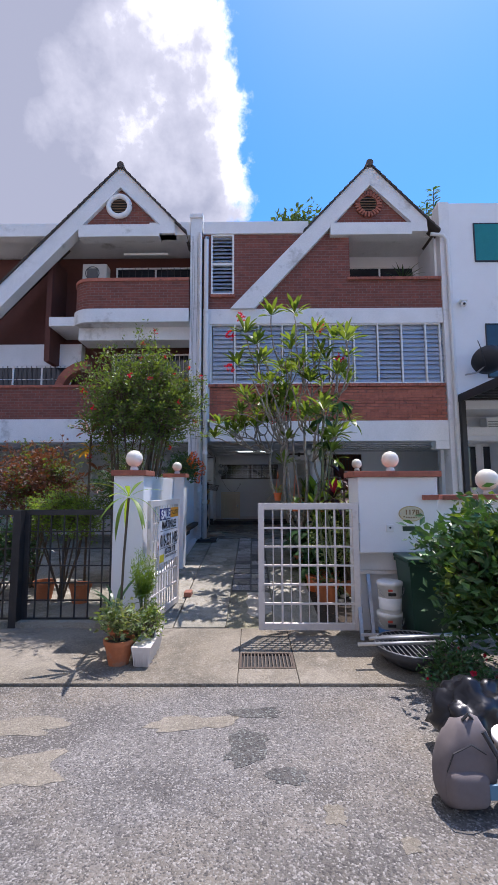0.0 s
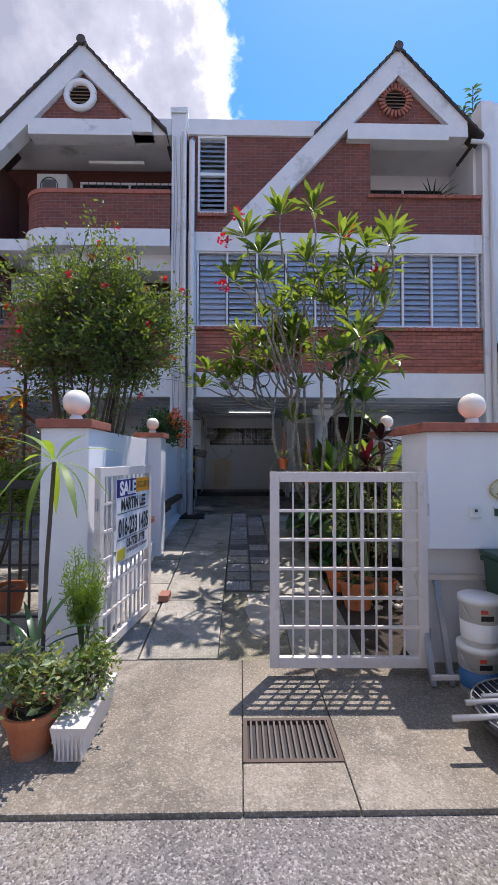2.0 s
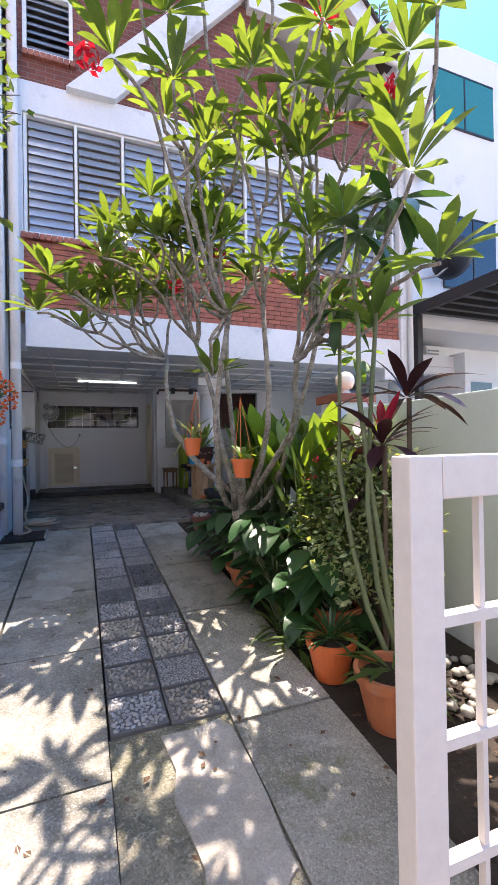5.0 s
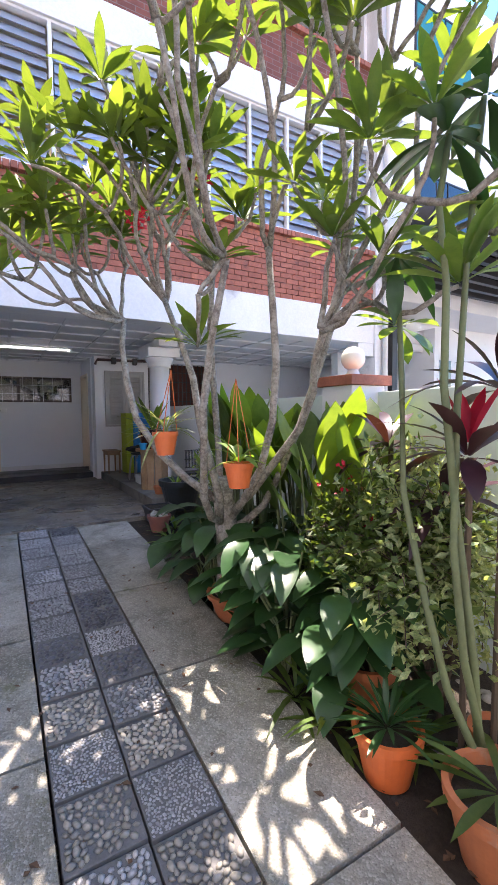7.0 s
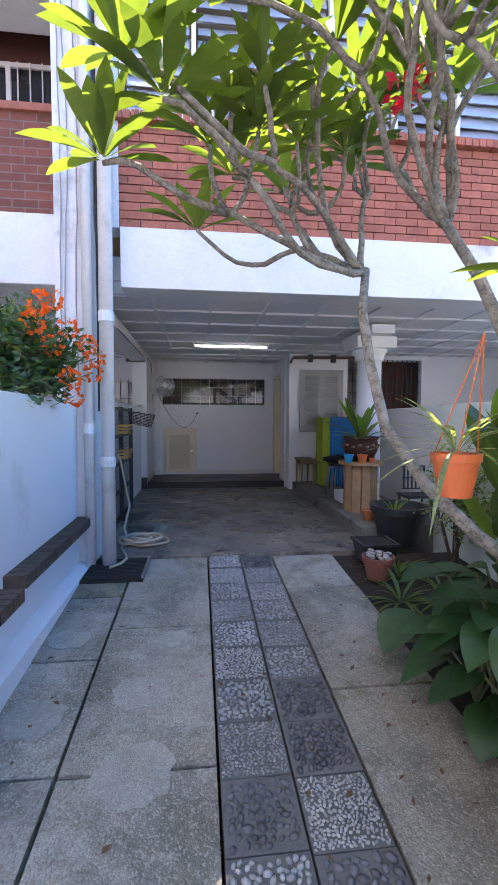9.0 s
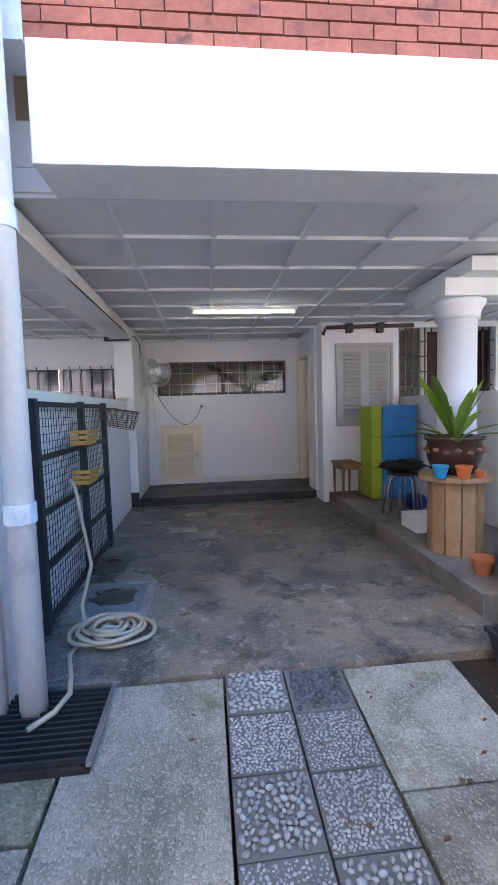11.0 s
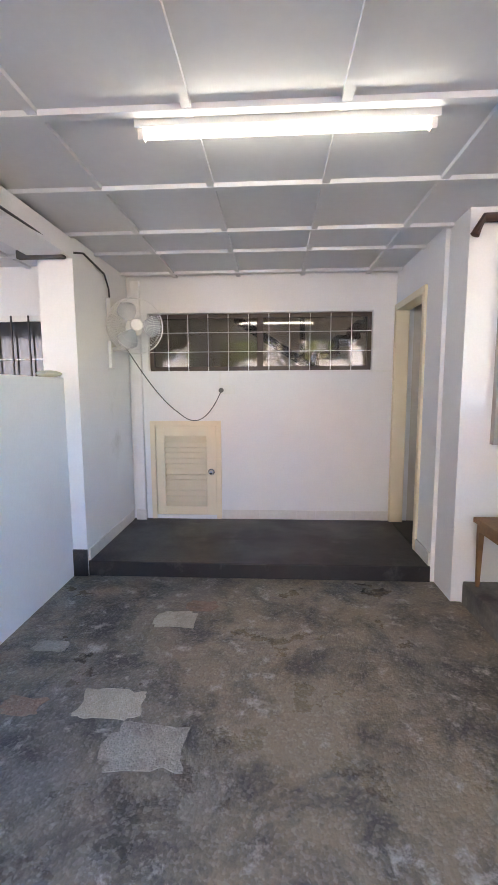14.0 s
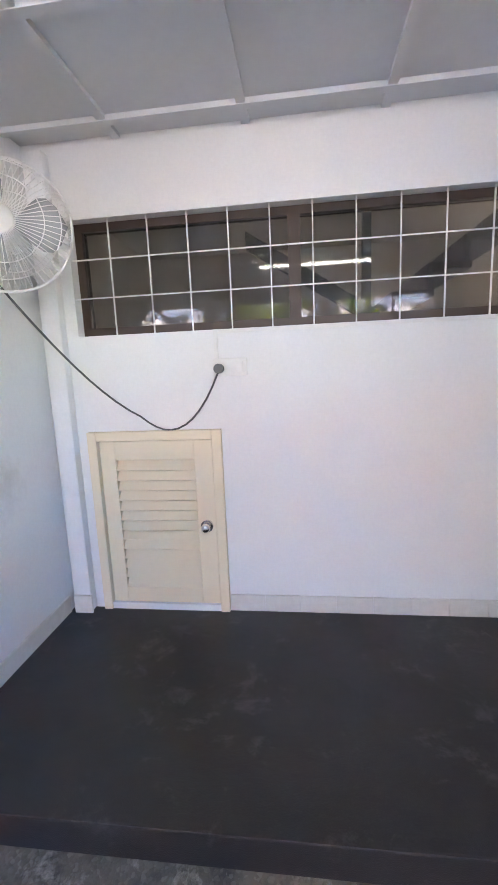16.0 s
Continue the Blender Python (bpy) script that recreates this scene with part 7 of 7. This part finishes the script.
# broad-leaved planting
random.seed(5)
for i in range(34):
    x, y = rnd(1.26, 1.75), 8.0 + 2.1 * i / 34 + rnd(-0.05, 0.05)
    c = thing("broad_leaf_plant", (x, y, gz(y) - 0.03), "glossy dark green broad-leaved plant in the bed", "plant", group="broad-leaved plants")
    for k in range(9):
        a, h = rnd(0, 6.28), rnd(0.15, 0.72)
        p = Vector((x + 0.16 * math.cos(a), y + 0.18 * math.sin(a), gz(y) + h))
        part("stalk", sweep(B(), [(x, y, gz(y) - 0.03), (x + 0.06 * math.cos(a), y + 0.07 * math.sin(a), gz(y) + h * 0.6), p], 0.008, 5), GREEN_STEM, c)
        b = B()
        leaf(b, p, Vector((math.cos(a) - 0.25, math.sin(a) - 0.1, rnd(-0.3, 0.4))), Vector((0, 0, 1)), rnd(0.24, 0.38), rnd(0.14, 0.22), rnd(0.2, 0.6), 6, 0.24, -0.15)
        part("leaf", b, LEAF_D, c, smooth=True)
for i in range(17):
    x, y = rnd(1.6, 2.3), rnd(8.3, 10.2)
    c = thing("prayer_plant", (x, y, gz(y) - 0.03), "tall clump of upright sunlit paddle leaves", "plant", group="paddle-leaved plants")
    for k in range(7):
        a, h = rnd(0, 6.28), rnd(0.7, 1.32)
        p = Vector((x + 0.12 * math.cos(a), y + 0.12 * math.sin(a), gz(y) + h))
        part("stalk", sweep(B(), [(x, y, gz(y) - 0.03), p], 0.009, 5), GREEN_STEM, c)
        b = B()
        leaf(b, p, Vector((0.45 * math.cos(a), 0.45 * math.sin(a), 1)), Vector((math.cos(a), math.sin(a), 0.3)), rnd(0.35, 0.52), rnd(0.16, 0.23), rnd(-0.25, 0.1), 7, 0.15, -0.1)
        part("leaf", b, LEAF_L if k % 2 else LEAF_M, c, smooth=True)
bush("variegated_shrub", (1.9, 7.9, -0.35), (1.76, 7.98, 0.52), (0.5, 0.66, 0.68), 7500, 0.062, LEAF_V, "cream-edged variegated shrub in the bed", stems=12, twigs=170, second=LEAF_M)
bush("flowering_shrub", (1.75, 8.4, -0.3), (1.7, 8.4, 0.6), (0.4, 0.4, 0.5), 2200, 0.05, LEAF_M, "loose green shrub with small pink flowers", twigs=90, flowers=12)
bush("basin_shrub", (2.25, 11.5, -0.03), (2.2, 11.4, 0.65), (0.32, 0.45, 0.55), 1800, 0.05, LEAF_V, "small-leaved shrub beside the basin", twigs=80, second=LEAF_M)
for x, y in ((1.42, 10.9), (1.75, 10.8), (1.62, 11.35), (1.55, 7.75), (1.25, 8.05), (1.22, 8.3)):
    g = thing("strap_plant", (x, y, gz(y) - 0.03), "low clump of narrow strap leaves", "plant", group="strap plants")
    rosette(g, (x, y, gz(y) - 0.02), 22, 0.32, 0.028, LEAF_M, (0.3, 1.3), 0.6, 6, name="leaf_spray")
big = thing("broad_leaf_plant", (1.32, 10.45, -0.12), "single large leaf leaning over the driveway", "plant", group="broad-leaved plants")
part("stalk", sweep(B(), [(1.4, 10.55, -0.14), (1.2, 10.3, 0.12)], 0.009, 5), GREEN_STEM, big)
b = B()
leaf(b, (1.2, 10.3, 0.12), (-0.65, -0.45, -0.12), (0, 0, 1), 0.36, 0.27, 0.35, 7, 0.2, -0.15)
part("leaf", b, LEAF_D, big, smooth=True)
for x, y, r, h, m, lab in ((1.32, 7.72, 0.155, 0.25, ORANGE_PL, "orange plastic pot with grassy plant"), (1.42, 7.25, 0.2, 0.3, TERRA, "large terracotta pot holding an aloe"), (1.62, 8.15, 0.2, 0.25, TERRA, "terracotta bowl under the shrub"), (1.35, 9.25, 0.22, 0.2, TERRA, "low terracotta bowl in the bed"), (1.82, 7.5, 0.12, 0.2, TERRA, "small terracotta pot by the canes")):
    p = pot(x, y, gz(y) - 0.03, r, h, m, lab, group="bed pots")
    if y < 7.3:
        rosette(p, (x, y, gz(y) + h - 0.05), 16, 0.34, 0.04, LEAF_M, (0.1, 1.0), 0.5, 6, name="foliage")
    elif r < 0.18 and y > 7.6:
        rosette(p, (x, y, gz(y) + h - 0.05), 44, 0.26, 0.022, LEAF_D, (0.3, 1.4), 0.3, 5, name="foliage")
ro = thing("river_stones", (1.9, 7.4, -0.4), "heap of round stones round the pots", "stones", kind="stuff")
b = B()
for k in range(70):
    ball(b, (rnd(1.55, 2.3), rnd(7.0, 8.0), gz(7.5) - 0.02 + rnd(0, 0.03)), rnd(0.025, 0.05), 0.7, 1)
part("stones", b, PALE_STONE, ro, kind="stuff", smooth=True)
lt = B()
for k in range(420):
    y = rnd(6.4, 11.8)
    x = rnd(1.2, 1.9) if k % 3 else rnd(-1.1, 1.2)
    small_leaf(lt, Vector((x, y, gz(y) + 0.008 + (0 if x < 1.18 else -0.02))), Vector((rnd(-1, 1), rnd(-1, 1), rnd(-0.05, 0.15))), Vector((0, 0, 1)), rnd(0.02, 0.055), rnd(0.012, 0.03))
solo("leaf_litter", lt, mat("dry_leaf", (0.16, 0.09, 0.045), (0.09, 0.05, 0.03), 30, 0.9, 0.2, rand=0.4), "scattered dry leaves and petals", "litter", kind="stuff")

# fern in the glazed pot
fe = thing("birds_nest_fern", (1.95, 13.17, 1.06), "bird's nest fern with long arching fronds", "plant")
for i in range(15):
    a = i * 2.4
    e = rnd(0.25, 1.25)
    b = B()
    leaf(b, (1.95, 13.17, 1.05), (math.cos(a) * math.cos(e), math.sin(a) * math.cos(e), math.sin(e)), (0, 0, 1), rnd(0.42, 0.68), 0.1, rnd(0.2, 0.6) * (1.4 - e), 9, 0.2, 0.2, 0.12)
    part("frond", b, LEAF_L if i % 3 else LEAF_M, fe, smooth=True)
ys_ = thing("aloe", (2.0, 12.2, 0.3), "yellow-green upright leaves in the dark basin", "plant")
rosette(ys_, (1.95, 12.15, 0.31), 6, 0.22, 0.03, LEAF_L, (0.9, 1.4), 0.2, 5, name="leaf_spray")

# left side: flowering shrub over the wall, lantana, yard shrubs
random.seed(21)
bush("wall_shrub", (-1.75, 7.4, -0.42), (-1.55, 7.4, 2.6), (1.2, 0.95, 1.25), 21000, 0.055, LEAF_M, "airy flowering shrub hanging over the white wall", stems=18, twigs=560, flowers=30, fsize=0.045)
bush("lantana", (-1.6, 11.2, -0.42), (-1.45, 11.1, 1.75), (0.42, 0.75, 0.5), 2600, 0.075, LEAF_D, "dark green shrub with orange flower heads over the wall", twigs=120, second=LEAF_M)
la = thing("orange_flower_heads", (-1.1, 11.2, 1.8), "orange lantana flower heads drooping over the wall", "flowers")
for p in ((-1.06, 11.0, 1.62), (-1.0, 11.25, 1.9), (-1.1, 11.1, 2.0), (-1.12, 10.8, 2.12), (-1.16, 10.95, 1.85), (-0.98, 11.35, 1.7), (-1.2, 10.7, 1.95), (-1.08, 11.15, 1.5), (-1.13, 10.6, 2.05), (-0.97, 11.4, 1.82)):
    b = B()
    for k in range(40):
        d = rdir()
        leaf(b, Vector(p) + d * 0.055, d, rdir(), 0.036, 0.036, 0.1, 2)
    part("flower_head", b, ORANGE_FL, la)
    part("stem", sweep(B(), [(-1.4, p[1], p[2] - 0.15), p], 0.004, 4), GREEN_STEM, la)
bush("copper_shrub", (-3.6, 8.2, -0.42), (-3.6, 8.2, 1.35), (1.0, 0.9, 1.0), 6500, 0.07, LEAF_R, "copper-red shrub in the neighbouring yard", stems=12, twigs=220, second=LEAF_M)
bush("copper_shrub", (-5.3, 7.6, -0.42), (-5.3, 7.7, 1.0), (0.9, 0.8, 1.2), 5000, 0.07, LEAF_R, "copper-red shrub in the neighbouring yard", stems=12, twigs=180, second=LEAF_L)
bush("low_hedge", (-2.7, 7.3, -0.42), (-2.7, 7.2, 0.85), (0.85, 0.55, 0.5), 5200, 0.05, LEAF_L, "bright green clipped shrub behind the black gate", stems=10, twigs=200, second=LEAF_M)
bush("yard_shrub", (-3.6, 7.0, -0.42), (-3.6, 7.2, 0.3), (0.7, 0.5, 0.6), 3000, 0.06, LEAF_D, "dark shrub behind the black gate", twigs=120)
bush("yard_shrub", (-2.2, 9.0, -0.42), (-2.3, 9.2, 1.2), (0.8, 0.9, 1.1), 5000, 0.06, LEAF_D, "dark shrub behind the wall", twigs=200, second=LEAF_M)
cr_ = thing("croton", (-2.45, 7.6, 0.4), "croton with red and yellow strap leaves", "plant")
part("cane", sweep(B(), [(-2.45, 7.6, -0.42), (-2.4, 7.55, 2.2)], 0.02, 7), TWIG, cr_)
rosette(cr_, (-2.4, 7.55, 2.2), 14, 0.42, 0.075, LEAF_R, (0.1, 1.3), 0.3, 6, name="leaf_spray")
rosette(cr_, (-2.4, 7.55, 1.95), 10, 0.38, 0.07, YELLOW_L, (-0.1, 0.8), 0.4, 6, name="leaf_spray")
rosette(cr_, (-2.25, 7.5, 1.6), 10, 0.34, 0.07, LEAF_R, (0.0, 1.0), 0.4, 6, name="leaf_spray")
for x, y in ((-2.35, 7.2), (-3.0, 7.4)):
    pot(x, y, -0.42, 0.16, 0.28, TERRA, "terracotta pot standing in the neighbouring yard", group="yard pots")

# pots beside the gate
pot(-1.10, 5.08, -0.49, 0.15, 0.25, TERRA, "terracotta pot with pale leafy plant on the apron", group="apron pots")
bush("pot_shrub", (-1.10, 5.08, -0.27), (-1.10, 5.06, -0.06), (0.24, 0.22, 0.2), 620, 0.065, LEAF_V, "cream and green leafy pot plant", stems=6, twigs=40, second=LEAF_M)
bxp = thing("box_planter", (-0.84, 5.25, -0.49), "white ribbed rectangular planter box", "planter")
part("body", hull(B(), [(-0.91, 4.98, -0.49), (-0.77, 4.98, -0.49), (-0.77, 5.55, -0.49), (-0.91, 5.55, -0.49), (-0.94, 4.95, -0.29), (-0.74, 4.95, -0.29), (-0.74, 5.58, -0.29), (-0.94, 5.58, -0.29)]), GATE_W, bxp)
for k in range(7):
    part("rib", bx(-0.915 + k * 0.024, 4.955, -0.47, -0.905 + k * 0.024, 4.972, -0.31), GATE_W, bxp)
bush("box_shrub", (-0.84, 5.25, -0.3), (-0.84, 5.28, -0.14), (0.15, 0.36, 0.19), 1000, 0.04, LEAF_M, "low leafy plants filling the planter box", stems=8, twigs=60, second=LEAF_V)
pot(-1.02, 5.66, -0.49, 0.15, 0.24, plain("grey_pot", (0.16, 0.13, 0.11)), "dull grey-brown plant pot by the wall", group="apron pots")
lm = thing("asparagus_fern", (-1.0, 5.64, -0.28), "feathery bright lime-green potted fern", "plant")
wd, fo = B(), B()
for k in range(16):
    a = rnd(0, 6.28)
    q = rnd(0.05, 0.15)
    top = Vector((-1.0 + q * math.cos(a), 5.60 + q * math.sin(a), rnd(0.25, 0.6)))
    sweep(wd, [(-1.0, 5.64, -0.3), (-1.0 + 0.4 * q * math.cos(a), 5.62 + 0.4 * q * math.sin(a), 0.05), top], 0.006, 5, 0.002)
    for j in range(150):
        s = rnd(0.0, 1.0)
        p = Vector((-1.0 + 0.4 * q * math.cos(a), 5.62 + 0.4 * q * math.sin(a), 0.05)).lerp(top, s) + rdir() * 0.05
        small_leaf(fo, p, rdir(0.1, 1), rdir(), 0.055, 0.008)
part("branching", wd, GREEN_STEM, lm)
part("foliage", fo, LEAF_L, lm, kind="stuff")
pot(-1.2, 5.42, -0.49, 0.13, 0.3, TERRA, "tall terracotta pot holding a dracaena", group="apron pots")
dc = thing("dracaena", (-1.17, 5.42, -0.25), "lanky dracaena with drooping yellow-green leaves", "plant")
part("cane", sweep(B(), [(-1.2, 5.42, -0.25), (-1.17, 5.4, 0.5), (-1.13, 5.4, 1.2)], 0.014, 7), TWIG, dc)
rosette(dc, (-1.13, 5.4, 1.2), 13, 0.42, 0.055, LEAF_L, (-0.4, 1.0), 0.7, 7, name="leaf_spray")
rosette(dc, (-1.25, 5.42, -0.1), 12, 0.45, 0.04, LEAF_D, (0.5, 1.3), 0.5, 6, name="leaf_spray")

# hedge beside the lane
random.seed(33)
bush("lane_hedge", (2.75, 4.6, -0.5), (2.72, 4.55, 0.42), (0.82, 0.75, 0.9), 9500, 0.105, LEAF_D, "leafy green hedge shrub beside the lane", stems=16, twigs=320, second=LEAF_M)
bush("hedge_skirt", (2.15, 4.35, -0.5), (2.15, 4.35, -0.28), (0.4, 0.4, 0.22), 1400, 0.05, LEAF_D, "low weeds and pink flowers at the hedge foot", twigs=70, flowers=6)

# roof-top and far greenery
random.seed(8)
bush("far_tree", (3.1, 26, -0.5), (3.1, 26, 15.9), (2.2, 2.4, 2.7), 6000, 0.32, FAR_LEAF, "leafy tree crown rising behind the roof", stems=14, twigs=220, category="tree", bark=BARK)
bush("far_tree", (9.9, 26, -0.5), (9.9, 26, 16.2), (2.0, 2.4, 2.6), 5000, 0.32, FAR_LEAF, "leafy tree crown rising behind the roof", stems=14, twigs=200, category="tree", bark=BARK)
rt = thing("roof_plant", (5.7, 12.7, 9.2), "wild shoots growing on the roof parapet", "plant")
for x, y, h in ((5.75, 12.6, 1.1), (5.6, 12.8, 0.7), (5.85, 12.7, 0.6)):
    part("cane", sweep(B(), [(x, y, 9.18), (x + 0.03, y, 9.2 + h)], 0.012, 5), TWIG, rt)
    for z in np.arange(9.4, 9.2 + h, 0.16):
        rosette(rt, (x + 0.02, y, z), 6, 0.2, 0.06, LEAF_D, (0.0, 0.9), 0.3, 4, name="leaf_spray")
bpm = thing("balcony_palm", (4.7, 12.55, 7.1), "potted palm drooping over the balcony parapet", "plant")
part("pot", lathe(B(), [(0, 0), (0.12, 0), (0.16, 0.25), (0, 0.25)], (4.7, 12.55, 6.95)), TERRA, bpm)
rosette(bpm, (4.7, 12.5, 7.2), 34, 0.62, 0.035, LEAF_D, (0.1, 1.4), 0.6, 7, name="fronds")
